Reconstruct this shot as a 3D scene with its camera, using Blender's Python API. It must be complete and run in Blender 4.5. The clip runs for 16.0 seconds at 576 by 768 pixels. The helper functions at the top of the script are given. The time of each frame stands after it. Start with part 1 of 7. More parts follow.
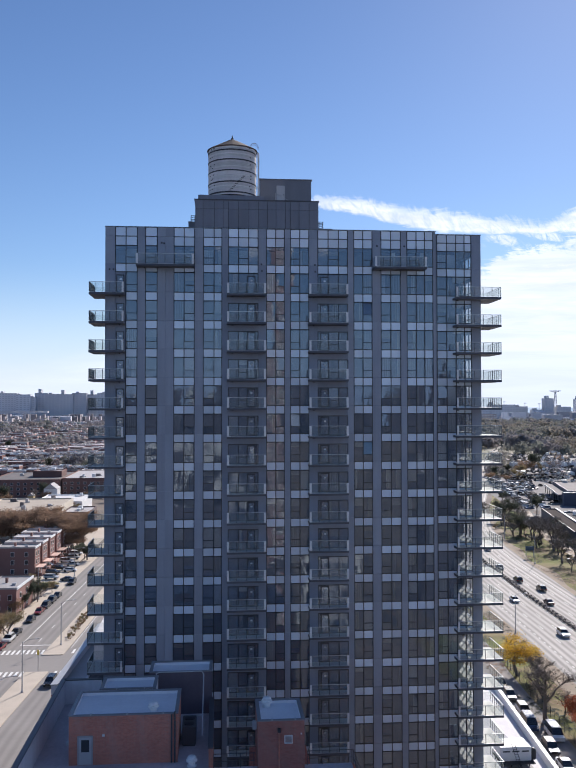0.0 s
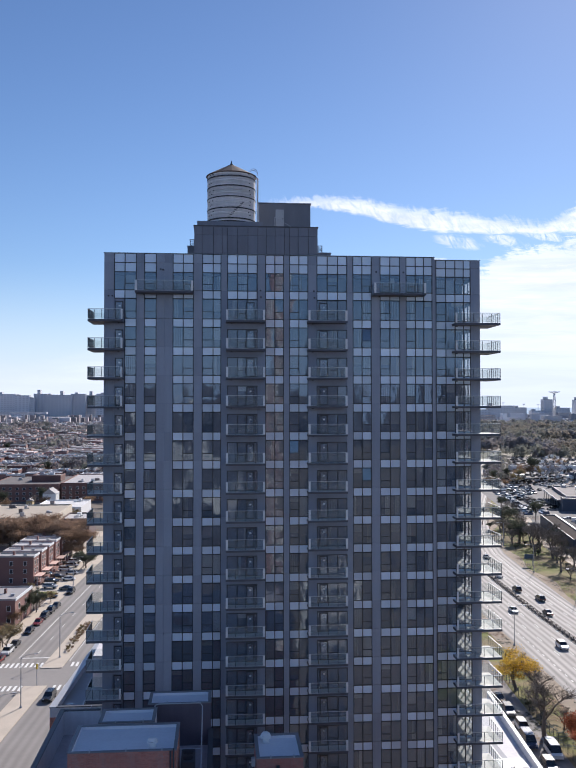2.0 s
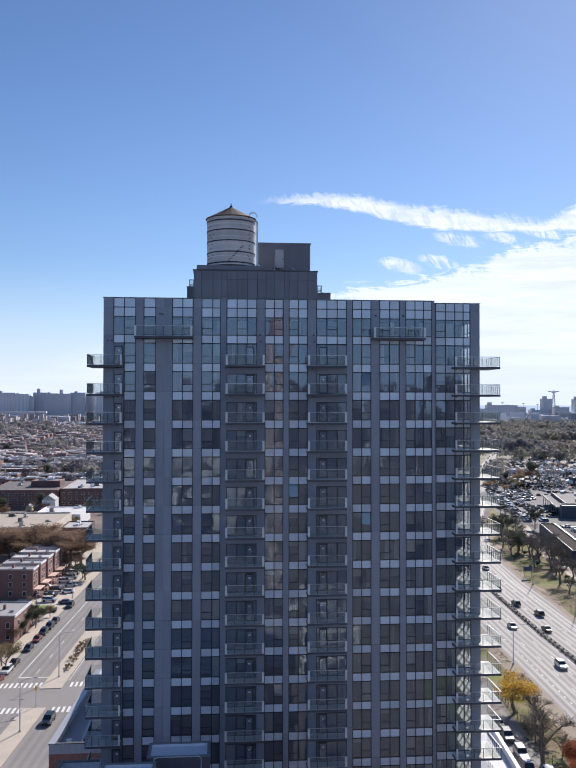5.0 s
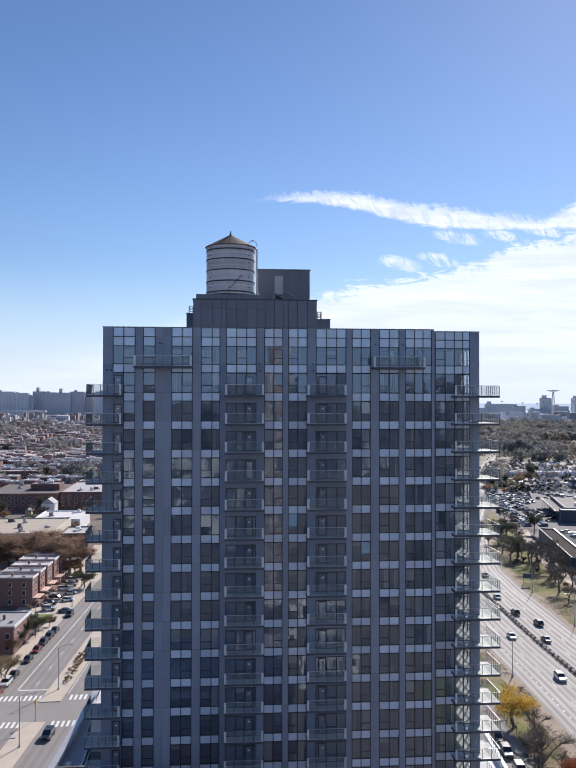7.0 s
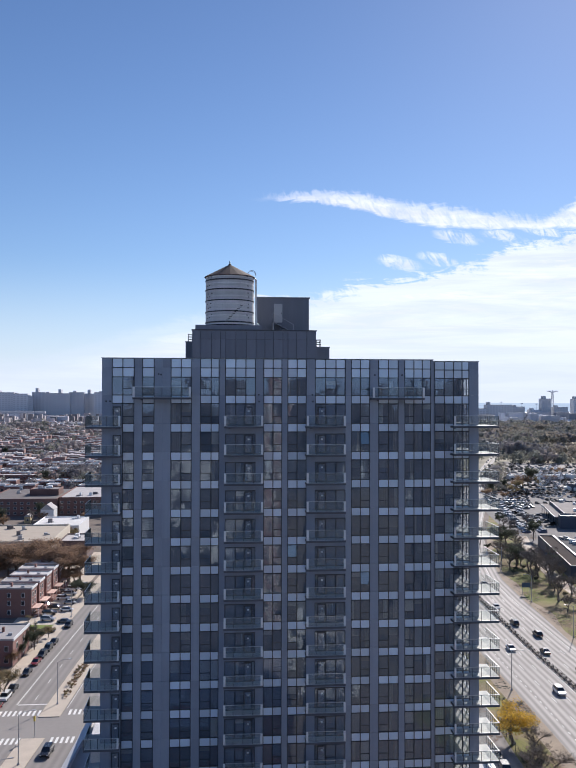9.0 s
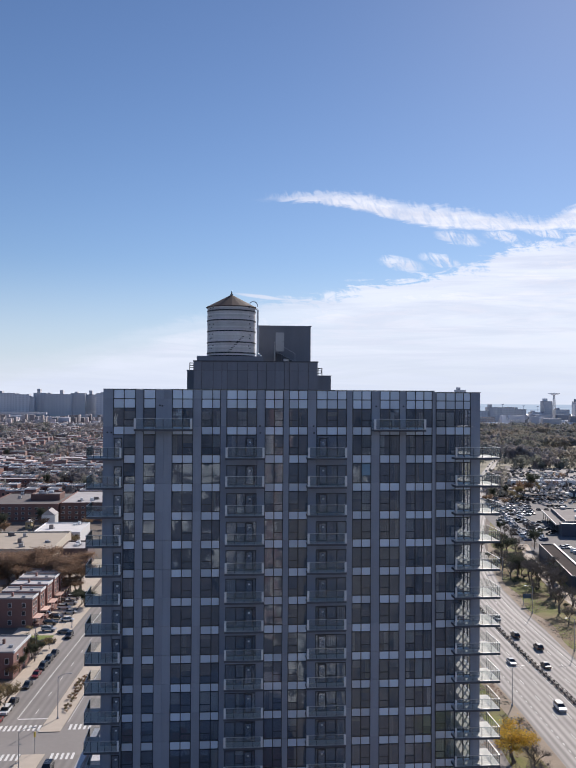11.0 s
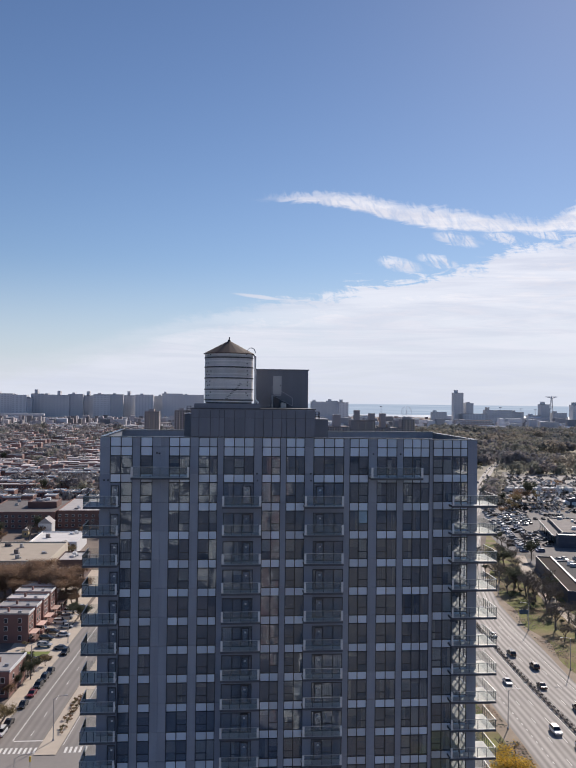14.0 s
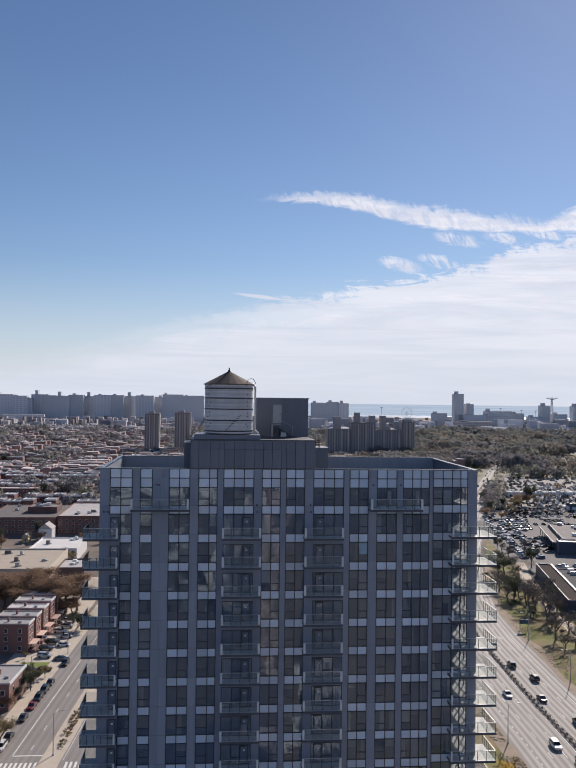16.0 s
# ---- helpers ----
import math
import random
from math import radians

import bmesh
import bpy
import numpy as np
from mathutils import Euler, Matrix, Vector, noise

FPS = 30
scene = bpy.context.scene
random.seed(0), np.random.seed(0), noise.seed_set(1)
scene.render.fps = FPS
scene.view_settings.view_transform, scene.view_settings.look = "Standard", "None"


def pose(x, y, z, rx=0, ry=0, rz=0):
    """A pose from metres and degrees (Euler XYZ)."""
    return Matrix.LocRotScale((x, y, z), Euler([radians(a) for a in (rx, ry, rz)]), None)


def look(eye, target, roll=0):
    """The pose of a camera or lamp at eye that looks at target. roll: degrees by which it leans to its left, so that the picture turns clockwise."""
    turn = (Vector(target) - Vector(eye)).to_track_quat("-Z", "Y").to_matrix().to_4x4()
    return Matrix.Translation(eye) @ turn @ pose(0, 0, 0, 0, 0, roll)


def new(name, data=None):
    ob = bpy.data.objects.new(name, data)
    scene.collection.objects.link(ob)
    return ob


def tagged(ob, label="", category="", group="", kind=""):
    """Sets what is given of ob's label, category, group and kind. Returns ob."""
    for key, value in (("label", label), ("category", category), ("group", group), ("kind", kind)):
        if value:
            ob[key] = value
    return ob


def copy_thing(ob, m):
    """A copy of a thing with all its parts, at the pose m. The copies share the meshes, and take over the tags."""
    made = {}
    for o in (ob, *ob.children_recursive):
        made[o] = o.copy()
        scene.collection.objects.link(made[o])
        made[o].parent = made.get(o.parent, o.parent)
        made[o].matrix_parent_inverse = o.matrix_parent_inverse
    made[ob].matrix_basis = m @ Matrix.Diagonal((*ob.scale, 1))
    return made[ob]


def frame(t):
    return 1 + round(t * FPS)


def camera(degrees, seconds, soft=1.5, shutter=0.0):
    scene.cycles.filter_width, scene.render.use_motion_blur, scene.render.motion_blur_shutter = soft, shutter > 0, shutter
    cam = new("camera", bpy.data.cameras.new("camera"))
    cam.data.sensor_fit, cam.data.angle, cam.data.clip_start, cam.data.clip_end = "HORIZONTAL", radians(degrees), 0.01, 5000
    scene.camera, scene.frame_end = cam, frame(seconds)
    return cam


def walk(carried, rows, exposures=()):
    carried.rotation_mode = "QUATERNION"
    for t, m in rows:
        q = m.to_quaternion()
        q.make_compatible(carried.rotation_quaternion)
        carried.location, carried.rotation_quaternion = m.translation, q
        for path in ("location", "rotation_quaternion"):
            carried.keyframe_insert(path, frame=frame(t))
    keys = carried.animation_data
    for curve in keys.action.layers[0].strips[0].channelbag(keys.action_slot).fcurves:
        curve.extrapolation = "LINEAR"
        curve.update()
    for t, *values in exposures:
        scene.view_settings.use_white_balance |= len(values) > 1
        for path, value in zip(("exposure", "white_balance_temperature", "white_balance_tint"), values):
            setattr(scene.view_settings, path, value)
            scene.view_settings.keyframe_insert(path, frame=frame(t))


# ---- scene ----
cam = camera(38.0, 16.0, soft=1.5)
# seconds, height, yaw, pitch, roll: a straight ride upwards
ROWS = [
    (0.0, 59.500, -4.711, 1.324, 0.040),
    (0.5, 60.009, -4.720, 1.335, 0.026),
    (1.0, 60.679, -4.743, 1.318, 0.043),
    (1.5, 61.463, -4.751, 1.309, 0.046),
    (2.0, 62.248, -4.777, 1.321, 0.010),
    (2.5, 63.054, -4.779, 1.310, 0.010),
    (3.0, 63.876, -4.780, 1.292, -0.049),
    (3.5, 64.703, -4.772, 1.247, -0.102),
    (4.0, 65.522, -4.787, 1.220, -0.093),
    (6.5, 69.580, -4.833, 1.014, -0.090),
    (7.0, 70.395, -4.842, 0.998, -0.109),
    (7.5, 71.208, -4.858, 0.989, -0.090),
    (8.0, 72.025, -4.889, 0.978, -0.084),
    (8.5, 72.837, -4.911, 0.962, -0.102),
    (9.0, 73.636, -4.893, 0.967, -0.118),
    (9.5, 74.430, -4.877, 0.981, -0.169),
    (12.0, 78.486, -4.796, 1.011, -0.471),
    (12.5, 79.320, -4.856, 1.019, -0.562),
    (13.0, 80.149, -4.897, 1.019, -0.601),
    (13.5, 80.967, -4.919, 0.994, -0.634),
    (14.0, 81.774, -4.940, 1.017, -0.627),
    (14.5, 82.579, -4.906, 1.023, -0.655),
    (15.0, 83.384, -4.923, 1.038, -0.570),
    (15.5, 84.196, -4.907, 1.029, -0.615),
    (16.0, 85.040, -4.915, 1.009, -0.689),
]
EXPOSURES = [(0.0, 0.48, 5680, 13), (4.0, 0.47, 5680, 13), (9.7, 0.37, 5680, 13), (12.0, 0.14, 5980, 14), (16.0, 0.12, 6050, 14)]
walk(cam, [(t, pose(0, 0, z - 7.0, 0, 0, yaw) @ pose(0, 0, 0, 90 + pitch, 0, 0) @ pose(0, 0, 0, 0, 0, -roll)) for t, z, yaw, pitch, roll in ROWS], EXPOSURES)

# ---- light ----
SUN_TURN, SUN_UP = 28.0, 31.0
SKY = 0.065
world = bpy.data.worlds.new("sky")
scene.world = world
world.use_nodes = True
wn, wl = world.node_tree.nodes, world.node_tree.links
wn.clear()


def wmath(op, a, b=None, c=None):
    n = wn.new("ShaderNodeMath")
    n.operation = op
    for i, v in enumerate((a, b, c)):
        if v is None:
            continue
        if isinstance(v, (int, float)):
            n.inputs[i].default_value = v
        else:
            wl.new(v, n.inputs[i])
    return n.outputs[0]


def wstep(v, lo, hi):
    n = wn.new("ShaderNodeMapRange")
    n.interpolation_type = "SMOOTHSTEP"
    wl.new(v, n.inputs[0])
    n.inputs[1].default_value, n.inputs[2].default_value = lo, hi
    return n.outputs[0]


def wnoise(u, v, su, sv, detail=6.0, rough=0.6, distort=0.0):
    c = wn.new("ShaderNodeCombineXYZ")
    wl.new(wmath("MULTIPLY", u, su), c.inputs[0])
    wl.new(wmath("MULTIPLY", v, sv), c.inputs[1])
    n = wn.new("ShaderNodeTexNoise")
    n.inputs["Scale"].default_value, n.inputs["Detail"].default_value, n.inputs["Roughness"].default_value = 1.0, detail, rough
    n.inputs["Distortion"].default_value = distort
    wl.new(c.outputs[0], n.inputs["Vector"])
    return n.outputs["Fac"]


def wmix(fac, a, b):
    n = wn.new("ShaderNodeMix")
    n.data_type = "RGBA"
    wl.new(fac, n.inputs[0])
    for sock, v in ((n.inputs[6], a), (n.inputs[7], b)):
        if isinstance(v, tuple):
            sock.default_value = (*v, 1)
        else:
            wl.new(v, sock)
    return n.outputs[2]


def wcurve(u, points):
    """A smooth line over the sky: a height for each bearing."""
    lo, hi = points[0][0], points[-1][0]
    m = wn.new("ShaderNodeMapRange")
    wl.new(u, m.inputs[0])
    m.inputs[1].default_value, m.inputs[2].default_value = lo, hi
    r = wn.new("ShaderNodeValToRGB")
    r.color_ramp.interpolation = "CARDINAL"
    e = r.color_ramp.elements
    while len(e) < len(points):
        e.new(0.5)
    for k, (a, b) in enumerate(points):
        e[k].position = (a - lo) / (hi - lo)
        e[k].color = (b * 2, b * 2, b * 2, 1)
    wl.new(m.outputs[0], r.inputs[0])
    return wmath("MULTIPLY", r.outputs[0], 0.5)


def build_sky():
    sky = wn.new("ShaderNodeTexSky")
    sky.sky_type, sky.sun_disc = "NISHITA", False
    sky.sun_elevation, sky.sun_rotation = radians(SUN_UP), radians(SUN_TURN)
    sky.air_density, sky.dust_density, sky.ozone_density, sky.altitude = 1.0, 0.12, 2.0, 50
    coord = wn.new("ShaderNodeTexCoord")
    sep = wn.new("ShaderNodeSeparateXYZ")
    wl.new(coord.outputs["Generated"], sep.inputs[0])
    x, y, v = sep.outputs
    u = wmath("ARCTAN2", x, y)
    scale = wn.new("ShaderNodeVectorMath")
    scale.operation = "SCALE"
    wl.new(sky.outputs[0], scale.inputs[0])
    scale.inputs[3].default_value = SKY
    tint = wn.new("ShaderNodeHueSaturation")
    tint.inputs["Saturation"].default_value = 1.05
    wl.new(scale.outputs[0], tint.inputs["Color"])
    warm = wn.new("ShaderNodeVectorMath")
    warm.operation = "MULTIPLY"
    wl.new(tint.outputs[0], warm.inputs[0])
    warm.inputs[1].default_value = (1.0, 0.995, 1.05)
    # deeper blue towards the zenith
    base = wmix(wmath("MULTIPLY", wstep(v, 0.16, 0.62), 0.22), warm.outputs[0], (0.06, 0.10, 0.22))
    wisp = wnoise(u, v, 14, 90, 8, 0.65, 0.6)
    soft = wnoise(u, v, 5, 26, 5, 0.55, 0.3)
    comb = wnoise(wmath("ADD", u, wmath("MULTIPLY", v, 0.7)), wmath("SUBTRACT", v, wmath("MULTIPLY", u, 0.5)), 75, 26, 7, 0.68, 1.2)
    fray = wnoise(u, v, 22, 85, 8, 0.62, 1.6)
    front = wmath("SUBTRACT", 1.0, wstep(wmath("ABSOLUTE", u), 1.0, 1.9))
    # low bank of cloud that climbs to the right
    edge = wcurve(u, [(-0.30, 0.030), (-0.247, 0.040), (-0.16, 0.060), (-0.065, 0.087), (0.03, 0.108), (0.115, 0.124), (0.165, 0.137), (0.217, 0.143), (0.266, 0.147), (0.315, 0.158), (0.340, 0.174), (0.365, 0.180), (0.417, 0.184), (0.45, 0.186)])
    edge = wmath("SUBTRACT", wmath("MULTIPLY", wmath("ADD", edge, 0.03), front), 0.03)
    rough = wstep(u, -0.10, 0.20)
    lift = wmath("MULTIPLY", wmath("SUBTRACT", soft, 0.5), 0.020)
    lift2 = wmath("ADD", wmath("MULTIPLY", wmath("SUBTRACT", comb, 0.5), wmath("ADD", 0.008, wmath("MULTIPLY", rough, 0.016))), wmath("MULTIPLY", wmath("SUBTRACT", fray, 0.5), wmath("ADD", 0.015, wmath("MULTIPLY", rough, 0.050))))
    depth = wmath("SUBTRACT", wmath("ADD", edge, wmath("ADD", lift, lift2)), v)
    feather = wstep(wmath("SUBTRACT", depth, wmath("MULTIPLY", wmath("SUBTRACT", 1.0, rough), -0.004)), -0.003, 0.012)
    veil = wmath("MULTIPLY", wstep(depth, -0.012, 0.060), wmath("SUBTRACT", 1.0, rough))
    bank = wmath("MAXIMUM", wmath("MULTIPLY", feather, wmath("ADD", wmath("MULTIPLY", rough, 0.55), 0.25)), veil)
    bank = wmath("MAXIMUM", bank, wmath("MULTIPLY", wstep(depth, 0.0, 0.035), wmath("ADD", 0.62, wmath("MULTIPLY", wstep(wisp, 0.25, 0.65), 0.34))))
    # a long streak above it, thin at its tip and combed out below
    top = wcurve(u, [(0.03, 0.2300), (0.0506, 0.2330), (0.076, 0.2375), (0.106, 0.2405), (0.142, 0.2405), (0.182, 0.2370), (0.217, 0.2275), (0.266, 0.2225), (0.315, 0.2135), (0.3625, 0.2065), (0.395, 0.2070), (0.416, 0.2200), (0.46, 0.2350)])
    low_ = wcurve(u, [(0.03, 0.2300), (0.0506, 0.2302), (0.076, 0.2294), (0.106, 0.2285), (0.142, 0.2235), (0.182, 0.2160), (0.217, 0.2060), (0.266, 0.1975), (0.315, 0.1945), (0.3625, 0.1905), (0.395, 0.1895), (0.416, 0.1890), (0.46, 0.1860)])
    wob = wmath("ADD", v, wmath("MULTIPLY", wmath("SUBTRACT", fray, 0.5), 0.014))
    above_low = wstep(wmath("SUBTRACT", wob, low_), -0.001, 0.004)
    below_top = wstep(wmath("SUBTRACT", top, wmath("ADD", wob, wmath("MULTIPLY", wmath("SUBTRACT", comb, 0.5), 0.026))), -0.003, 0.009)
    streak = wmath("MULTIPLY", wmath("MULTIPLY", above_low, below_top), wmath("ADD", 0.50, wmath("MULTIPLY", wstep(comb, 0.30, 0.62), 0.48)))
    streak = wmath("MULTIPLY", streak, wstep(u, 0.025, 0.095))
    # loose tufts in the gap between the two
    tufts = None
    for cu, cv, ru, rv in ((0.285, 0.186, 0.028, 0.0075), (0.335, 0.186, 0.022, 0.006), (0.217, 0.159, 0.026, 0.008), (0.263, 0.162, 0.024, 0.007), (0.385, 0.187, 0.03, 0.005)):
        away = wmath("ADD", wmath("POWER", wmath("DIVIDE", wmath("SUBTRACT", u, cu), ru), 2.0), wmath("POWER", wmath("DIVIDE", wmath("SUBTRACT", wmath("ADD", wob, wmath("MULTIPLY", wmath("SUBTRACT", u, cu), 0.22)), cv), rv), 2.0))
        one = wmath("SUBTRACT", 1.0, wstep(away, 0.1, 1.4))
        tufts = one if tufts is None else wmath("MAXIMUM", tufts, one)
    tufts = wmath("MULTIPLY", tufts, wstep(comb, 0.38, 0.60))
    # a thin spike at the bank's upper edge
    bend = wmath("SUBTRACT", wmath("ADD", v, wmath("MULTIPLY", wmath("SUBTRACT", u, 0.045), 0.11)), 0.1215)
    away = wmath("ADD", wmath("POWER", wmath("DIVIDE", wmath("SUBTRACT", u, 0.052), 0.034), 2.0), wmath("POWER", wmath("DIVIDE", wmath("ADD", bend, wmath("MULTIPLY", wmath("SUBTRACT", fray, 0.5), 0.003)), 0.0024), 2.0))
    tufts = wmath("MAXIMUM", tufts, wmath("SUBTRACT", 1.0, wstep(away, 0.1, 1.3)))
    cloud = wmath("MINIMUM", wmath("MAXIMUM", bank, wmath("MAXIMUM", streak, wmath("MULTIPLY", tufts, 0.75))), 0.95)
    tone = wmix(wstep(wnoise(u, v, 3.2, 48, 6, 0.62, 0.7), 0.34, 0.62), (0.71, 0.695, 0.71), (0.87, 0.84, 0.815))
    above = wmix(cloud, base, tone)
    # haze on the skyline, the far sea below it
    haze = wmath("SUBTRACT", 1.0, wstep(v, -0.02, 0.17))
    above = wmix(wmath("MULTIPLY", haze, 0.75), above, wmix(front, (0.40, 0.54, 0.80), (0.60, 0.638, 0.69)))
    sea = wmix(wstep(wnoise(u, v, 10, 900, 3), 0.35, 0.65), (0.36, 0.43, 0.51), (0.47, 0.53, 0.59))
    low = wmath("SUBTRACT", 1.0, wstep(v, -0.0058, -0.0046))
    colour = wmix(low, above, sea)
    bg = wn.new("ShaderNodeBackground")
    wl.new(colour, bg.inputs[0])
    out = wn.new("ShaderNodeOutputWorld")
    wl.new(bg.outputs[0], out.inputs[0])


build_sky()
sun = new("sun", bpy.data.lights.new("sun", "SUN"))
sun.data.energy, sun.data.angle, sun.data.color = 5.0, radians(0.5), (1.0, 0.87, 0.70)
_t, _e = radians(SUN_TURN), radians(SUN_UP)
sun.matrix_world = look((0, 0, 300), (-math.sin(_t) * math.cos(_e), -math.cos(_t) * math.cos(_e), 300 - math.sin(_e)))

# ---- materials ----
MATS = {}


def surf(name, colour, rough=0.7, metal=0.0, var=0.22, scale=0.6, bump=0.15, rand=0.0, brick=None, spec=0.5, stain=0.0, island=False, other=None, lanes=0.0):
    """A solid surface: colour in two sizes of mottling, fine relief, a shade of its own per piece."""
    if name in MATS:
        return MATS[name]
    m = bpy.data.materials.new(name)
    m.use_nodes = True
    n, l = m.node_tree.nodes, m.node_tree.links
    p = n["Principled BSDF"]
    p.inputs["Metallic"].default_value, p.inputs["Specular IOR Level"].default_value = metal, spec
    geo = n.new("ShaderNodeNewGeometry")
    pos = geo.outputs["Position"]

    def noise_at(s, detail):
        t = n.new("ShaderNodeTexNoise")
        t.inputs["Scale"].default_value, t.inputs["Detail"].default_value = s, detail
        l.new(pos, t.inputs["Vector"])
        return t.outputs["Fac"]

    def calc(op, a, b):
        k = n.new("ShaderNodeMath")
        k.operation = op
        for i, q in enumerate((a, b)):
            if isinstance(q, (int, float)):
                k.inputs[i].default_value = q
            else:
                l.new(q, k.inputs[i])
        return k.outputs[0]

    big, fine = noise_at(scale, 4), noise_at(scale * 14, 3)
    value = calc("ADD", calc("MULTIPLY", calc("SUBTRACT", big, 0.5), 2.2 * var), calc("MULTIPLY", calc("SUBTRACT", fine, 0.5), 1.4 * var))
    value = calc("ADD", value, 1.0)
    if rand:
        info = geo.outputs["Random Per Island"] if island else n.new("ShaderNodeObjectInfo").outputs["Random"]
        value = calc("MULTIPLY", value, calc("ADD", calc("MULTIPLY", info, 2 * rand), 1 - rand))
    if stain:
        streak = n.new("ShaderNodeTexNoise")
        streak.inputs["Scale"].default_value, streak.inputs["Detail"].default_value = 1.0, 5
        stretch = n.new("ShaderNodeVectorMath")
        stretch.operation = "MULTIPLY"
        l.new(pos, stretch.inputs[0])
        stretch.inputs[1].default_value = (2.2, 2.2, 0.12)
        l.new(stretch.outputs[0], streak.inputs["Vector"])
        value = calc("MULTIPLY", value, calc("SUBTRACT", 1 + stain * 0.5, calc("MULTIPLY", streak.outputs["Fac"], stain)))
    if lanes:
        wear, run, uv, cut = n.new("ShaderNodeTexNoise"), n.new("ShaderNodeVectorMath"), n.new("ShaderNodeTexCoord"), n.new("ShaderNodeSeparateXYZ")
        wear.inputs["Scale"].default_value, wear.inputs["Detail"].default_value = 1.0, 4
        run.operation = "MULTIPLY"
        l.new(uv.outputs["UV"], run.inputs[0])
        run.inputs[1].default_value = (0.6, 0.012, 1.0)
        l.new(run.outputs[0], wear.inputs["Vector"])
        l.new(uv.outputs["UV"], cut.inputs[0])
        value = calc("MULTIPLY", value, calc("ADD", 0.95, calc("MULTIPLY", calc("COSINE", calc("MULTIPLY", cut.outputs[0], 3.49), 0.0), 0.30 * lanes)))
        value = calc("MULTIPLY", value, calc("SUBTRACT", 1 + lanes * 0.5, calc("MULTIPLY", wear.outputs["Fac"], lanes)))
    mul = n.new("ShaderNodeVectorMath")
    mul.operation = "SCALE"
    mul.inputs[0].default_value = colour
    if other:
        two = n.new("ShaderNodeMix")
        two.data_type = "RGBA"
        two.inputs[6].default_value, two.inputs[7].default_value = (*colour, 1), (*other, 1)
        ramp = n.new("ShaderNodeMapRange")
        l.new(noise_at(scale * 0.7, 6), ramp.inputs[0])
        ramp.inputs[1].default_value, ramp.inputs[2].default_value = 0.42, 0.58
        l.new(ramp.outputs[0], two.inputs[0])
        l.new(two.outputs[2], mul.inputs[0])
    if brick:
        bt = n.new("ShaderNodeTexBrick")
        bt.inputs["Color1"].default_value, bt.inputs["Color2"].default_value = (*colour, 1), (colour[0] * 0.72, colour[1] * 0.68, colour[2] * 0.66, 1)
        bt.inputs["Mortar"].default_value = (*brick, 1)
        bt.inputs["Scale"].default_value = 1.0
        bt.inputs["Brick Width"].default_value, bt.inputs["Row Height"].default_value, bt.inputs["Mortar Size"].default_value = 0.22, 0.075, 0.008
        comb, sp = n.new("ShaderNodeCombineXYZ"), n.new("ShaderNodeSeparateXYZ")
        l.new(pos, sp.inputs[0])
        l.new(calc("ADD", sp.outputs[0], sp.outputs[1]), comb.inputs[0])
        l.new(sp.outputs[2], comb.inputs[1])
        l.new(comb.outputs[0], bt.inputs["Vector"])
        l.new(bt.outputs["Color"], mul.inputs[0])
    l.new(value, mul.inputs[3])
    l.new(mul.outputs[0], p.inputs["Base Color"])
    l.new(calc("ADD", calc("MULTIPLY", calc("SUBTRACT", fine, 0.5), 0.25), rough), p.inputs["Roughness"])
    if bump:
        b = n.new("ShaderNodeBump")
        b.inputs["Strength"].default_value, b.inputs["Distance"].default_value = bump, 0.05
        l.new(fine, b.inputs["Height"])
        l.new(b.outputs[0], p.inputs["Normal"])
    MATS[name] = m
    return m


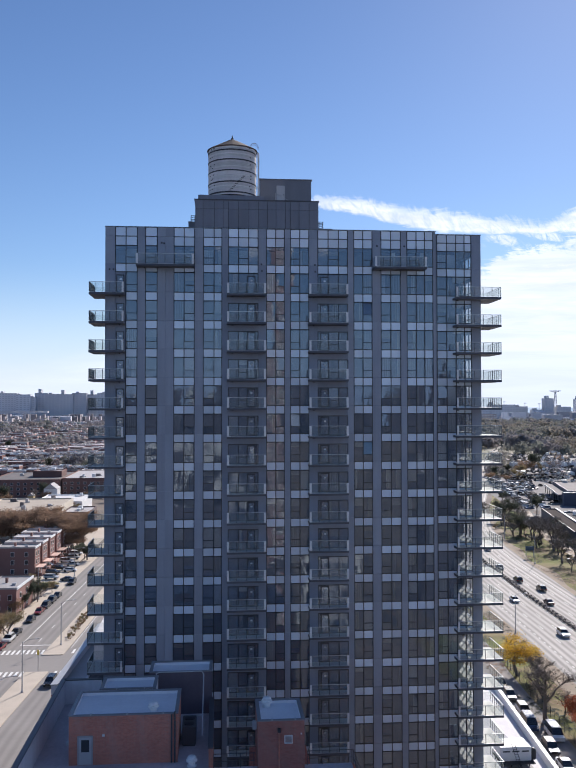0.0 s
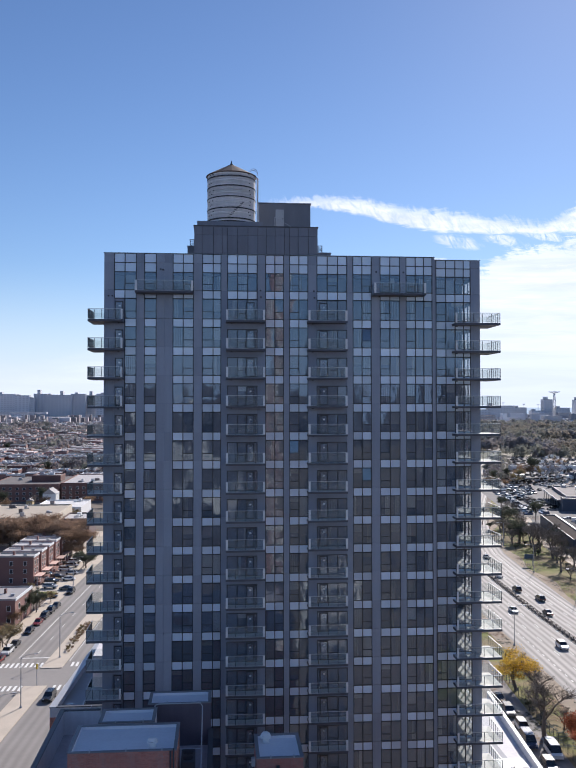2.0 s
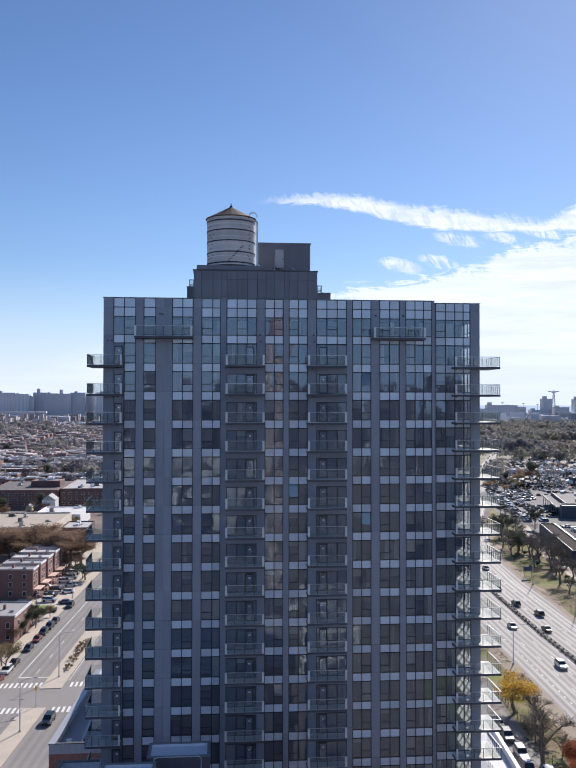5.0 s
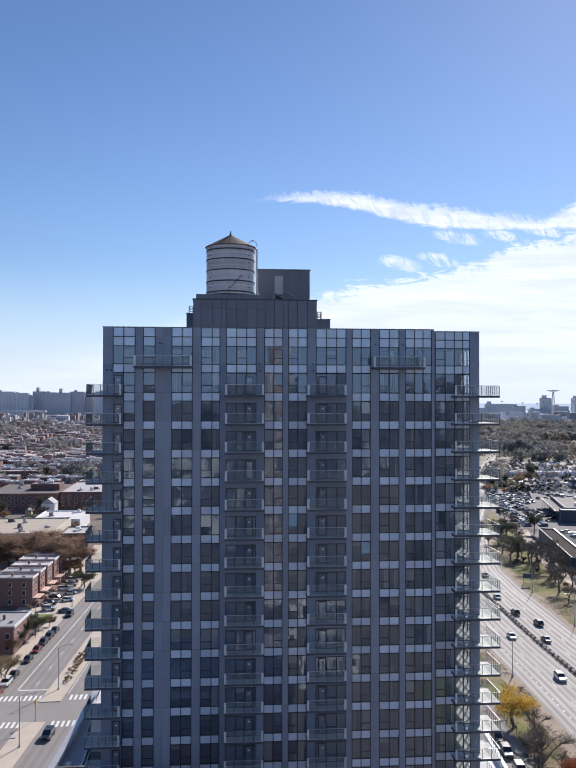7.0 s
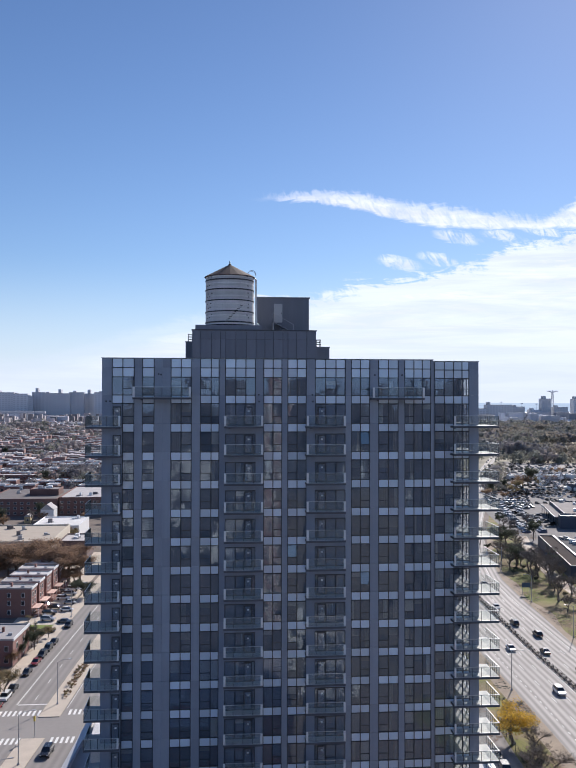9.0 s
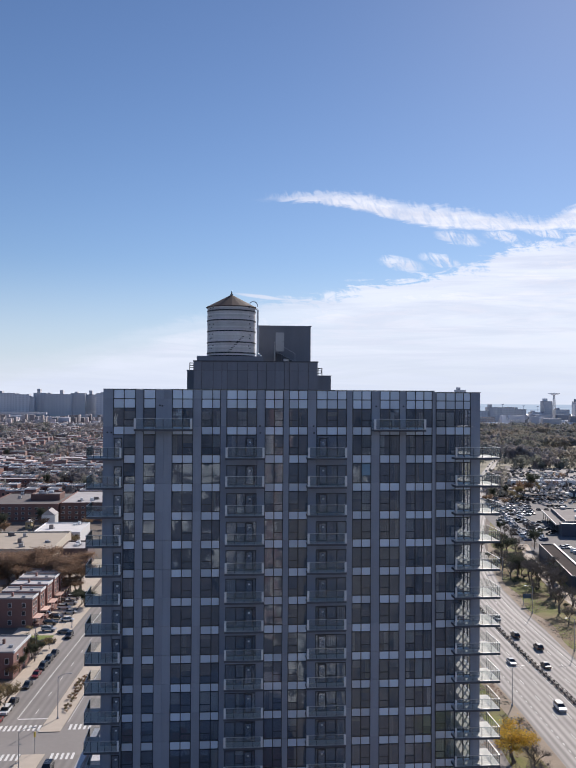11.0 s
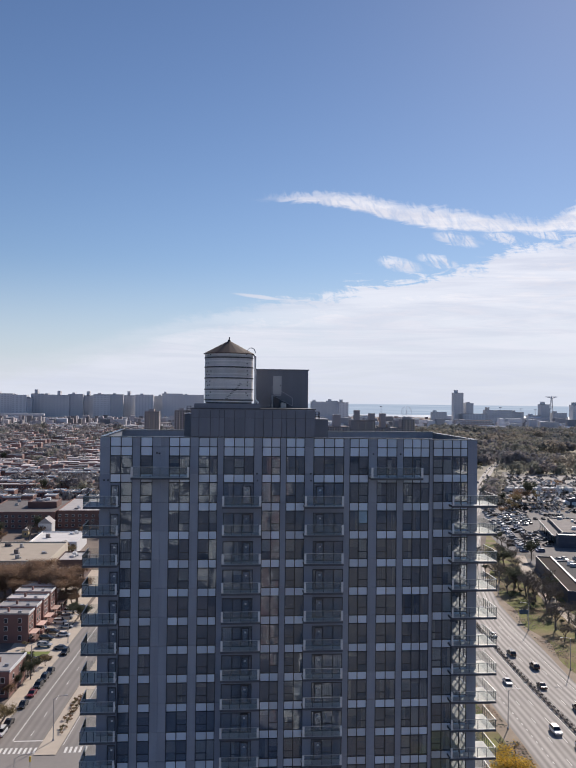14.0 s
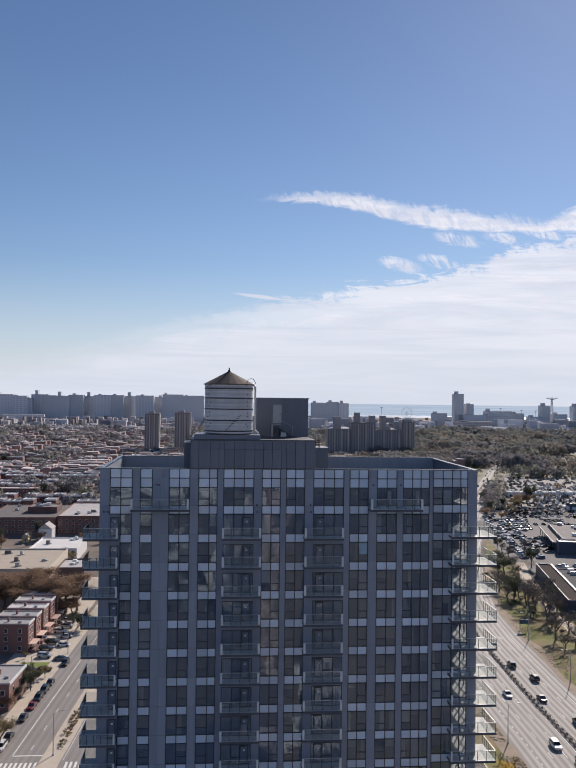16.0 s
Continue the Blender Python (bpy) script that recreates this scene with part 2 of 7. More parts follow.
def glass(name, tint, ior=1.75, wave=0.0, rough=0.01, pale_film=0.0, coat=(1, 1, 1), film_colour=(0.40, 0.46, 0.56)):
    """A thin pane: what lies behind shows through, tinted; gloss grows towards grazing views."""
    if name in MATS:
        return MATS[name]
    m = bpy.data.materials.new(name)
    m.use_nodes = True
    n, l = m.node_tree.nodes, m.node_tree.links
    n.clear()
    out, mix = n.new("ShaderNodeOutputMaterial"), n.new("ShaderNodeMixShader")
    clear, gloss, fres = n.new("ShaderNodeBsdfTransparent"), n.new("ShaderNodeBsdfGlossy"), n.new("ShaderNodeFresnel")
    clear.inputs[0].default_value = (*tint, 1)
    gloss.inputs["Roughness"].default_value = rough
    gloss.inputs["Color"].default_value = (*coat, 1)
    fres.inputs["IOR"].default_value = ior
    if wave:
        geo, info = n.new("ShaderNodeNewGeometry"), n.new("ShaderNodeObjectInfo")
        off, noi, bmp = n.new("ShaderNodeVectorMath"), n.new("ShaderNodeTexNoise"), n.new("ShaderNodeBump")
        off.operation = "MULTIPLY_ADD"
        l.new(info.outputs["Random"], off.inputs[0])
        off.inputs[1].default_value = (40, 40, 40)
        l.new(geo.outputs["Position"], off.inputs[2])
        noi.inputs["Scale"].default_value, noi.inputs["Detail"].default_value = 1.6, 2.0
        l.new(off.outputs[0], noi.inputs["Vector"])
        bmp.inputs["Strength"].default_value, bmp.inputs["Distance"].default_value = 1.0, wave
        l.new(noi.outputs["Fac"], bmp.inputs["Height"])
        l.new(bmp.outputs[0], gloss.inputs["Normal"])
    behind = clear.outputs[0]
    # share of a diffuse film that makes the pane paler
    if pale_film:
        film, mx = n.new("ShaderNodeBsdfDiffuse"), n.new("ShaderNodeMixShader")
        film.inputs[0].default_value = (*film_colour, 1)
        mx.inputs[0].default_value = pale_film
        l.new(behind, mx.inputs[1])
        l.new(film.outputs[0], mx.inputs[2])
        behind = mx.outputs[0]
    l.new(fres.outputs[0], mix.inputs[0])
    l.new(behind, mix.inputs[1])
    l.new(gloss.outputs[0], mix.inputs[2])
    l.new(mix.outputs[0], out.inputs[0])
    MATS[name] = m
    return m


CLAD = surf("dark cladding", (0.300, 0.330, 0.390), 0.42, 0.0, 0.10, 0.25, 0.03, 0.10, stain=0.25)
# two darker tones of the cladding: balcony bays and end bay, right flank
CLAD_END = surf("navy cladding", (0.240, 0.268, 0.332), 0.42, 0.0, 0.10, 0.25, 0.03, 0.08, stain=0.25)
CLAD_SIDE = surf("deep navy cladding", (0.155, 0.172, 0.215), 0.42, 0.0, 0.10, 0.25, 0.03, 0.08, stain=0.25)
CLAD_TOP = surf("penthouse cladding", (0.185, 0.195, 0.23), 0.5, 0.0, 0.10, 0.3, 0.03, 0.08, stain=0.25)
FRAME = surf("dark window frame", (0.045, 0.05, 0.06), 0.4, 0.3, 0.08, 1.0, 0.0)
PANE = glass("window glass", (0.72, 0.75, 0.78), 2.2, 0.003, pale_film=0.225, coat=(0.74, 0.87, 1.0))
PANE_B = glass("balcony window glass", (0.70, 0.73, 0.77), 1.75, 0.003, pale_film=0.36, coat=(0.80, 0.90, 1.0))
SPAN = surf("pale spandrel glass", (0.64, 0.73, 0.83), 0.12, 0.0, 0.06, 0.5, 0.0, 0.16, spec=0.9)
RAILG = glass("balcony glass", (0.92, 0.95, 0.94), 1.22, 0.0, 0.02, 0.23, film_colour=(0.46, 0.48, 0.46))
RAILS = glass("side rail glass", (0.93, 0.96, 0.95), 1.09, 0.0, 0.02, 0.14, film_colour=(0.50, 0.54, 0.50))
ALU = surf("pale metal", (0.55, 0.56, 0.57), 0.35, 0.4, 0.08, 1.0, 0.0)
WHITE = surf("white paint", (0.75, 0.75, 0.74), 0.5, 0.0, 0.08, 0.8, 0.02)
SLAB = surf("pale concrete", (0.66, 0.65, 0.62), 0.75, 0.0, 0.12, 0.8, 0.05)
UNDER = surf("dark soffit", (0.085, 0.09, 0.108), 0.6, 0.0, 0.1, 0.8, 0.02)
# a solid core stands in for the rooms; their dimness is in this colour
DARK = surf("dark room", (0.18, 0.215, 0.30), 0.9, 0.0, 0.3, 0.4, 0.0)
BLIND = surf("pale blind", (0.74, 0.73, 0.70), 0.85, 0.0, 0.12, 0.7, 0.0, 0.45)
BLIND_D = surf("grey curtain", (0.40, 0.39, 0.39), 0.85, 0.0, 0.2, 0.7, 0.0, 0.4)
TANKW = surf("weathered pale timber", (0.70, 0.675, 0.66), 0.8, 0.0, 0.16, 0.5, 0.08, 0.16, stain=0.35)
HOOP = surf("dark steel hoop", (0.05, 0.05, 0.055), 0.5, 0.5, 0.1, 2.0, 0.0)
TANKROOF = surf("brown tank roof", (0.088, 0.060, 0.052), 0.85, 0.0, 0.18, 0.6, 0.05, 0.1)
ROOFG = surf("grey roof membrane", (0.78, 0.77, 0.79), 0.5, 0.0, 0.12, 0.25, 0.05)
ROOFP = surf("podium roof membrane", (0.44, 0.44, 0.45), 0.8, 0.0, 0.2, 0.25, 0.05, spec=0.2)
ROOFD = surf("dark roof membrane", (0.10, 0.10, 0.105), 0.9, 0.0, 0.2, 0.25, 0.05, spec=0.1)
DECK = surf("worn grey roof deck", (0.50, 0.45, 0.455), 0.85, 0.0, 0.25, 0.3, 0.08, stain=0.3, spec=0.2)
COPING = surf("metal coping", (0.42, 0.42, 0.43), 0.4, 0.3, 0.1, 0.8, 0.0)
COPT = surf("dark polished coping", (0.16, 0.165, 0.175), 0.26, 1.0, 0.1, 0.8, 0.0)
COPM = surf("grey coping", (0.24, 0.24, 0.25), 0.5, 0.2, 0.1, 0.8, 0.0)
COPD = surf("dark coping", (0.085, 0.085, 0.095), 0.5, 0.2, 0.1, 0.8, 0.0)
BRICK = surf("red brick", (0.58, 0.205, 0.135), 0.85, 0.0, 0.18, 0.35, 0.2, 0.0, (0.40, 0.33, 0.30))
PLUM = surf("dark plum render", (0.13, 0.115, 0.14), 0.85, 0.0, 0.2, 0.3, 0.08, stain=0.3)
BRICK_D = surf("dark red brick", (0.40, 0.15, 0.115), 0.85, 0.0, 0.18, 0.35, 0.2, 0.0, (0.28, 0.22, 0.20))
STUCCO = surf("grey render", (0.68, 0.65, 0.66), 0.8, 0.0, 0.12, 0.3, 0.08, stain=0.3)


# ---- building blocks ----
def quad_box(verts, faces, b):
    x0, x1, y0, y1, z0, z1 = b
    k = len(verts)
    verts += [(x0, y0, z0), (x1, y0, z0), (x1, y1, z0), (x0, y1, z0), (x0, y0, z1), (x1, y0, z1), (x1, y1, z1), (x0, y1, z1)]
    faces += [(k, k + 3, k + 2, k + 1), (k + 4, k + 5, k + 6, k + 7), (k, k + 1, k + 5, k + 4), (k + 1, k + 2, k + 6, k + 5), (k + 2, k + 3, k + 7, k + 6), (k + 3, k, k + 4, k + 7)]


def sheet_glass(name, w, d, h, material):
    """A pane with its edges, open towards the back, standing along x or along y."""
    v = [(0, 0, 0), (w, 0, 0), (w, d, 0), (0, d, 0), (0, 0, h), (w, 0, h), (w, d, h), (0, d, h)]
    f = [(0, 1, 5, 4), (0, 3, 2, 1), (4, 5, 6, 7)] + ([(1, 2, 6, 5), (3, 0, 4, 7)] if w > d else [])
    if w <= d:
        f = [(3, 0, 4, 7), (0, 3, 2, 1), (4, 5, 6, 7), (0, 1, 5, 4), (2, 3, 7, 6)]
    me = bpy.data.meshes.new(name)
    me.from_pydata(v, [], f)
    me.materials.append(material)
    return me


def boxes(name, blocks, material):
    verts, faces = [], []
    for b in blocks:
        quad_box(verts, faces, b)
    me = bpy.data.meshes.new(name)
    me.from_pydata(verts, [], faces)
    me.materials.append(material)
    return me


def soft_box(name, b, material, r=0.03):
    """One box with worn, rounded edges."""
    x0, x1, y0, y1, z0, z1 = b
    bm = bmesh.new()
    bmesh.ops.create_cube(bm, size=1)
    bmesh.ops.transform(bm, matrix=Matrix.Translation(((x0 + x1) / 2, (y0 + y1) / 2, (z0 + z1) / 2)) @ Matrix.Diagonal((x1 - x0, y1 - y0, z1 - z0, 1)), verts=bm.verts)
    bmesh.ops.bevel(bm, geom=bm.edges[:], offset=r, segments=2, affect="EDGES")
    return as_mesh(name, bm, material)


def as_mesh(name, bm, material, smooth=False):
    me = bpy.data.meshes.new(name)
    bm.to_mesh(me)
    bm.free()
    me.materials.append(material)
    if smooth:
        for p in me.polygons:
            p.use_smooth = True
    return me


def turned(name, outline, material, sides=32, smooth=False):
    """A body of revolution from (radius, height) pairs."""
    verts, faces = [], []
    for r, z in outline:
        verts += [(r * math.cos(2 * math.pi * i / sides), r * math.sin(2 * math.pi * i / sides), z) for i in range(sides)]
    for j in range(len(outline) - 1):
        for i in range(sides):
            a, b = j * sides + i, j * sides + (i + 1) % sides
            faces.append((a, b, b + sides, a + sides))
    faces.append(tuple(range(sides))[::-1])
    faces.append(tuple((len(outline) - 1) * sides + i for i in range(sides)))
    me = bpy.data.meshes.new(name)
    me.from_pydata(verts, [], faces)
    me.materials.append(material)
    if smooth:
        for p in me.polygons:
            p.use_smooth = True
    return me


def tube(name, paths, radius, material, sides=6):
    """Round bars along lists of points, in one mesh."""
    verts, faces = [], []
    for path in paths:
        pts = [Vector(p) for p in path]
        k0 = len(verts)
        for i, p in enumerate(pts):
            d = (pts[min(i + 1, len(pts) - 1)] - pts[max(i - 1, 0)]).normalized()
            q = d.to_track_quat("Z", "Y").to_matrix()
            r = radius if not isinstance(radius, tuple) else radius[0] + (radius[1] - radius[0]) * i / max(1, len(pts) - 1)
            verts += [tuple(p + q @ Vector((r * math.cos(2 * math.pi * s / sides), r * math.sin(2 * math.pi * s / sides), 0))) for s in range(sides)]
        for i in range(len(pts) - 1):
            for s in range(sides):
                a, b = k0 + i * sides + s, k0 + i * sides + (s + 1) % sides
                faces.append((a, b, b + sides, a + sides))
        faces.append(tuple(k0 + s for s in range(sides))[::-1])
        faces.append(tuple(k0 + (len(pts) - 1) * sides + s for s in range(sides)))
    me = bpy.data.meshes.new(name)
    me.from_pydata(verts, [], faces)
    me.materials.append(material)
    return me


def part(name, me, parent, at=(0, 0, 0), label="", kind=""):
    """One mesh object under a thing or a part, at a place relative to it."""
    ob = new(name, me)
    ob.parent = parent
    ob.location = at
    return tagged(ob, label, "", "", kind)


def thing(name, at, label, category, group="", kind="", me=None):
    ob = new(name, me)
    ob.location = at
    return tagged(ob, label, category, group, kind)


# ---- the tower ----
D = 86.83          # its front
BASE = (8.2, D, 0.0)
FLOOR = 2.93
ZB = [73.05 - FLOOR * k for k in range(20)]   # lower edge of each spandrel
SPH = 0.87
TOP = 77.7
R_BACK = 0.9       # how far the end bay stands back
# column: left, right, inner uprights, which pane opens, kind of bay
COLUMNS = [
    (-10.63, -8.41, (-9.56,), 1, "corner"), (-7.57, -6.37, (), 0, "plain"), (-4.66, -2.55, (-3.61,), 1, "plain"),
    (-1.64, 0.28, (-0.53,), 0, "plain"), (0.94, 4.04, (2.0, 3.05), 1, "balcony"), (4.91, 6.80, (5.88,), 1, "plain"),
    (7.42, 9.35, (8.40,), 0, "plain"), (10.30, 13.46, (11.39, 12.48), 1, "balcony"), (14.11, 16.06, (15.07,), 1, "plain"),
    (17.00, 19.10, (18.05,), 0, "plain"), (19.78, 22.58, (20.78, 21.68), 0, "plain"), (23.24, 26.99, (24.31, 25.32, 26.24), 0, "end"),
]
STRIPS = [(-11.67, -10.63), (-8.41, -7.57), (-6.37, -5.52), (-5.52, -4.66), (-2.55, -1.64), (0.28, 0.94), (4.04, 4.91), (6.80, 7.42), (9.35, 10.30),
          (13.46, 14.11), (16.06, 17.00), (19.10, 19.78), (22.58, 22.86)]
SHARED = {}


def shared_box(name, w, d, h, material):
    key = (name, round(w, 3), round(d, 3), round(h, 3), material.name)
    if key not in SHARED:
        SHARED[key] = sheet_glass(name, w, d, h, material) if material in (PANE, PANE_B, RAILG, RAILS) else boxes(name, [(0, w, 0, d, 0, h)], material)
    return SHARED[key]


def tpart(name, me, x, y, z, parent, off=BASE, label=""):
    return part(name, me, parent, (x - off[0], y - off[1], z - off[2]), label)


def lattice(name, uprights, rows, opens, y0, y1, material):
    """One frame in one piece: uprights and bars crossing, a short bar in the pane that opens."""
    rows = sorted(rows)
    xs = [v for u in uprights for v in u]
    zs = [v for r in rows for v in r[:2]]
    verts, index, faces = [], {}, []

    def solid(i, j):
        if not (0 <= i < len(xs) - 1 and 0 <= j < len(zs) - 1):
            return False
        if i % 2 == 0:
            return True
        return j % 2 == 0 and (not rows[j // 2][2] or i // 2 == opens)

    def vert(i, j, y):
        if (i, j, y) not in index:
            index[i, j, y] = len(verts)
            verts.append((xs[i], y, zs[j]))
        return index[i, j, y]
    for i in range(len(xs) - 1):
        for j in range(len(zs) - 1):
            if not solid(i, j):
                continue
            faces.append((vert(i, j, y0), vert(i + 1, j, y0), vert(i + 1, j + 1, y0), vert(i, j + 1, y0)))
            faces.append((vert(i, j + 1, y1), vert(i + 1, j + 1, y1), vert(i + 1, j, y1), vert(i, j, y1)))
            for di, dj, a, b in ((-1, 0, (i, j + 1), (i, j)), (1, 0, (i + 1, j), (i + 1, j + 1)), (0, -1, (i, j), (i + 1, j)), (0, 1, (i + 1, j + 1), (i, j + 1))):
                if not solid(i + di, j + dj):
                    faces.append((vert(*b, y0), vert(*a, y0), vert(*a, y1), vert(*b, y1)))
    me = bpy.data.meshes.new(name)
    me.from_pydata(verts, [], faces)
    me.materials.append(material)
    return me


def curtain_mesh(w, h, material):
    """A hanging cloth in soft upright folds."""
    key = ("curtain", w, h, material.name)
    if key not in SHARED:
        n = max(4, int(w / 0.09))
        verts = [(w * i / n, 0.035 * (i % 2), z) for z in (0.0, h) for i in range(n + 1)]
        me = bpy.data.meshes.new("curtain")
        me.from_pydata(verts, [], [(i, i + 1, n + 2 + i, n + 1 + i) for i in range(n)])
        me.materials.append(material)
        SHARED[key] = me
    return SHARED[key]


def window_unit(tower, x0, x1, cuts, opens, z0, z1, y, spandrels, rng, clear=None):
    """One bay of one storey: dark frame, glass panes, pale spandrel panes below them, now and then a blind behind."""
    edges = [x0, *cuts, x1]
    clear = clear or PANE
    lows = list(spandrels)
    bottom = min([z0, *lows])
    opens = min(opens, len(edges) - 2)
    split = z0 + 0.36 * (z1 - z0)
    bands = [(e - x0 - 0.045, e - x0 + 0.045) for e in edges]
    levels = sorted({z0, z1, *lows})
    rows = [(z - bottom - 0.045, z - bottom + 0.045, False) for z in levels] + ([(split - bottom - 0.035, split - bottom + 0.035, True)] if z1 - z0 > 1.5 else [])
    key = ("window", tuple(round(v, 2) for q in bands for v in q), tuple((round(a, 2), c) for a, b, c in rows))
    if key not in SHARED:
        SHARED[key] = lattice("window", bands, rows, opens, 0.0, 0.10, FRAME)
    win = tpart("window", SHARED[key], x0, y, bottom, tower)
    here = (x0, y, bottom)
    for i in range(len(edges) - 1):
        w = edges[i + 1] - edges[i] - 0.05
        if i == opens and z1 - z0 > 1.5:
            tpart("pane", shared_box("pane", w, 0.012, split - z0 - 0.06, clear), edges[i] + 0.025, y + 0.05, z0 + 0.03, win, here)
            glassed = tpart("pane", shared_box("pane", w, 0.012, z1 - split - 0.06, clear), edges[i] + 0.025, y + 0.05, split + 0.03, win, here)
            glassed.rotation_euler = (rng.gauss(0, 0.006), 0, rng.gauss(0, 0.009))
            if rng.random() < 0.05:
                glassed.rotation_euler = (-0.11, 0, 0)     # tilted open
        else:
            glassed = tpart("pane", shared_box("pane", w, 0.012, z1 - z0 - 0.06, clear), edges[i] + 0.025, y + 0.05, z0 + 0.03, win, here)
            glassed.rotation_euler = (rng.gauss(0, 0.004), 0, rng.gauss(0, 0.007))
        for j in range(len(lows) - 1):
            if lows[j + 1] <= z0 + 0.01 or lows[j] >= z1 - 0.01:
                tpart("spandrel", shared_box("spandrel", w, 0.02, lows[j + 1] - lows[j] - 0.06, SPAN), edges[i] + 0.025, y + 0.035, lows[j] + 0.03, win, here)
        q = rng.random()
        if q < (0.32 if edges[i] < 13.5 else 0.62) and edges[i] < 25.0:
            drop = round((z1 - z0) * rng.choice((0.25, 0.4, 0.6, 1.0, 1.0)), 2)
            mtl = BLIND if rng.random() < 0.5 else BLIND_D
            if rng.random() < 0.5:
                tpart("blind", shared_box("blind", w, 0.02, drop, mtl), edges[i] + 0.025, y + 0.22, z1 - 0.03 - drop, win, here)
            else:
                wide = round(w * rng.choice((0.35, 0.5, 0.95)), 2)
                side = rng.choice((0.0, w - wide))
                tpart("curtain", curtain_mesh(wide, round(z1 - z0 - 0.06, 2), mtl), edges[i] + 0.025 + side, y + 0.22, z0 + 0.03, win, here)
    return win


def rail_front(bal, w, y, z, n):
    """Glass panels with slim posts along the front of a balcony."""
    step = w / n
    for i in range(n):
        part("glass_panel", shared_box("glass_panel", step - 0.05, 0.018, 0.94, RAILG), bal, (i * step + 0.025, y, z + 0.08))
    for i in range(n + 1):
        part("post", shared_box("post", 0.05, 0.05, 1.0, FRAME), bal, (i * step - 0.025 if 0 < i < n else (0.0 if i == 0 else w - 0.05), y + 0.03, z))
    part("top_rail", shared_box("top_rail", w, 0.05, 0.035, ALU), bal, (0, y - 0.015, z + 1.02))


def front_balcony(tower, x0, x1, z, depth=1.5, n=4):
    """Slab with a dark edge and soffit, pale deck, glass front and pale end returns."""
    w = x1 - x0
    key = ("fb", round(w, 2), depth)
    if key not in SHARED:
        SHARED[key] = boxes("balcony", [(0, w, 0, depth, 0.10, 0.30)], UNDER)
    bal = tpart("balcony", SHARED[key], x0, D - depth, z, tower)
    part("deck", shared_box("deck", w - 0.1, depth - 0.1, 0.03, SLAB), bal, (0.05, 0.05, 0.30))
    rail_front(bal, w, 0.06, 0.33, n)
    for side in (0.0, w - 0.22):
        part("end_panel", shared_box("end_panel", 0.22, 0.04, 1.04, WHITE), bal, (side, -0.01, 0.33))
    for side in (0.03, w - 0.05):
        part("side_glass", shared_box("side_glass", 0.018, depth - 0.2, 0.94, RAILS), bal, (side, 0.15, 0.41))
    part("vent", shared_box("vent", 0.16, 0.16, 0.10, FRAME), bal, (w * 0.12, depth - 0.45, 0.0))


def corner_balcony(tower, x0, x1, y0, y1, wall_x, z, right):
    """An L round the corner: the front strip passes before the wall, the side strip runs back along the flank."""
    w, d = x1 - x0, y1 - y0
    front = (D + (R_BACK if right else 0.0)) - y0
    wx = wall_x - x0
    key = ("cb", right)
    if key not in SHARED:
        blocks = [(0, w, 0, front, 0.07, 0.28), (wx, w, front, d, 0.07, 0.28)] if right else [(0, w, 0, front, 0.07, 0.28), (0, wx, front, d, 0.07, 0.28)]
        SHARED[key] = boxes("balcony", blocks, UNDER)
        blocks = [(0.05, w - 0.05, 0.05, front - 0.01, 0.28, 0.31), (wx + 0.01, w - 0.05, front - 0.01, d - 0.05, 0.28, 0.31)] if right else \
            [(0.05, w - 0.05, 0.05, front - 0.01, 0.28, 0.31), (0.05, wx - 0.01, front - 0.01, d - 0.05, 0.28, 0.31)]
        SHARED[key + (1,)] = boxes("deck", blocks, SLAB)
    bal = tpart("balcony", SHARED[key], x0, y0, z, tower)
    part("deck", SHARED[key + (1,)], bal)
    rail_front(bal, w, 0.06, 0.31, 5)
    edge = w - 0.06 if right else 0.04
    n = 6
    step = (d - 0.1) / n
    for i in range(n):
        part("glass_panel", shared_box("side_panel", 0.018, step - 0.05, 0.94, RAILS), bal, (edge, 0.1 + i * step + 0.025, 0.39))
        part("post", shared_box("side_post", 0.03, 0.05, 1.0, FRAME), bal, (edge - 0.03, 0.1 + (i + 1) * step - 0.05, 0.31))
    part("top_rail", shared_box("side_rail", 0.05, d - 0.1, 0.035, ALU), bal, (edge - 0.015, 0.1, 1.33))
    inner = 0.0 if right else w - 0.2
    part("end_panel", shared_box("end_panel", 0.2, 0.04, 1.04, WHITE), bal, (inner, -0.01, 0.31))
    back = (wx, w) if right else (0, wx)
    part("back_glass", shared_box("back_glass", back[1] - back[0] - 0.1, 0.018, 0.94, RAILS), bal, (back[0] + 0.05, d - 0.06, 0.39))
    part("vent", shared_box("vent", 0.16, 0.16, 0.10, FRAME), bal, ((0.35 if right else w - 0.6), front - 0.45, -0.03))


def balcony_door(tower, x, z0, z1, y, w=0.85):
    """A framed glass door to a balcony with a small pale notice on it."""
    h = z1 - z0
    key = ("door", round(w, 2), round(h, 2))
    if key not in SHARED:
        SHARED[key] = boxes("balcony_door", [(0, 0.08, 0, 0.09, 0, h), (w - 0.08, w, 0, 0.09, 0, h), (0.08, w - 0.08, 0, 0.09, 0, 0.14), (0.08, w - 0.08, 0, 0.09, h - 0.1, h)], FRAME)
    door = tpart("balcony_door", SHARED[key], x, y, z0, tower)
    part("pane", shared_box("pane", w - 0.16, 0.012, h - 0.24, PANE_B), door, (0.08, 0.04, 0.14))
    part("notice", shared_box("notice", 0.20, 0.006, 0.16, WHITE), door, (w * 0.42, 0.028, h - 0.55))


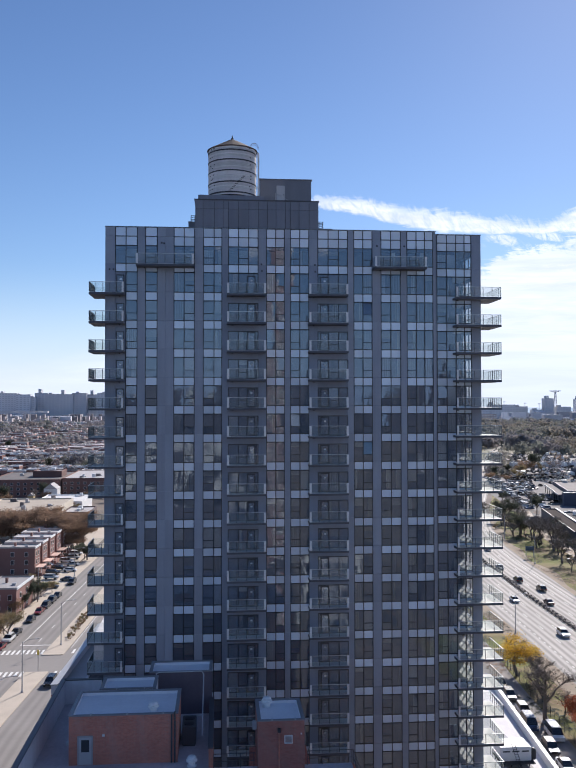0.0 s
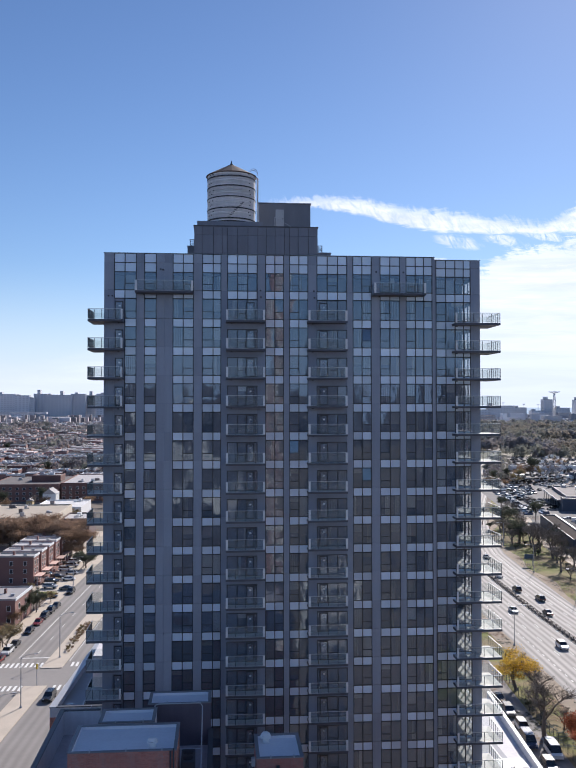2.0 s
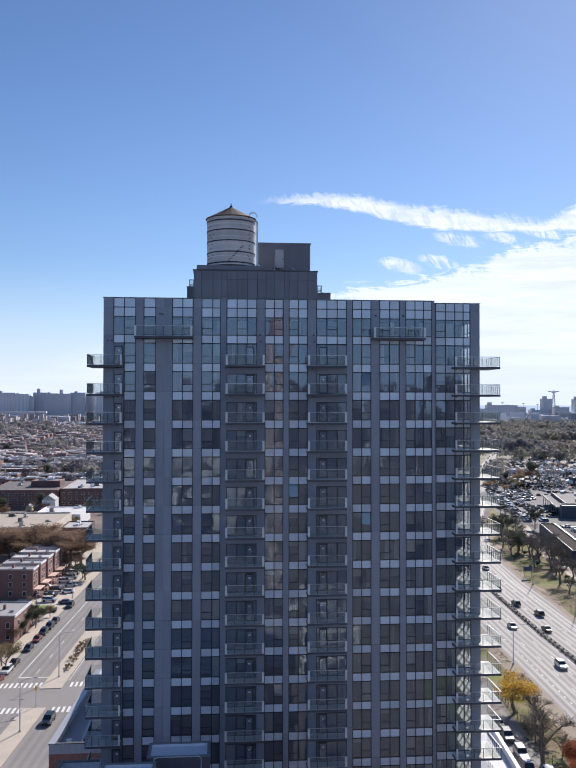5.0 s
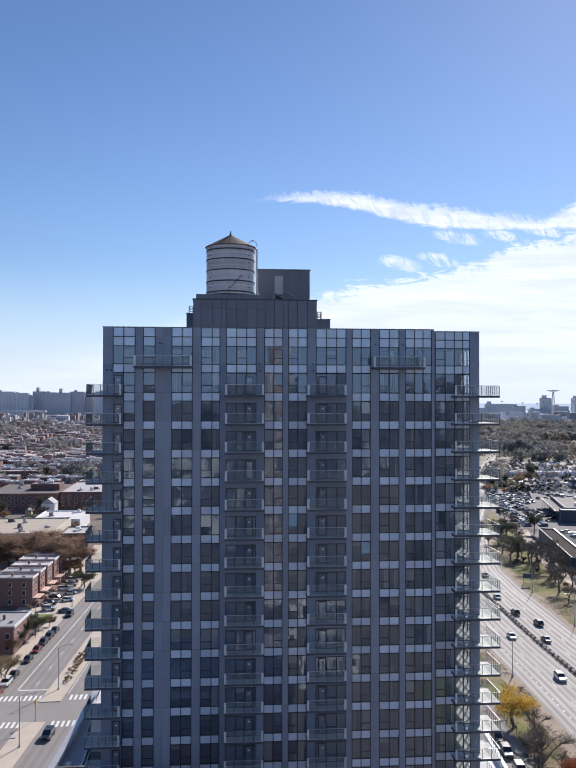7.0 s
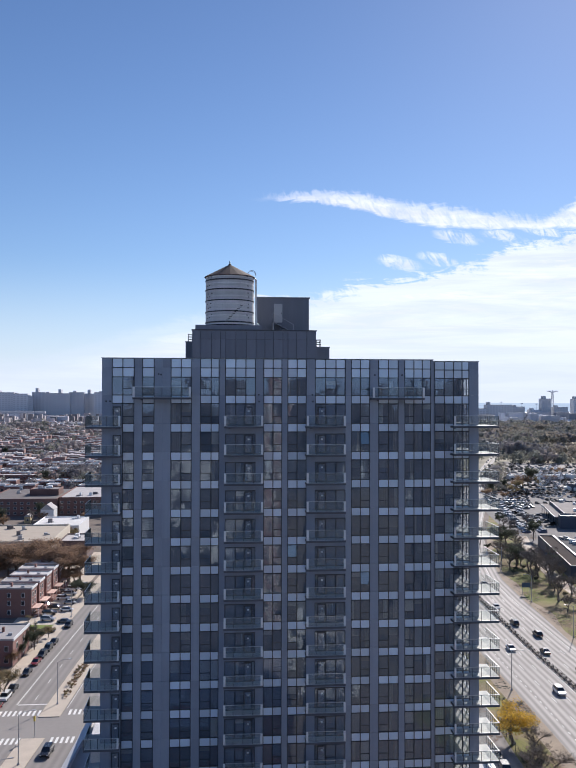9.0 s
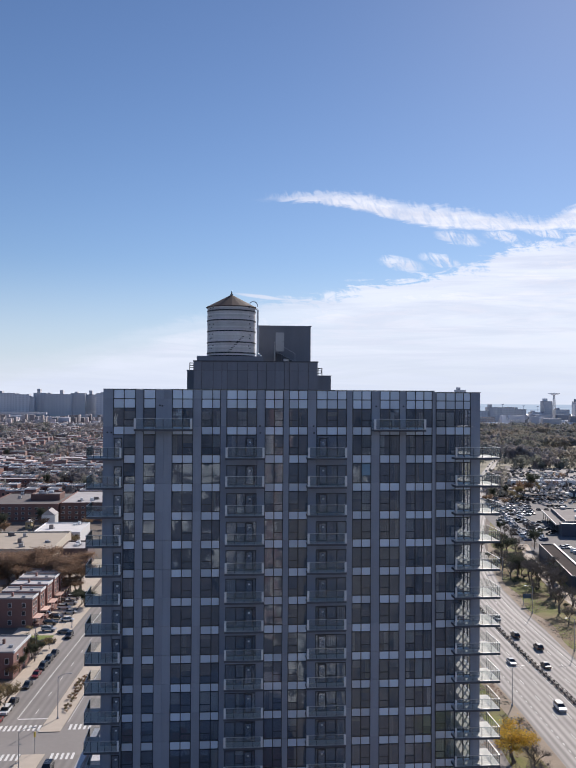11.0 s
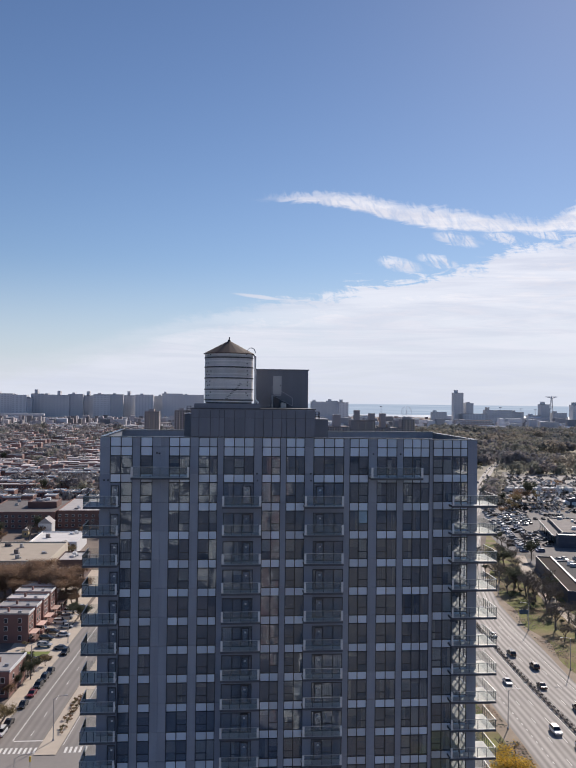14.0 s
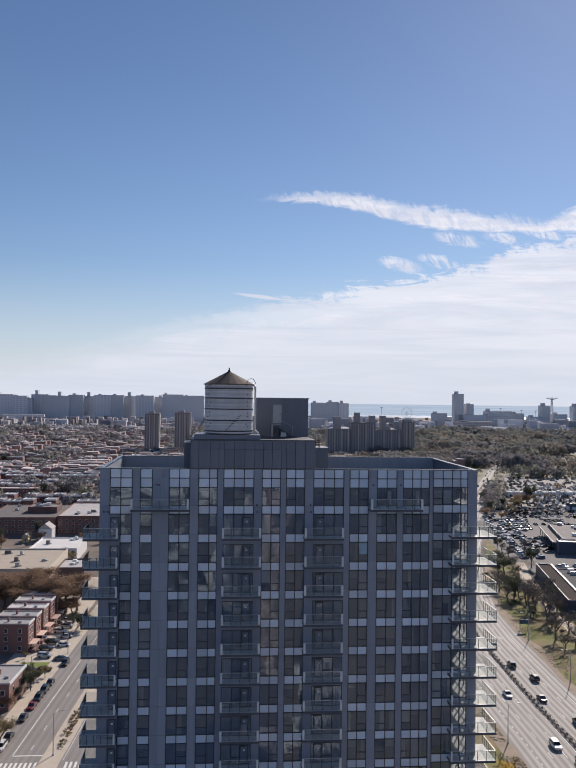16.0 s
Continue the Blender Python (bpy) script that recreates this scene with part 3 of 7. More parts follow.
def build_tower():
    rng = random.Random(7)
    tower = thing("apartment_tower", BASE, "tall dark glass and metal apartment tower with balconies", "building")
    back = 105.5
    # body behind the glass, its floors, roof and parapets
    low = ZB[-1] - 2.0
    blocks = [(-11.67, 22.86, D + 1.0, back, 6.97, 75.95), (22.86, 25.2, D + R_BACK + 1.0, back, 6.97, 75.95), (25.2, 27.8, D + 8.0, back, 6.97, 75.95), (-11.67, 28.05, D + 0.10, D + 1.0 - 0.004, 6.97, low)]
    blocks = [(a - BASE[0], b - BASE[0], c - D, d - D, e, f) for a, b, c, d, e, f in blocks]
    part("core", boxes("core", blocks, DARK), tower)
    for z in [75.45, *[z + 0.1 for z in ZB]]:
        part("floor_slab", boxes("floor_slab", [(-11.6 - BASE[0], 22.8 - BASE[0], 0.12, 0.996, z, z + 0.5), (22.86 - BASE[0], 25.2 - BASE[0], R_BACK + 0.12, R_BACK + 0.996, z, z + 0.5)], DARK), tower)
    # flanks
    part("side_wall", boxes("side_wall", [(-11.67 - BASE[0], -11.42 - BASE[0], 0.02, back - D, 6.97, TOP)], CLAD), tower)
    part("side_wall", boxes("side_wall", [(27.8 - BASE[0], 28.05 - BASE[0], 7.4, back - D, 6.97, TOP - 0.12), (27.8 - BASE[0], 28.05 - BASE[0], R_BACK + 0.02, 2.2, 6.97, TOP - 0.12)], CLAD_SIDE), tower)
    # glazed corner room: the flank is open glass between its spandrels
    for k in range(20):
        part("flank_spandrel", boxes("flank_spandrel", [(27.8 - BASE[0], 28.05 - BASE[0], 2.2, 7.4, ZB[k], ZB[k] + SPH)], CLAD), tower)
        if k < 19:
            part("corner_floor", boxes("corner_floor", [(25.2 - BASE[0], 27.8 - BASE[0], R_BACK + 0.12, 8.0, ZB[k] + 0.35, ZB[k] + SPH - 0.05)], SLAB), tower)
            hi = ZB[k - 1] if k else 75.78
            fl = part("flank_window", boxes("flank_window", [(27.86 - BASE[0], 27.98 - BASE[0], y - 0.05, y + 0.05, ZB[k] + SPH, hi) for y in (2.3, 3.6, 4.9, 6.2, 7.35)] + [(27.87 - BASE[0], 27.97 - BASE[0], 2.35, 7.3, ZB[k] + SPH + 0.72, ZB[k] + SPH + 0.80)], FRAME), tower)
            part("pane", sheet_glass("pane", 0.012, 5.0, hi - ZB[k] - SPH, RAILG), fl, (27.9 - BASE[0], 2.3, ZB[k] + SPH))
    part("flank_spandrel", boxes("flank_spandrel", [(27.8 - BASE[0], 28.05 - BASE[0], 2.2, 7.4, 75.78, TOP - 0.12), (27.8 - BASE[0], 28.05 - BASE[0], 2.2, 7.4, 6.97, ZB[-1])], CLAD), tower)
    part("side_wall", boxes("side_wall", [(22.80 - BASE[0], 22.86 - BASE[0], 0.02, R_BACK + 0.3, 6.97, TOP)], CLAD), tower)
    part("back_wall", boxes("back_wall", [(-11.42 - BASE[0], 27.8 - BASE[0], back - D - 0.3, back - D, 6.97, TOP)], CLAD), tower)
    part("roof", boxes("roof", [(-11.4 - BASE[0], 22.8 - BASE[0], 0.36, back - D - 0.3, 75.96, 76.06), (22.8 - BASE[0], 27.8 - BASE[0], R_BACK + 0.36, back - D - 0.3, 75.96, 76.06)], ROOFD), tower, label="dark flat roof sheet")
    par = [(-11.4, 22.8, D + 0.12, D + 0.35, 76.06, TOP - 0.02), (22.8, 27.8, D + R_BACK + 0.12, D + R_BACK + 0.35, 76.06, TOP - 0.14)]
    part("parapet", boxes("parapet", [(a - BASE[0], b - BASE[0], c - D, d - D, e, f) for a, b, c, d, e, f in par], CLAD), tower)
    cop = [(-11.72, 22.88, D - 0.05, D + 0.40, TOP, TOP + 0.06), (22.88, 28.1, D + R_BACK - 0.05, D + R_BACK + 0.40, TOP - 0.12, TOP - 0.06),
           (-11.72, -11.3, D + 0.40, back + 0.05, TOP, TOP + 0.06), (27.7, 28.1, D + R_BACK + 0.40, back + 0.05, TOP - 0.12, TOP - 0.06), (-11.3, 27.7, back - 0.4, back + 0.05, TOP, TOP + 0.06)]
    for a, b, c, d, e, f in cop:
        part("coping", boxes("coping", [(a - BASE[0], b - BASE[0], c - D, d - D, e, f)], COPT), tower, label="polished dark metal coping")
    # cladding panels between the bays, storey by storey
    rows = [(TOP - 0.95, TOP), (ZB[0] + SPH, TOP - 0.95)] + [(ZB[k] + SPH - FLOOR, ZB[k] + SPH) for k in range(19)]
    for a, b in STRIPS:
        for i, (lo, hi) in enumerate(rows):
            # the bays behind the balconies take the darker tone below the top storey
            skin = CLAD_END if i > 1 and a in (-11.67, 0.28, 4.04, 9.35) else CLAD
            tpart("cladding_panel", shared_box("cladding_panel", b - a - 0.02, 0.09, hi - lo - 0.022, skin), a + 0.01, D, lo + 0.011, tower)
    for a, b in ((22.90, 23.24), (26.99, 28.05)):
        for lo, hi in rows:
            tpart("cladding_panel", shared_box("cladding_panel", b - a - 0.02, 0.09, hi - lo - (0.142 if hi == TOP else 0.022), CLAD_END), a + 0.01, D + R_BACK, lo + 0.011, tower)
    # windows
    for x0, x1, cuts, opens, bay in COLUMNS:
        y = D + (R_BACK if bay == "end" else 0.0)
        drop = 0.12 if bay == "end" else 0.0
        window_unit(tower, x0, x1, cuts, opens, ZB[0] + SPH, 75.78, y, (ZB[0], ZB[0] + SPH, 75.78, 76.74 - drop / 2, TOP - drop), rng)
        for k in range(1, 19):
            z0, z1 = ZB[k] + SPH, ZB[k - 1]
            if bay == "balcony":
                # full height behind the balcony, a door in one pane, cladding at the slab
                window_unit(tower, x0, x1, cuts[:2], 1, z0 - 0.22, z1 - 0.04 if k == 1 else z1 - 0.22, y, (), rng, PANE_B)
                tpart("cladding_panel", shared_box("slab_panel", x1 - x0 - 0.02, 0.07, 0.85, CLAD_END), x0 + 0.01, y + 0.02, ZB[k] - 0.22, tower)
                balcony_door(tower, x0 + (1.95 if x0 < 5 else 0.25), z0 - 0.2, z1 - 0.3, y - 0.10)
            elif bay == "corner":
                window_unit(tower, cuts[0], x1, (), 3, z0, z1, y, (ZB[k], z0), rng)
                tpart("cladding_panel", shared_box("corner_panel", cuts[0] - x0 - 0.02, 0.07, FLOOR - 0.02, CLAD_END), x0 + 0.01, y + 0.05, ZB[k] + SPH - FLOOR + 0.01 + FLOOR, tower)
                balcony_door(tower, x0 + 0.1, z0 - 0.22, z1 - 0.3, y - 0.06, 0.8)
            else:
                window_unit(tower, x0, x1, cuts, opens, z0, z1, y, (ZB[k], z0), rng)
    # balconies
    front_balcony(tower, -8.43, -2.56, ZB[0] + 0.33, n=6)
    front_balcony(tower, 16.10, 21.57, ZB[0] + 0.33, n=6)
    for k in range(1, 19):
        z = ZB[k] + 0.33
        front_balcony(tower, 0.80, 4.79, z)
        front_balcony(tower, 9.24, 13.30, z)
        corner_balcony(tower, -13.10, -9.62, D - 1.5, D + 2.5, -11.67, z, False)
        corner_balcony(tower, 24.94, 29.80, D - 0.6, D + 3.7, 28.05, z, True)
    # small vents on the cladding
    for x, z in ((-6.0, 76.0), (-5.75, 75.95), (4.3, 73.9), (4.35, 73.2), (9.9, 73.9), (9.95, 73.2), (16.5, 76.0), (19.4, 76.0), (-11.3, 73.2), (-10.9, 73.2)):
        tpart("vent", shared_box("wall_vent", 0.16, 0.08, 0.16, FRAME), x, D - 0.08, z, tower)
    # penthouse, plant room and ledges on the roof
    px0, px1, py0, py1, pz = -2.52, 10.40, D + 0.02, 99.0, 80.64
    part("penthouse_core", boxes("penthouse_core", [(px0 + 0.1 - BASE[0], px1 - 0.1 - BASE[0], 0.12, py1 - D, 76.06, pz - 0.1)], COPD), tower)
    joints = [px0, -1.68, -0.50, 0.40, 0.95, 2.0, 3.08, 4.1, 5.02, 5.92, 6.9, 7.42, 8.34, 9.4, px1]
    for a, b in zip(joints, joints[1:]):
        for lo, hi in ((TOP + 0.08, 79.73), (79.73, pz)):
            tpart("penthouse_panel", shared_box("penthouse_panel", b - a - 0.05, 0.08, hi - lo - 0.025, CLAD_TOP), a + 0.025, py0, lo + 0.012, tower)
    part("penthouse_coping", boxes("penthouse_coping", [(px0 - 0.06 - BASE[0], px1 + 0.06 - BASE[0], py0 - 0.05 - D, py1 - D + 0.05, pz, pz + 0.10)], COPD), tower)
    part("roof_ledge", boxes("roof_ledge", [(-3.46 - BASE[0], -2.53 - BASE[0], 7.6, 12.0, 76.06, 79.92), (-3.5 - BASE[0], -2.53 - BASE[0], 7.55, 12.05, 79.92, 80.0)], CLAD_TOP), tower)
    part("roof_ledge", boxes("roof_ledge", [(10.42 - BASE[0], 12.85 - BASE[0], 7.9, 12.0, 76.06, 79.42), (10.41 - BASE[0], 12.9 - BASE[0], 7.85, 12.05, 79.42, 79.5)], CLAD_TOP), tower)
    part("plant_room", boxes("plant_room", [(4.6 - BASE[0], 10.5 - BASE[0], 94.8 - D, 98.8 - D, 80.74, 85.02), (4.5 - BASE[0], 10.6 - BASE[0], 94.7 - D, 98.9 - D, 85.02, 85.13)], CLAD_TOP), tower)
    door = part("plant_door", soft_box("plant_door", (0, 0.95, 0, 0.08, 0, 2.1), COPING, 0.02), tower, (6.5 - BASE[0], 94.70 - D, 82.25), "pale grey steel door")
    part("handle", boxes("handle", [(0.8, 0.86, -0.06, 0.0, 0.95, 1.1)], HOOP), door)
    steps = [(6.3 + 0.28 * i, 6.6 + 0.28 * i, 93.5, 94.6, 82.15 - 0.17 * i, 82.2 - 0.17 * i) for i in range(8)]
    part("roof_stair", boxes("roof_stair", [(a - BASE[0], b - BASE[0], c - D, d - D, e, f) for a, b, c, d, e, f in steps], HOOP), tower)
    part("stair_rail", tube("stair_rail", [[(6.3, 93.5, 83.2), (8.6, 93.5, 81.9), (8.6, 93.5, 81.0)], [(6.3, 93.5, 83.2), (6.3, 93.5, 82.1)], [(6.3, 93.5, 82.2), (8.6, 93.5, 80.98)]], 0.026, COPING), tower, (-BASE[0], -D, 0))
    # guard cages at the ends of the penthouse roof
    for gx, gz in ((-3.2, 80.0), (11.42, 79.5)):
        gy = D + 8.2
        bars = [[(gx + dx, gy + dy, gz), (gx + dx, gy + dy, gz + 0.85)] for dx in (0, 0.45) for dy in (0, 0.8)]
        bars += [[(gx, gy, gz + z), (gx + 0.45, gy, gz + z), (gx + 0.45, gy + 0.8, gz + z), (gx, gy + 0.8, gz + z), (gx, gy, gz + z)] for z in (0.28, 0.55, 0.82)]
        part("ladder_cage", tube("ladder_cage", bars, 0.03, HOOP), tower, (-BASE[0], -D, 0))
    part("plinth", soft_box("plinth", (-2.2 - BASE[0], 4.68 - BASE[0], 0.14, 5.6, 80.74, 81.22), CLAD_TOP, 0.03), tower)
    part("tank_base", turned("tank_base", [(2.45, 0.0), (2.45, 0.13)], HOOP, 40), tower, (1.39 - BASE[0], 89.5 - D, 81.22))
    part("roof_unit", soft_box("roof_unit", (7.35 - BASE[0], 7.95 - BASE[0], 94.0 - D, 94.6 - D, 80.74, 81.35), WHITE, 0.03), tower, label="white boxy roof unit under the stair")
    part("roof_unit", soft_box("roof_unit", (6.55 - BASE[0], 7.1 - BASE[0], 94.0 - D, 94.6 - D, 80.74, 81.9), COPD, 0.03), tower)
    part("stair_support", tube("stair_support", [[(6.35, 93.55, 82.15), (6.35, 93.55, 80.74)], [(6.35, 94.55, 82.15), (6.35, 94.55, 80.74)], [(6.35, 93.55, 82.15), (7.3, 93.55, 82.15)]], 0.05, COPING), tower, (-BASE[0], -D, 0))
    tower.location.z = -7.0
    return tower


def water_tank(at):
    """Timber staves in steel hoops under a conical roof, with a side pipe and a top loop of rail."""
    tank = thing("water_tank", at, "weathered pale boarded rooftop water tank with dark steel hoops", "water tank")
    r, h, n = 2.56, 5.1, 44
    part("tank_body", turned("tank_body", [(r - 0.06, 0.0), (r - 0.06, h)], TANKW, n), tank)
    # courses of narrow boards, each a little proud of the next
    rng = random.Random(17)
    n_course = 30
    for i in range(n_course):
        z0, z1 = h * i / n_course, h * (i + 1) / n_course - 0.014
        k = r + rng.uniform(-0.012, 0.012)
        part("board_course", turned("board_course", [(k - 0.07, z0), (k, z0 + 0.008), (k, z1 - 0.008), (k - 0.07, z1)], TANKW, n), tank)
    for z in (0.24, 1.35, 2.53, 3.68, 4.69):
        part("hoop", turned("hoop", [(r + 0.005, z - 0.06), (r + 0.05, z - 0.06), (r + 0.05, z + 0.06), (r + 0.005, z + 0.06)], HOOP, 44), tank)
    for i in range(24):
        a = radians((-54, 47, -66)[i % 3] + rng.uniform(-5, 5))
        z = (0.62, 0.95, 1.70, 2.10, 2.86, 3.22, 4.02, 4.95)[i // 3] + rng.uniform(-0.05, 0.05)
        lug = part("hoop_lug", shared_box("hoop_lug", 0.16, 0.06, 0.09, HOOP), tank, ((r + 0.02) * math.sin(a), -(r + 0.02) * math.cos(a), z))
        lug.rotation_euler = (0, 0, a)
    part("tank_roof", turned("tank_roof", [(r + 0.16, h), (r + 0.16, h + 0.06), (0.14, h + 1.42), (0.10, h + 1.47)], TANKROOF, 20), tank, label="brown conical roof")
    part("finial", turned("finial", [(0.14, 0.0), (0.16, 0.12), (0.07, 0.2), (0.05, 0.42), (0.0, 0.5)], HOOP, 10), tank, (0, 0, h + 1.38))
    part("side_pipe", tube("side_pipe", [[(r + 0.22, -0.5, -0.1), (r + 0.22, -0.5, h - 0.2), (r - 0.1, -0.4, h + 0.1)], [(r + 0.22, -0.5, 0.3), (r + 0.6, -0.6, -0.05)]], 0.11, WHITE, 10), tank, label="white side pipe")
    loop = [(2.3 - 0.46 * math.cos(t * math.pi / 10), -1.3, h + 0.12 + 0.55 * math.sin(t * math.pi / 10)) for t in range(11)]
    part("roof_rail", tube("roof_rail", [loop, [(q[0], -0.7, q[2]) for q in loop], [(2.3, -1.3, h + 0.67), (2.3, -0.7, h + 0.67)], [(1.84, -1.3, h + 0.12), (1.84, -0.7, h + 0.12)]], 0.022, COPING), tank)
    rungs = [(1.05 - i * 0.16, -2.6, 1.9 - i * 0.17) for i in range(10)]
    for x, y, z in rungs:
        a = math.asin(max(-1, min(1, x / (r + 0.05))))
        part("rung", shared_box("rung", 0.26, 0.06, 0.05, HOOP), tank, (x, -(r + 0.06) * math.cos(a), z))
    return tank


build_tower()
water_tank((1.39, 89.5, 74.35))

# ---- ground, roads, water ----
GROUND = surf("mixed town ground", (0.22, 0.18, 0.155), 0.95, 0.0, 0.35, 0.02, 0.0, other=(0.16, 0.135, 0.115), spec=0.2)
GRASS = surf("autumn grass", (0.175, 0.185, 0.055), 0.95, 0.0, 0.45, 0.14, 0.3, other=(0.24, 0.19, 0.105), spec=0.2)
SOIL = surf("bare soil", (0.30, 0.24, 0.175), 0.95, 0.0, 0.3, 0.2, 0.2)
LAWN = surf("green lawn", (0.20, 0.24, 0.07), 0.95, 0.0, 0.3, 0.3, 0.2, spec=0.2)
ROADC = surf("pale worn carriageway", (0.34, 0.315, 0.29), 0.85, 0.0, 0.16, 0.08, 0.1, lanes=0.8)
ASPH = surf("grey asphalt", (0.25, 0.23, 0.215), 0.9, 0.0, 0.16, 0.08, 0.1, lanes=0.3)
PAVE = surf("pale pavement", (0.50, 0.43, 0.35), 0.9, 0.0, 0.16, 0.3, 0.1)
PAINT = surf("road paint", (0.72, 0.71, 0.68), 0.7, 0.0, 0.2, 1.5, 0.0)
YPAINT = surf("yellow paint", (0.62, 0.47, 0.10), 0.7, 0.0, 0.15, 1.5, 0.0)
WOODF = surf("leafy park ground", (0.23, 0.21, 0.15), 0.95, 0.0, 0.5, 0.03, 0.0)
SEA = surf("sea", (0.34, 0.40, 0.47), 0.35, 0.0, 0.15, 0.004, 0.0)


def sheet(name, outline, z, material, label, category, kind="structure", thick=0.0):
    """A flat area, with a raised edge where it has one."""
    bm = bmesh.new()
    vs = [bm.verts.new((x, y, z)) for x, y in outline]
    f = bm.faces.new(vs)
    if f.normal.z < 0:
        f.normal_flip()
    if thick:
        out = bmesh.ops.extrude_face_region(bm, geom=[f])
        bmesh.ops.translate(bm, vec=(0, 0, -thick), verts=[v for v in out["geom"] if isinstance(v, bmesh.types.BMVert)])
    bmesh.ops.recalc_face_normals(bm, faces=bm.faces[:])
    return thing(name, (0, 0, 0), label, category, kind=kind, me=as_mesh(name, bm, material))


def along(path, y):
    """The x of a way at a given y."""
    for (x0, y0), (x1, y1) in zip(path, path[1:]):
        if y <= y1 or (x1, y1) == path[-1]:
            return x0 + (x1 - x0) * (y - y0) / (y1 - y0)


def ribbon(name, path, left, right, z, material, label, category, step=12.0):
    verts, faces = [], []
    y0, y1 = path[0][1], path[-1][1]
    n = int((y1 - y0) / step)
    for i in range(n + 1):
        y = y0 + (y1 - y0) * i / n
        x = along(path, y)
        lo = left(y) if callable(left) else left
        hi = right(y) if callable(right) else right
        verts += [(x + lo, y, z), (x + hi, y, z)]
    for i in range(n):
        faces.append((2 * i, 2 * i + 1, 2 * i + 3, 2 * i + 2))
    me = bpy.data.meshes.new(name)
    me.from_pydata(verts, [], faces)
    me.materials.append(material)
    uv = me.uv_layers.new(name="along")
    for loop in me.loops:       # metres across the way and along it
        x, y, _ = verts[loop.vertex_index]
        uv.data[loop.index].uv = (x - along(path, y), y)
    return thing(name, (0, 0, 0), label, category, kind="structure", me=me)


def stripes(name, path, offset, y0, y1, dash, gap, width, z, material, road):
    verts, faces = [], []
    y = y0
    while y < y1:
        a, b = along(path, y) + offset, along(path, y + dash) + offset
        k = len(verts)
        verts += [(a - width / 2, y, z), (a + width / 2, y, z), (b + width / 2, y + dash, z), (b - width / 2, y + dash, z)]
        faces.append((k, k + 1, k + 2, k + 3))
        y += dash + gap
    me = bpy.data.meshes.new(name)
    me.from_pydata(verts, [], faces)
    me.materials.append(material)
    return part(name, me, road, kind="stuff")


def build_ground():
    bm = bmesh.new()
    bmesh.ops.create_circle(bm, cap_ends=True, radius=4600, segments=96)
    bmesh.ops.transform(bm, matrix=Matrix.Translation((0, 0, -0.02)), verts=bm.verts)
    thing("ground", (0, 0, 0), "brown and green town ground to the shore", "ground", kind="structure", me=as_mesh("ground", bm, GROUND))
    # unseen sheet, added to keep the ground mirrored in the windows dark and bluish
    sheet("rear_ground", [(-2600, -3600), (2600, -3600), (1500, -40), (-1500, -40)], 0.01, surf("mirrored rear ground", (0.08, 0.09, 0.115), 0.9, 0.0, 0.5, 0.03, 0.0, other=(0.13, 0.138, 0.16)), "added dark ground behind the lift for window reflections", "ground")
    sheet("park_ground", [(175, 850), (420, 800), (1500, 2400), (1900, 3300), (500, 3300), (160, 1000)], 0.02, WOODF, "dark leafy ground of the park", "ground")
    sheet("water", [(-300, 4150), (900, 3900), (2300, 3500), (3200, 3500), (3200, 3780), (0, 4940), (-300, 4930)], 0.5, SEA, "pale blue sea beyond the shore", "sea")


HWAY = [(76.5, -10), (80.3, 60), (87.6, 163), (89.7, 203), (90.6, 229), (91.6, 247), (93.1, 270), (94.6, 292), (98.6, 327), (109, 375), (127.5, 435), (172, 560), (253, 785), (330, 980), (414, 1175), (480, 1400)]
STREET = [(-55, -10), (-50.6, 150), (-46.7, 200.7), (-44.9, 231.4), (-42.9, 262), (-39, 330), (-34, 420), (-5, 900)]


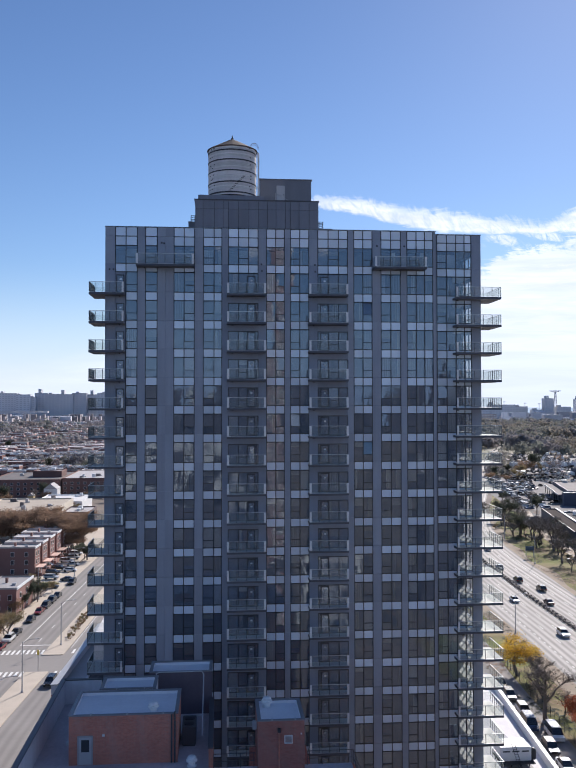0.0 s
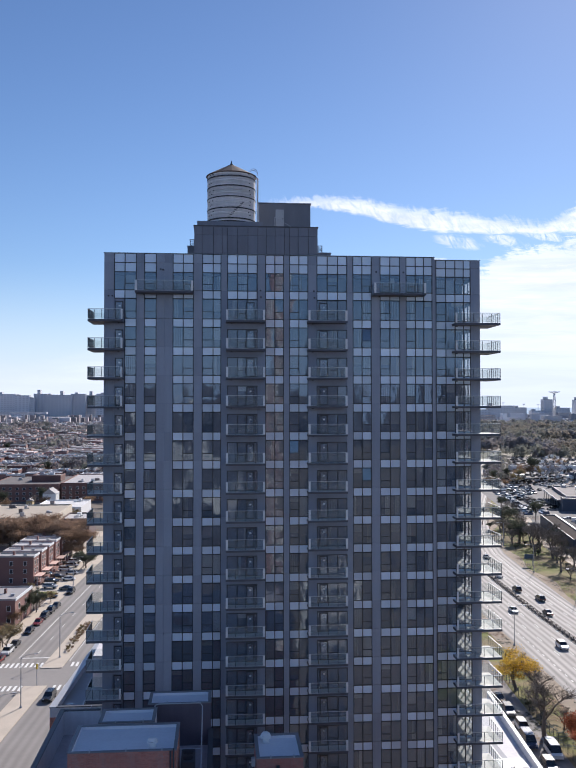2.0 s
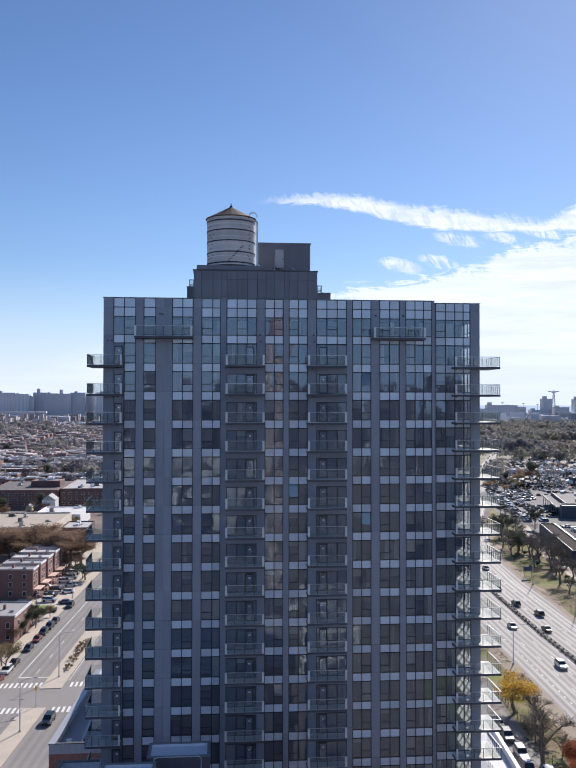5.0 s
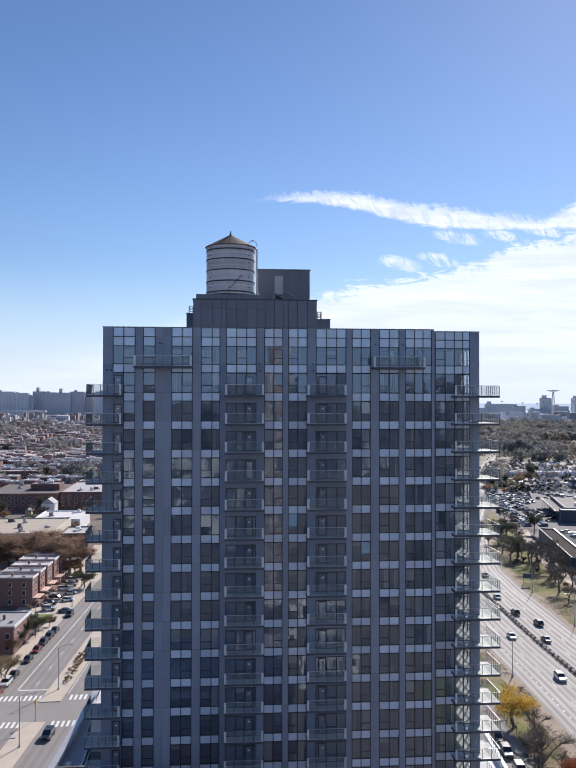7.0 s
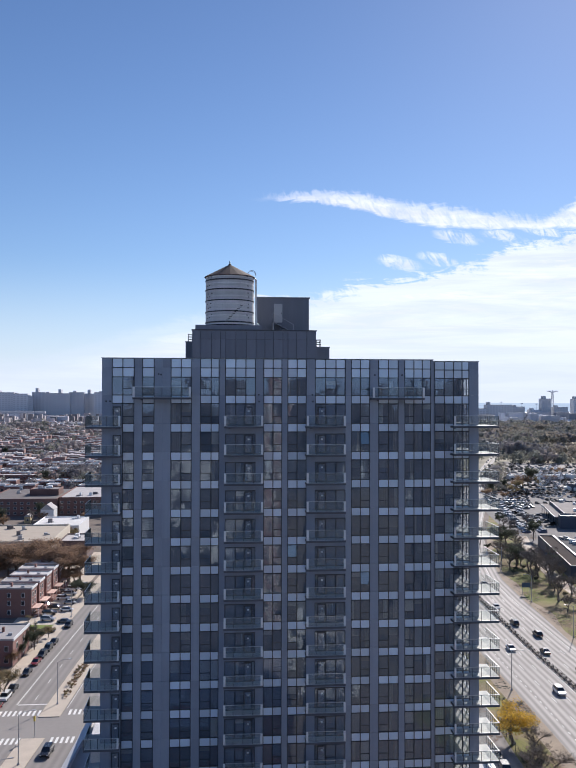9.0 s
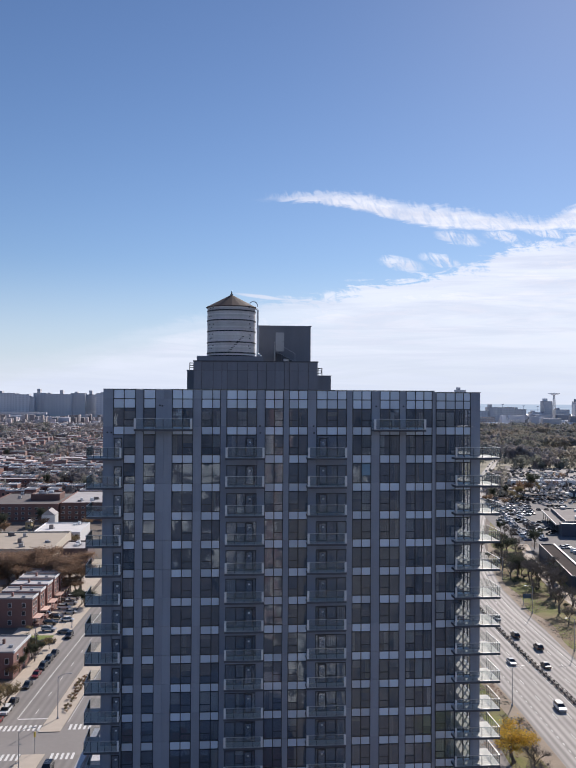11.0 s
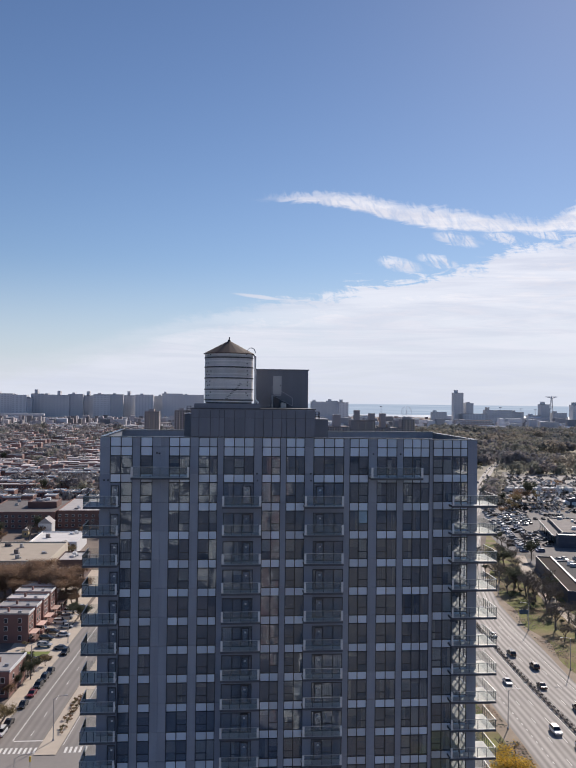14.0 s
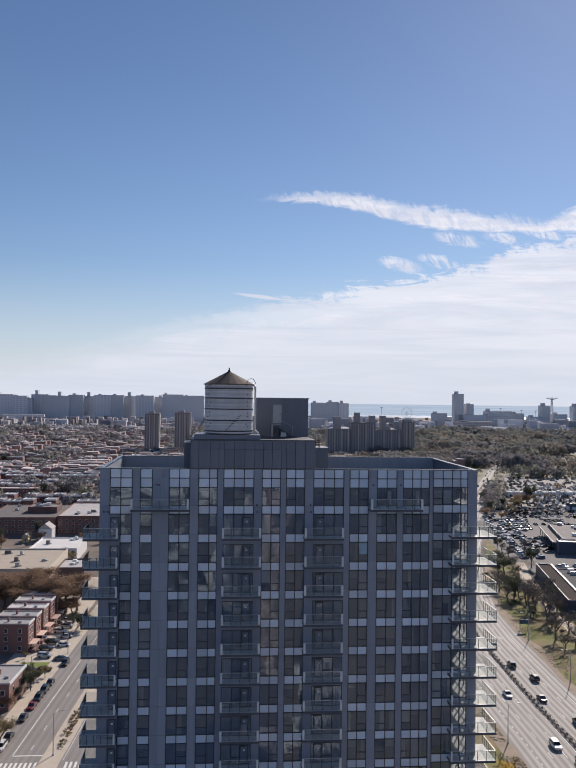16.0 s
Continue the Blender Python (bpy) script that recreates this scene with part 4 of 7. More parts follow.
def build_roads():
    near = ribbon("road_near_carriageway", HWAY, lambda y: -15.6 + max(0.0, min(4.2, (y - 330) / 30)) + max(0.0, min(6.4, (y - 560) / 25)), -0.5, 0.03, ROADC, "pale grey motorway carriageway with lane lines", "road")
    far = ribbon("road_far_carriageway", HWAY, 0.5, lambda y: 12.3 + max(0.0, min(3.2, (y - 205) / 22)) - max(0.0, min(3.2, (y - 380) / 30)) - max(0.0, min(7.3, (y - 560) / 25)), 0.03, ROADC, "pale grey motorway carriageway with lane lines", "road")
    for off in (-8.2, -4.6):
        stripes("lane_marking", HWAY, off, 60, 700, 3.6, 8.6, 0.16, 0.045, PAINT, near)
    stripes("lane_marking", HWAY, -11.9, 150, 330, 1.1, 2.6, 0.22, 0.045, PAINT, near)
    stripes("edge_line", HWAY, -1.2, 60, 700, 30, 0.0, 0.14, 0.045, PAINT, near)
    for off in (4.4, 8.0):
        stripes("lane_marking", HWAY, off, 60, 700, 3.6, 8.6, 0.16, 0.045, PAINT, far)
    for off in (1.0, 11.3):
        stripes("edge_line", HWAY, off, 60, 700, 30, 0.0, 0.14, 0.045, PAINT, far)
    ribbon("verge_near", HWAY, -31.0, -15.6, 0.06, GRASS, "dry autumn grass strip beside the road", "verge")
    ribbon("soil_strip", [p for p in HWAY if p[1] > -200 and p[1] < 300], -19.5, -15.6, 0.07, SOIL, "bare soil strip beside the kerb", "verge")
    ribbon("verge_far", [p for p in HWAY if p[1] > -200 and p[1] < 600], lambda y: 12.3 + max(0.0, min(3.2, (y - 205) / 22)), 47.0, 0.06, GRASS, "dry autumn grass bank with leaf litter", "verge")
    ribbon("soil_edge", [p for p in HWAY if 200 < p[1] < 440], lambda y: 12.3 + max(0.0, min(3.2, (y - 205) / 22)), lambda y: 15.4 + max(0.0, min(3.2, (y - 205) / 22)) + 1.2 * math.sin(y / 7.0), 0.07, SOIL, "bare brown soil along the kerb", "verge", 4.0)
    ribbon("pavement_path", [(130.5, 280), (134.9, 310), (139.5, 345), (148, 385), (161, 430)], lambda y: -3.0 + 0.5 * math.sin(y / 9.0), 2.4, 0.075, PAVE, "pale footpath under the bare trees", "path", 4.0)
    ribbon("service_road", [(50.5, 60), (55.6, 140), (57.6, 170), (60.5, 200), (65, 260)], -4.6, 3.4, 0.075, ASPH, "narrow grey lane with parked cars", "road")
    street = ribbon("road_street", STREET, -5.0, 7.0, 0.03, ASPH, "grey two-way street with worn markings", "road")
    for a in (-0.09, 0.09):
        stripes("centre_line", STREET, a, 100, 184, 28, 0.0, 0.10, 0.045, YPAINT, street)
        stripes("centre_line", STREET, a, 203, 420, 31, 0.0, 0.10, 0.045, PAINT, street)
    stripes("lane_marking", STREET, 3.4, 206, 420, 3.0, 9.0, 0.14, 0.045, PAINT, street)
    sheet("road_cross_street", [(-400, 183.5), (-20, 182.0), (-20, 196.5), (-400, 197.5)], 0.04, ASPH, "grey side street crossing", "road")
    ribbon("service_lane", STREET, 12.0, 21.0, 0.035, ASPH, "grey service lane beside the median", "road")
    for y in (181.6, 197.4):
        bars = []
        for i in range(16):
            x = along(STREET, y) - 4.6 + i * 1.1 + (5.9 if i > 10 else 0)
            bars.append((x, x + 0.55, y - 1.6, y + 1.6, 0.046, 0.052))
        part("crosswalk", boxes("crosswalk", bars, PAINT), street, kind="stuff")
    part("stop_line", boxes("stop_line", [(-46.3, -39.2, 202.6, 203.1, 0.046, 0.052)], PAINT), street)
    stripes("edge_line", STREET, 12.4, 200, 420, 27, 0.0, 0.12, 0.05, PAINT, street)
    for y0, y1 in ((90, 182.6), (194.6, 420)):
        pts = [(along(STREET, y) + 7.2, y) for y in np.linspace(y0, y1, 14)] + [(along(STREET, y) + 12.0, y) for y in np.linspace(y1, y0, 14)]
        sheet("pavement_median", pts, 0.18, PAVE, "pale paved median with a kerb", "median", thick=0.2)
    for y0, y1 in ((90, 184.0), (199.5, 420)):
        pts = [(along(STREET, y) - 9.0, y) for y in np.linspace(y0, y1, 14)] + [(along(STREET, y) - 5.0, y) for y in np.linspace(y1, y0, 14)]
        sheet("pavement_street", pts, 0.16, PAVE, "pale concrete pavement with a kerb", "pavement", thick=0.18)
    sheet("lawn", [(-60.5, 268.2), (-48.6, 268.2), (-48.9, 273.0), (-60.5, 273.4)], 0.09, LAWN, "small green lawn beside the house drives", "lawn")
    sheet("pavement_drives", [(-65, 262), (-51.5, 262), (-47, 400), (-64, 400)], 0.05, PAVE, "pale concrete house drives", "pavement")
    sheet("parking_lot", [(152, 400), (146, 332), (225, 322), (275, 560), (230, 650), (180, 570), (162, 470)], 0.07, surf("car park asphalt", (0.20, 0.19, 0.185), 0.9, 0.0, 0.25, 0.1, 0.1, spec=0.2), "grey asphalt car park", "car park")
    sheet("parking_lot_far", [(230, 660), (330, 640), (430, 860), (330, 940)], 0.07, ASPH, "grey paved car park of the fairground", "car park")


build_ground()
build_roads()

# ---- the brick house in front ----
def mushroom_vent(at, group=""):
    v = thing("roof_vent", at, "pale metal mushroom roof vent", "roof vent", group)
    part("vent_pipe", turned("vent_pipe", [(0.36, 0.0), (0.38, 0.05), (0.26, 0.10), (0.24, 0.36)], WHITE, 16), v)
    part("vent_cap", turned("vent_cap", [(0.28, 0.34), (0.42, 0.38), (0.42, 0.52), (0.34, 0.56), (0.34, 0.66), (0.24, 0.76), (0.0, 0.80)], WHITE, 16), v)
    return v


def ring_wall(name, x0, x1, y0, y1, t, z0, z1, material):
    """Four walls in one piece round an open middle."""
    outer = [(x0, y0), (x1, y0), (x1, y1), (x0, y1)]
    inner = [(x0 + t, y0 + t), (x1 - t, y0 + t), (x1 - t, y1 - t), (x0 + t, y1 - t)]
    v = [(x, y, z) for z in (z0, z1) for ring in (outer, inner) for x, y in ring]
    f = []
    for i in range(4):
        j = (i + 1) % 4
        f += [(i, j, 8 + j, 8 + i), (4 + j, 4 + i, 12 + i, 12 + j), (8 + i, 8 + j, 12 + j, 12 + i), (j, i, 4 + i, 4 + j)]
    me = bpy.data.meshes.new(name)
    me.from_pydata(v, [], f)
    me.materials.append(material)
    return me


def bulkhead(name, x0, x1, y0, y1, z0, z1, wall, house, cop=COPM, roof=ROOFG):
    """A roof-top stair house: four walls rising past a sunken flat roof, with a coping."""
    t = 0.2
    b = part(name, ring_wall(name, x0, x1, y0, y1, t, z0, z1, wall), house)
    part("roof_sheet", boxes("roof_sheet", [(x0 + t, x1 - t, y0 + t, y1 - t, z1 - 0.42, z1 - 0.22)], roof), b, label="grey membrane roof")
    for a in ((x0 - 0.05, x1 + 0.05, y0 - 0.05, y0 + t + 0.03), (x0 - 0.05, x1 + 0.05, y1 - t - 0.03, y1 + 0.05), (x0 - 0.05, x0 + t + 0.03, y0 + t + 0.03, y1 - t - 0.03), (x1 - t - 0.03, x1 + 0.05, y0 + t + 0.03, y1 - t - 0.03)):
        part("coping", boxes("coping", [(*a, z1, z1 + 0.08)], cop), b)
    part("membrane_upturn", ring_wall("membrane_upturn", x0 + t, x1 - t, y0 + t, y1 - t, 0.03, z1 - 0.22, z1 - 0.01, roof), b)
    n = max(2, int((x1 - x0) / 2.6))
    for i in range(n):
        part("coping_clip", boxes("coping_clip", [(-0.04, 0.04, y0 - 0.09, y0 + t + 0.07, z1 + 0.05, z1 + 0.16)], ALU), b, (x0 + (i + 0.6) * (x1 - x0) / n, 0, 0))
    return b


def build_front_house():
    h = thing("brick_house", (0, 0, -7.0), "red brick apartment house with a grey roof deck", "building")
    z = 32.3
    part("wall", boxes("wall", [(-14.1, -0.45, 38, 77.7, 6.97, z), (-0.45, 2.4, 38, 63.4, 6.97, z), (2.4, 6.9, 38, 66.9, 6.97, z), (6.9, 10.2, 38, 63.4, 6.97, z)], BRICK), h)
    part("deck", boxes("deck", [(-13.8, -0.75, 38.2, 77.4, z, z + 0.08), (-0.75, 10.0, 38.2, 63.2, z, z + 0.08)], DECK), h, label="grey roof deck")
    for x0, x1, y0, y1, top in ((-14.1, -13.8, 38, 77.7, 34.5), (-13.8, -10.6, 77.4, 77.7, 34.5), (-0.75, -0.45, 63.4, 74.2, 33.7)):
        p = part("parapet", boxes("parapet", [(x0, x1, y0, y1, z, top)], STUCCO if x0 < -5 else BRICK), h)
        part("coping", boxes("coping", [(x0 - 0.06, x1 + 0.06, y0 - 0.02, y1 + 0.02, top, top + 0.1)], COPD), p)
    a = bulkhead("bulkhead", -11.2, -3.1, 64.4, 69.8, z, 36.0, BRICK, h)
    bulkhead("bulkhead", -9.7, -5.2, 70.2, 73.3, z, 36.0, STUCCO, h)
    bulkhead("bulkhead", -6.0, -0.6, 74.2, 77.3, z, 36.0, PLUM, h)
    s = bulkhead("bulkhead", 2.9, 6.35, 62.3, 66.8, z, 36.0, BRICK_D, h)
    d = part("roof_door", soft_box("roof_door", (0, 0.95, 0, 0.07, 0, 2.05), ALU, 0.015), h, (-10.45, 64.34, 32.42), "grey steel door with a small window")
    part("door_pane", boxes("door_pane", [(0.18, 0.77, -0.012, 0.0, 0.95, 1.85)], FRAME), d)
    part("door_frame", boxes("door_frame", [(-0.1, 0.0, -0.03, 0.1, 0, 2.15), (0.95, 1.05, -0.03, 0.1, 0, 2.15), (0.0, 0.95, -0.03, 0.1, 2.05, 2.15)], COPING), d)
    part("wall_lamp", soft_box("wall_lamp", (-8.72, -8.52, 64.25, 64.38, 34.5, 34.66), WHITE, 0.02), a)
    part("wall_lamp", soft_box("wall_lamp", (-11.75, -11.25, 66.4, 66.8, 33.0, 33.35), ALU, 0.05), a)
    part("downpipe", tube("downpipe", [[(-3.55, 64.3, 36.0), (-3.55, 64.3, 32.4)], [(-3.3, 64.3, 36.2), (-3.3, 64.3, 32.4)]], 0.06, COPD), a)
    part("downpipe", tube("downpipe", [[(4.45, 62.22, 35.2), (4.45, 62.22, 32.4)]], 0.055, BRICK), s)
    part("hopper", boxes("hopper", [(4.33, 4.57, 62.12, 62.28, 35.2, 35.5)], FRAME), s)
    lv = part("louvre", boxes("louvre", [(4.85, 5.45, 62.2, 62.28, 34.35, 34.41), (4.85, 5.45, 62.2, 62.28, 34.9, 34.96), (4.85, 4.91, 62.2, 62.28, 34.41, 34.9), (5.39, 5.45, 62.2, 62.28, 34.41, 34.9)], WHITE), s, label="white louvred vent")
    for i in range(6):
        part("slat", boxes("slat", [(4.91, 5.39, 62.23, 62.28, 34.43 + i * 0.08, 34.47 + i * 0.08)], ALU), lv)
    part("wall_lamp", soft_box("wall_lamp", (6.05, 6.15, 62.2, 62.28, 35.0, 35.1), WHITE, 0.01), s)
    part("wall_box", soft_box("wall_box", (2.55, 2.85, 63.6, 64.0, 34.9, 35.5), ALU, 0.03), s)
    # pipe frame before the rear stair house
    part("pipe_frame", tube("pipe_frame", [[(-5.4, 72.9, 35.2), (-5.4, 73.9, 36.05), (-5.1, 74.05, 36.1), (-1.5, 74.05, 36.1), (-1.3, 73.8, 35.9), (-1.3, 66.5, 33.5)], [(-4.9, 70.5, 33.6), (-1.3, 70.5, 33.6), (-1.3, 70.5, 32.4)], [(-4.9, 70.5, 33.6), (-4.9, 70.5, 32.4)]], 0.05, ALU, 8), h, label="pale pipe railing")
    # guard rail at the back of the deck
    for x0, x1 in ((-0.4, 2.7), (6.6, 10.1)):
        r = part("guard_rail", tube("guard_rail", [[(x0, 63.1, zz), (x1, 63.1, zz)] for zz in (z + 0.55, z + 1.1)], 0.028, COPD), h)
        for i in range(4):
            part("rail_post", shared_box("rail_post", 0.05, 0.05, 1.1, COPD), r, (x0 + (x1 - x0) * i / 3.1, 63.07, z))
    r = part("guard_rail", tube("guard_rail", [[(10.1, 40, zz), (10.1, 63.1, zz)] for zz in (z + 0.55, z + 1.1)], 0.035, COPD), h)
    for i in range(12):
        part("rail_post", shared_box("rail_post", 0.06, 0.06, 1.1, COPD), r, (10.07, 41 + i * 2, z))
    mushroom_vent((-5.0, 65.6, 28.78), "roof vents of the brick house")
    mushroom_vent((3.75, 65.9, 28.78), "roof vents of the brick house")
    mushroom_vent((-2.0, 63.6, 25.38), "roof vents of the brick house")
    ac = thing("air_conditioner", (-2.9, 67.2, 25.38), "dark boxy air conditioner on the roof deck", "air conditioner")
    part("casing", soft_box("casing", (0, 1.1, 0, 2.6, 0.1, 1.5), COPD, 0.04), ac)
    part("fan_grille", turned("fan_grille", [(0.42, 0), (0.42, 0.05), (0.1, 0.09)], HOOP, 20), ac, (0.55, 0.8, 1.5))
    part("fan_grille", turned("fan_grille", [(0.42, 0), (0.42, 0.05), (0.1, 0.09)], HOOP, 20), ac, (0.55, 1.9, 1.5))
    part("feet", boxes("feet", [(0.05, 1.05, 0.1, 0.3, 0, 0.1), (0.05, 1.05, 2.3, 2.5, 0, 0.1)], HOOP), ac)


def build_podiums():
    p = thing("side_podium", (0, 0, 0), "low white-walled podium with a grey roof", "building")
    sl = 0.085

    def xr(y):
        return 49.7 + sl * (y - 137)
    bm = bmesh.new()
    lo = [bm.verts.new(v) for v in ((31.2, 98, 0), (xr(98), 98, 0), (xr(156), 156, 0), (31.2, 156, 0))]
    hi = [bm.verts.new((v.co.x, v.co.y, 4.2)) for v in lo]
    bm.faces.new(hi)
    for i in range(4):
        bm.faces.new((lo[i], lo[(i + 1) % 4], hi[(i + 1) % 4], hi[i]))
    part("wall", as_mesh("wall", bm, STUCCO), p)
    part("roof_sheet", boxes("roof_sheet", [(31.3, 45.5, 98.2, 155.8, 4.2, 4.26)], ROOFP), p)
    verts, faces = [], []
    for y in (98, 156):
        for x, zz in ((xr(y) - 0.55, 4.2), (xr(y) + 0.05, 4.2), (xr(y) + 0.05, 5.5), (xr(y) - 0.55, 5.5)):
            verts.append((x, y, zz))
    faces = [(0, 1, 5, 4), (1, 2, 6, 5), (2, 3, 7, 6), (3, 0, 4, 7), (0, 3, 2, 1), (4, 5, 6, 7)]
    me = bpy.data.meshes.new("parapet")
    me.from_pydata(verts, [], faces)
    me.materials.append(WHITE)
    part("parapet", me, p, label="white parapet")
    # generator
    g = thing("generator", (40.7, 119.4, 4.26), "white boxy generator on a steel frame with a ladder", "generator")
    part("casing", soft_box("casing", (0, 4.6, 0, 3.4, 0.9, 2.9), WHITE, 0.08), g)
    for i in range(3):
        part("louvre", boxes("louvre", [(0.35 + i * 1.4, 1.4 + i * 1.4, -0.03, 0.0, 2.2, 2.4)], FRAME), g)
    for x in (0.2, 1.6, 3.0, 4.3):
        for y in (0.2, 3.1):
            part("leg", boxes("leg", [(x, x + 0.14, y, y + 0.14, 0, 0.9)], HOOP), g)
    part("base_frame", boxes("base_frame", [(-0.1, 4.9, -0.9, 3.5, 0.75, 0.9)], HOOP), g)
    part("ladder", tube("ladder", [[(1.6, -0.1, 3.4), (2.5, -0.85, 0.0)], [(2.1, -0.1, 3.4), (3.0, -0.85, 0.0)]] + [[(1.6 + 0.09 * i, -0.1 - 0.075 * i, 3.4 - 0.34 * i), (2.1 + 0.09 * i, -0.1 - 0.075 * i, 3.4 - 0.34 * i)] for i in range(10)], 0.03, HOOP), g)
    part("tank", turned("tank", [(0.35, 0.9), (0.4, 1.1), (0.4, 2.2), (0.2, 2.5)], HOOP, 14), g, (5.1, 0.6, 0))
    # seven-storey wing on the street side, with a deep pale coping round its roof
    q = thing("street_wing", (0, 0, 0), "brick wing beside the tower with a pale roof coping", "building")
    ya, yb, zr, zt = 105.6, 134.0, 16.7, 17.9

    def xw(y):
        return -20.55 + 0.062 * (y - 105)

    def prism(name, pts, z0, z1, material):
        n = len(pts)
        me = bpy.data.meshes.new(name)
        me.from_pydata([(x, y, z) for z in (z0, z1) for x, y in pts], [], [tuple(range(n))[::-1], tuple(range(n, 2 * n))] + [(i, (i + 1) % n, n + (i + 1) % n, n + i) for i in range(n)])
        me.materials.append(material)
        return me
    part("wall", prism("wall", [(xw(ya), ya), (-11.75, ya), (-11.75, yb), (xw(yb), yb)], -0.02, zr, BRICK), q)
    part("roof_sheet", prism("roof_sheet", [(xw(ya) + 0.4, ya + 0.4), (-16.9, ya + 0.4), (-16.9, yb - 0.4), (xw(yb) + 0.4, yb - 0.4)], zr, zr + 0.06, ROOFP), q)
    part("roof_sheet", prism("roof_sheet", [(-16.9, ya + 0.4), (-11.8, ya + 0.4), (-11.8, yb - 0.4), (-16.9, yb - 0.4)], zr, zr + 0.03, ROOFD), q)
    for pts in ([(xw(ya), ya), (xw(ya) + 0.4, ya), (xw(yb) + 0.4, yb), (xw(yb), yb)], [(xw(ya) + 0.41, ya), (-11.8, ya), (-11.8, ya + 0.35), (xw(ya) + 0.41, ya + 0.35)], [(xw(yb) + 0.41, yb - 0.35), (-11.8, yb - 0.35), (-11.8, yb), (xw(yb) + 0.41, yb)]):
        part("parapet", prism("parapet", pts, zr, zt, STUCCO), q, label="grey rendered parapet")
    part("coping", prism("coping", [(xw(ya) - 0.1, ya - 0.05), (xw(ya) + 0.75, ya - 0.05), (xw(yb) + 0.75, yb + 0.05), (xw(yb) - 0.1, yb + 0.05)], zt, zt + 0.1, COPING), q, label="broad pale metal coping")
    part("coping", prism("coping", [(xw(ya) + 0.76, ya - 0.05), (-11.8, ya - 0.05), (-11.8, ya + 0.4), (xw(ya) + 0.76, ya + 0.4)], zt, zt + 0.1, COPD), q)
    # storey added out of view so that the wing roof lies in shade
    part("roof_block", boxes("roof_block", [(-16.4, -11.9, 113.0, 133.5, zr, 21.9)], STUCCO), q, label="unseen added storey that shades the wing roof")
    part("roof_kerb", boxes("roof_kerb", [(-17.1, -16.9, 106.2, 133.5, zr, zr + 0.35)], STUCCO), q)
    part("roof_rail", tube("roof_rail", [[(-16.6, 107.5, zr), (-16.6, 107.5, zr + 1.1), (-12.4, 118.0, zr + 1.1), (-12.4, 118.0, zr)], [(-16.6, 107.5, zr + 0.6), (-12.4, 118.0, zr + 0.6)]], 0.035, COPD), q)
    part("roof_vent", soft_box("roof_vent", (-18.9, -18.2, 108.0, 108.7, zr + 0.06, zr + 0.7), ALU, 0.05), q)


build_front_house()
build_podiums()

# ---- cars ----
TYRE = surf("tyre rubber", (0.02, 0.02, 0.022), 0.8, 0.0, 0.1, 3.0, 0.0)
RIM = surf("wheel rim", (0.45, 0.45, 0.46), 0.3, 0.8, 0.05, 3.0, 0.0)
CARGLASS = surf("dark car glass", (0.015, 0.018, 0.022), 0.06, 0.0, 0.05, 3.0, 0.0, spec=0.9)
LAMP_R = surf("red tail lamp", (0.30, 0.02, 0.02), 0.2, 0.0, 0.05, 3.0, 0.0)
LAMP_W = surf("clear head lamp", (0.7, 0.7, 0.72), 0.1, 0.0, 0.05, 3.0, 0.0)
CAR_COLOURS = {
    "white": (0.72, 0.72, 0.72), "black": (0.018, 0.018, 0.02), "silver": (0.42, 0.43, 0.45), "grey": (0.14, 0.145, 0.155), "dark red": (0.22, 0.025, 0.025), "dark blue": (0.03, 0.05, 0.11)}
PROFILES = {
    # lengthwise outline (y, z) of body and of cabin; half widths
    "car": ([(-2.3, 0.35), (-2.32, 0.68), (-1.35, 0.88), (1.55, 0.92), (2.28, 0.86), (2.3, 0.4)], [(-1.45, 0.88), (-0.55, 1.42), (0.75, 1.44), (1.75, 0.92)], 0.90),
    "suv": ([(-2.35, 0.4), (-2.38, 0.9), (-1.3, 1.08), (2.3, 1.1), (2.36, 0.95), (2.36, 0.45)], [(-1.35, 1.08), (-0.65, 1.68), (1.95, 1.7), (2.3, 1.1)], 0.95),
    "van": ([(-2.6, 0.4), (-2.62, 1.0), (-1.9, 1.2), (2.7, 1.25), (2.72, 1.0), (2.72, 0.45)], [(-1.95, 1.2), (-1.2, 2.15), (2.55, 2.2), (2.7, 1.25)], 1.0),
}


def lofted(name, outline, half, top_half, material):
    """A shell swept across the width from a side outline, drawn in towards the top."""
    zs = [z for _, z in outline]
    lo, hi = min(zs), max(zs)
    verts = []
    for s in (-1, -0.86, 0.86, 1):
        for y, z in outline:
            k = (z - lo) / (hi - lo)
            w = half + (top_half - half) * k
            inset = 0.06 if abs(s) == 1 else 0.0
            verts.append((w * s, y * (1 - 0.02 * (abs(s) == 1)), z - inset * k))
    n = len(outline)
    faces = []
    for j in range(3):
        for i in range(n):
            a, b = j * n + i, j * n + (i + 1) % n
            faces.append((a, b, b + n, a + n))
    faces += [tuple(range(n))[::-1], tuple(3 * n + i for i in range(n))]
    me = bpy.data.meshes.new(name)
    me.from_pydata(verts, [], faces)
    me.materials.append(material)
    bm = bmesh.new()
    bm.from_mesh(me)
    bmesh.ops.recalc_face_normals(bm, faces=bm.faces[:])
    bm.to_mesh(me)
    bm.free()
    return me


CAR_KIT = {}


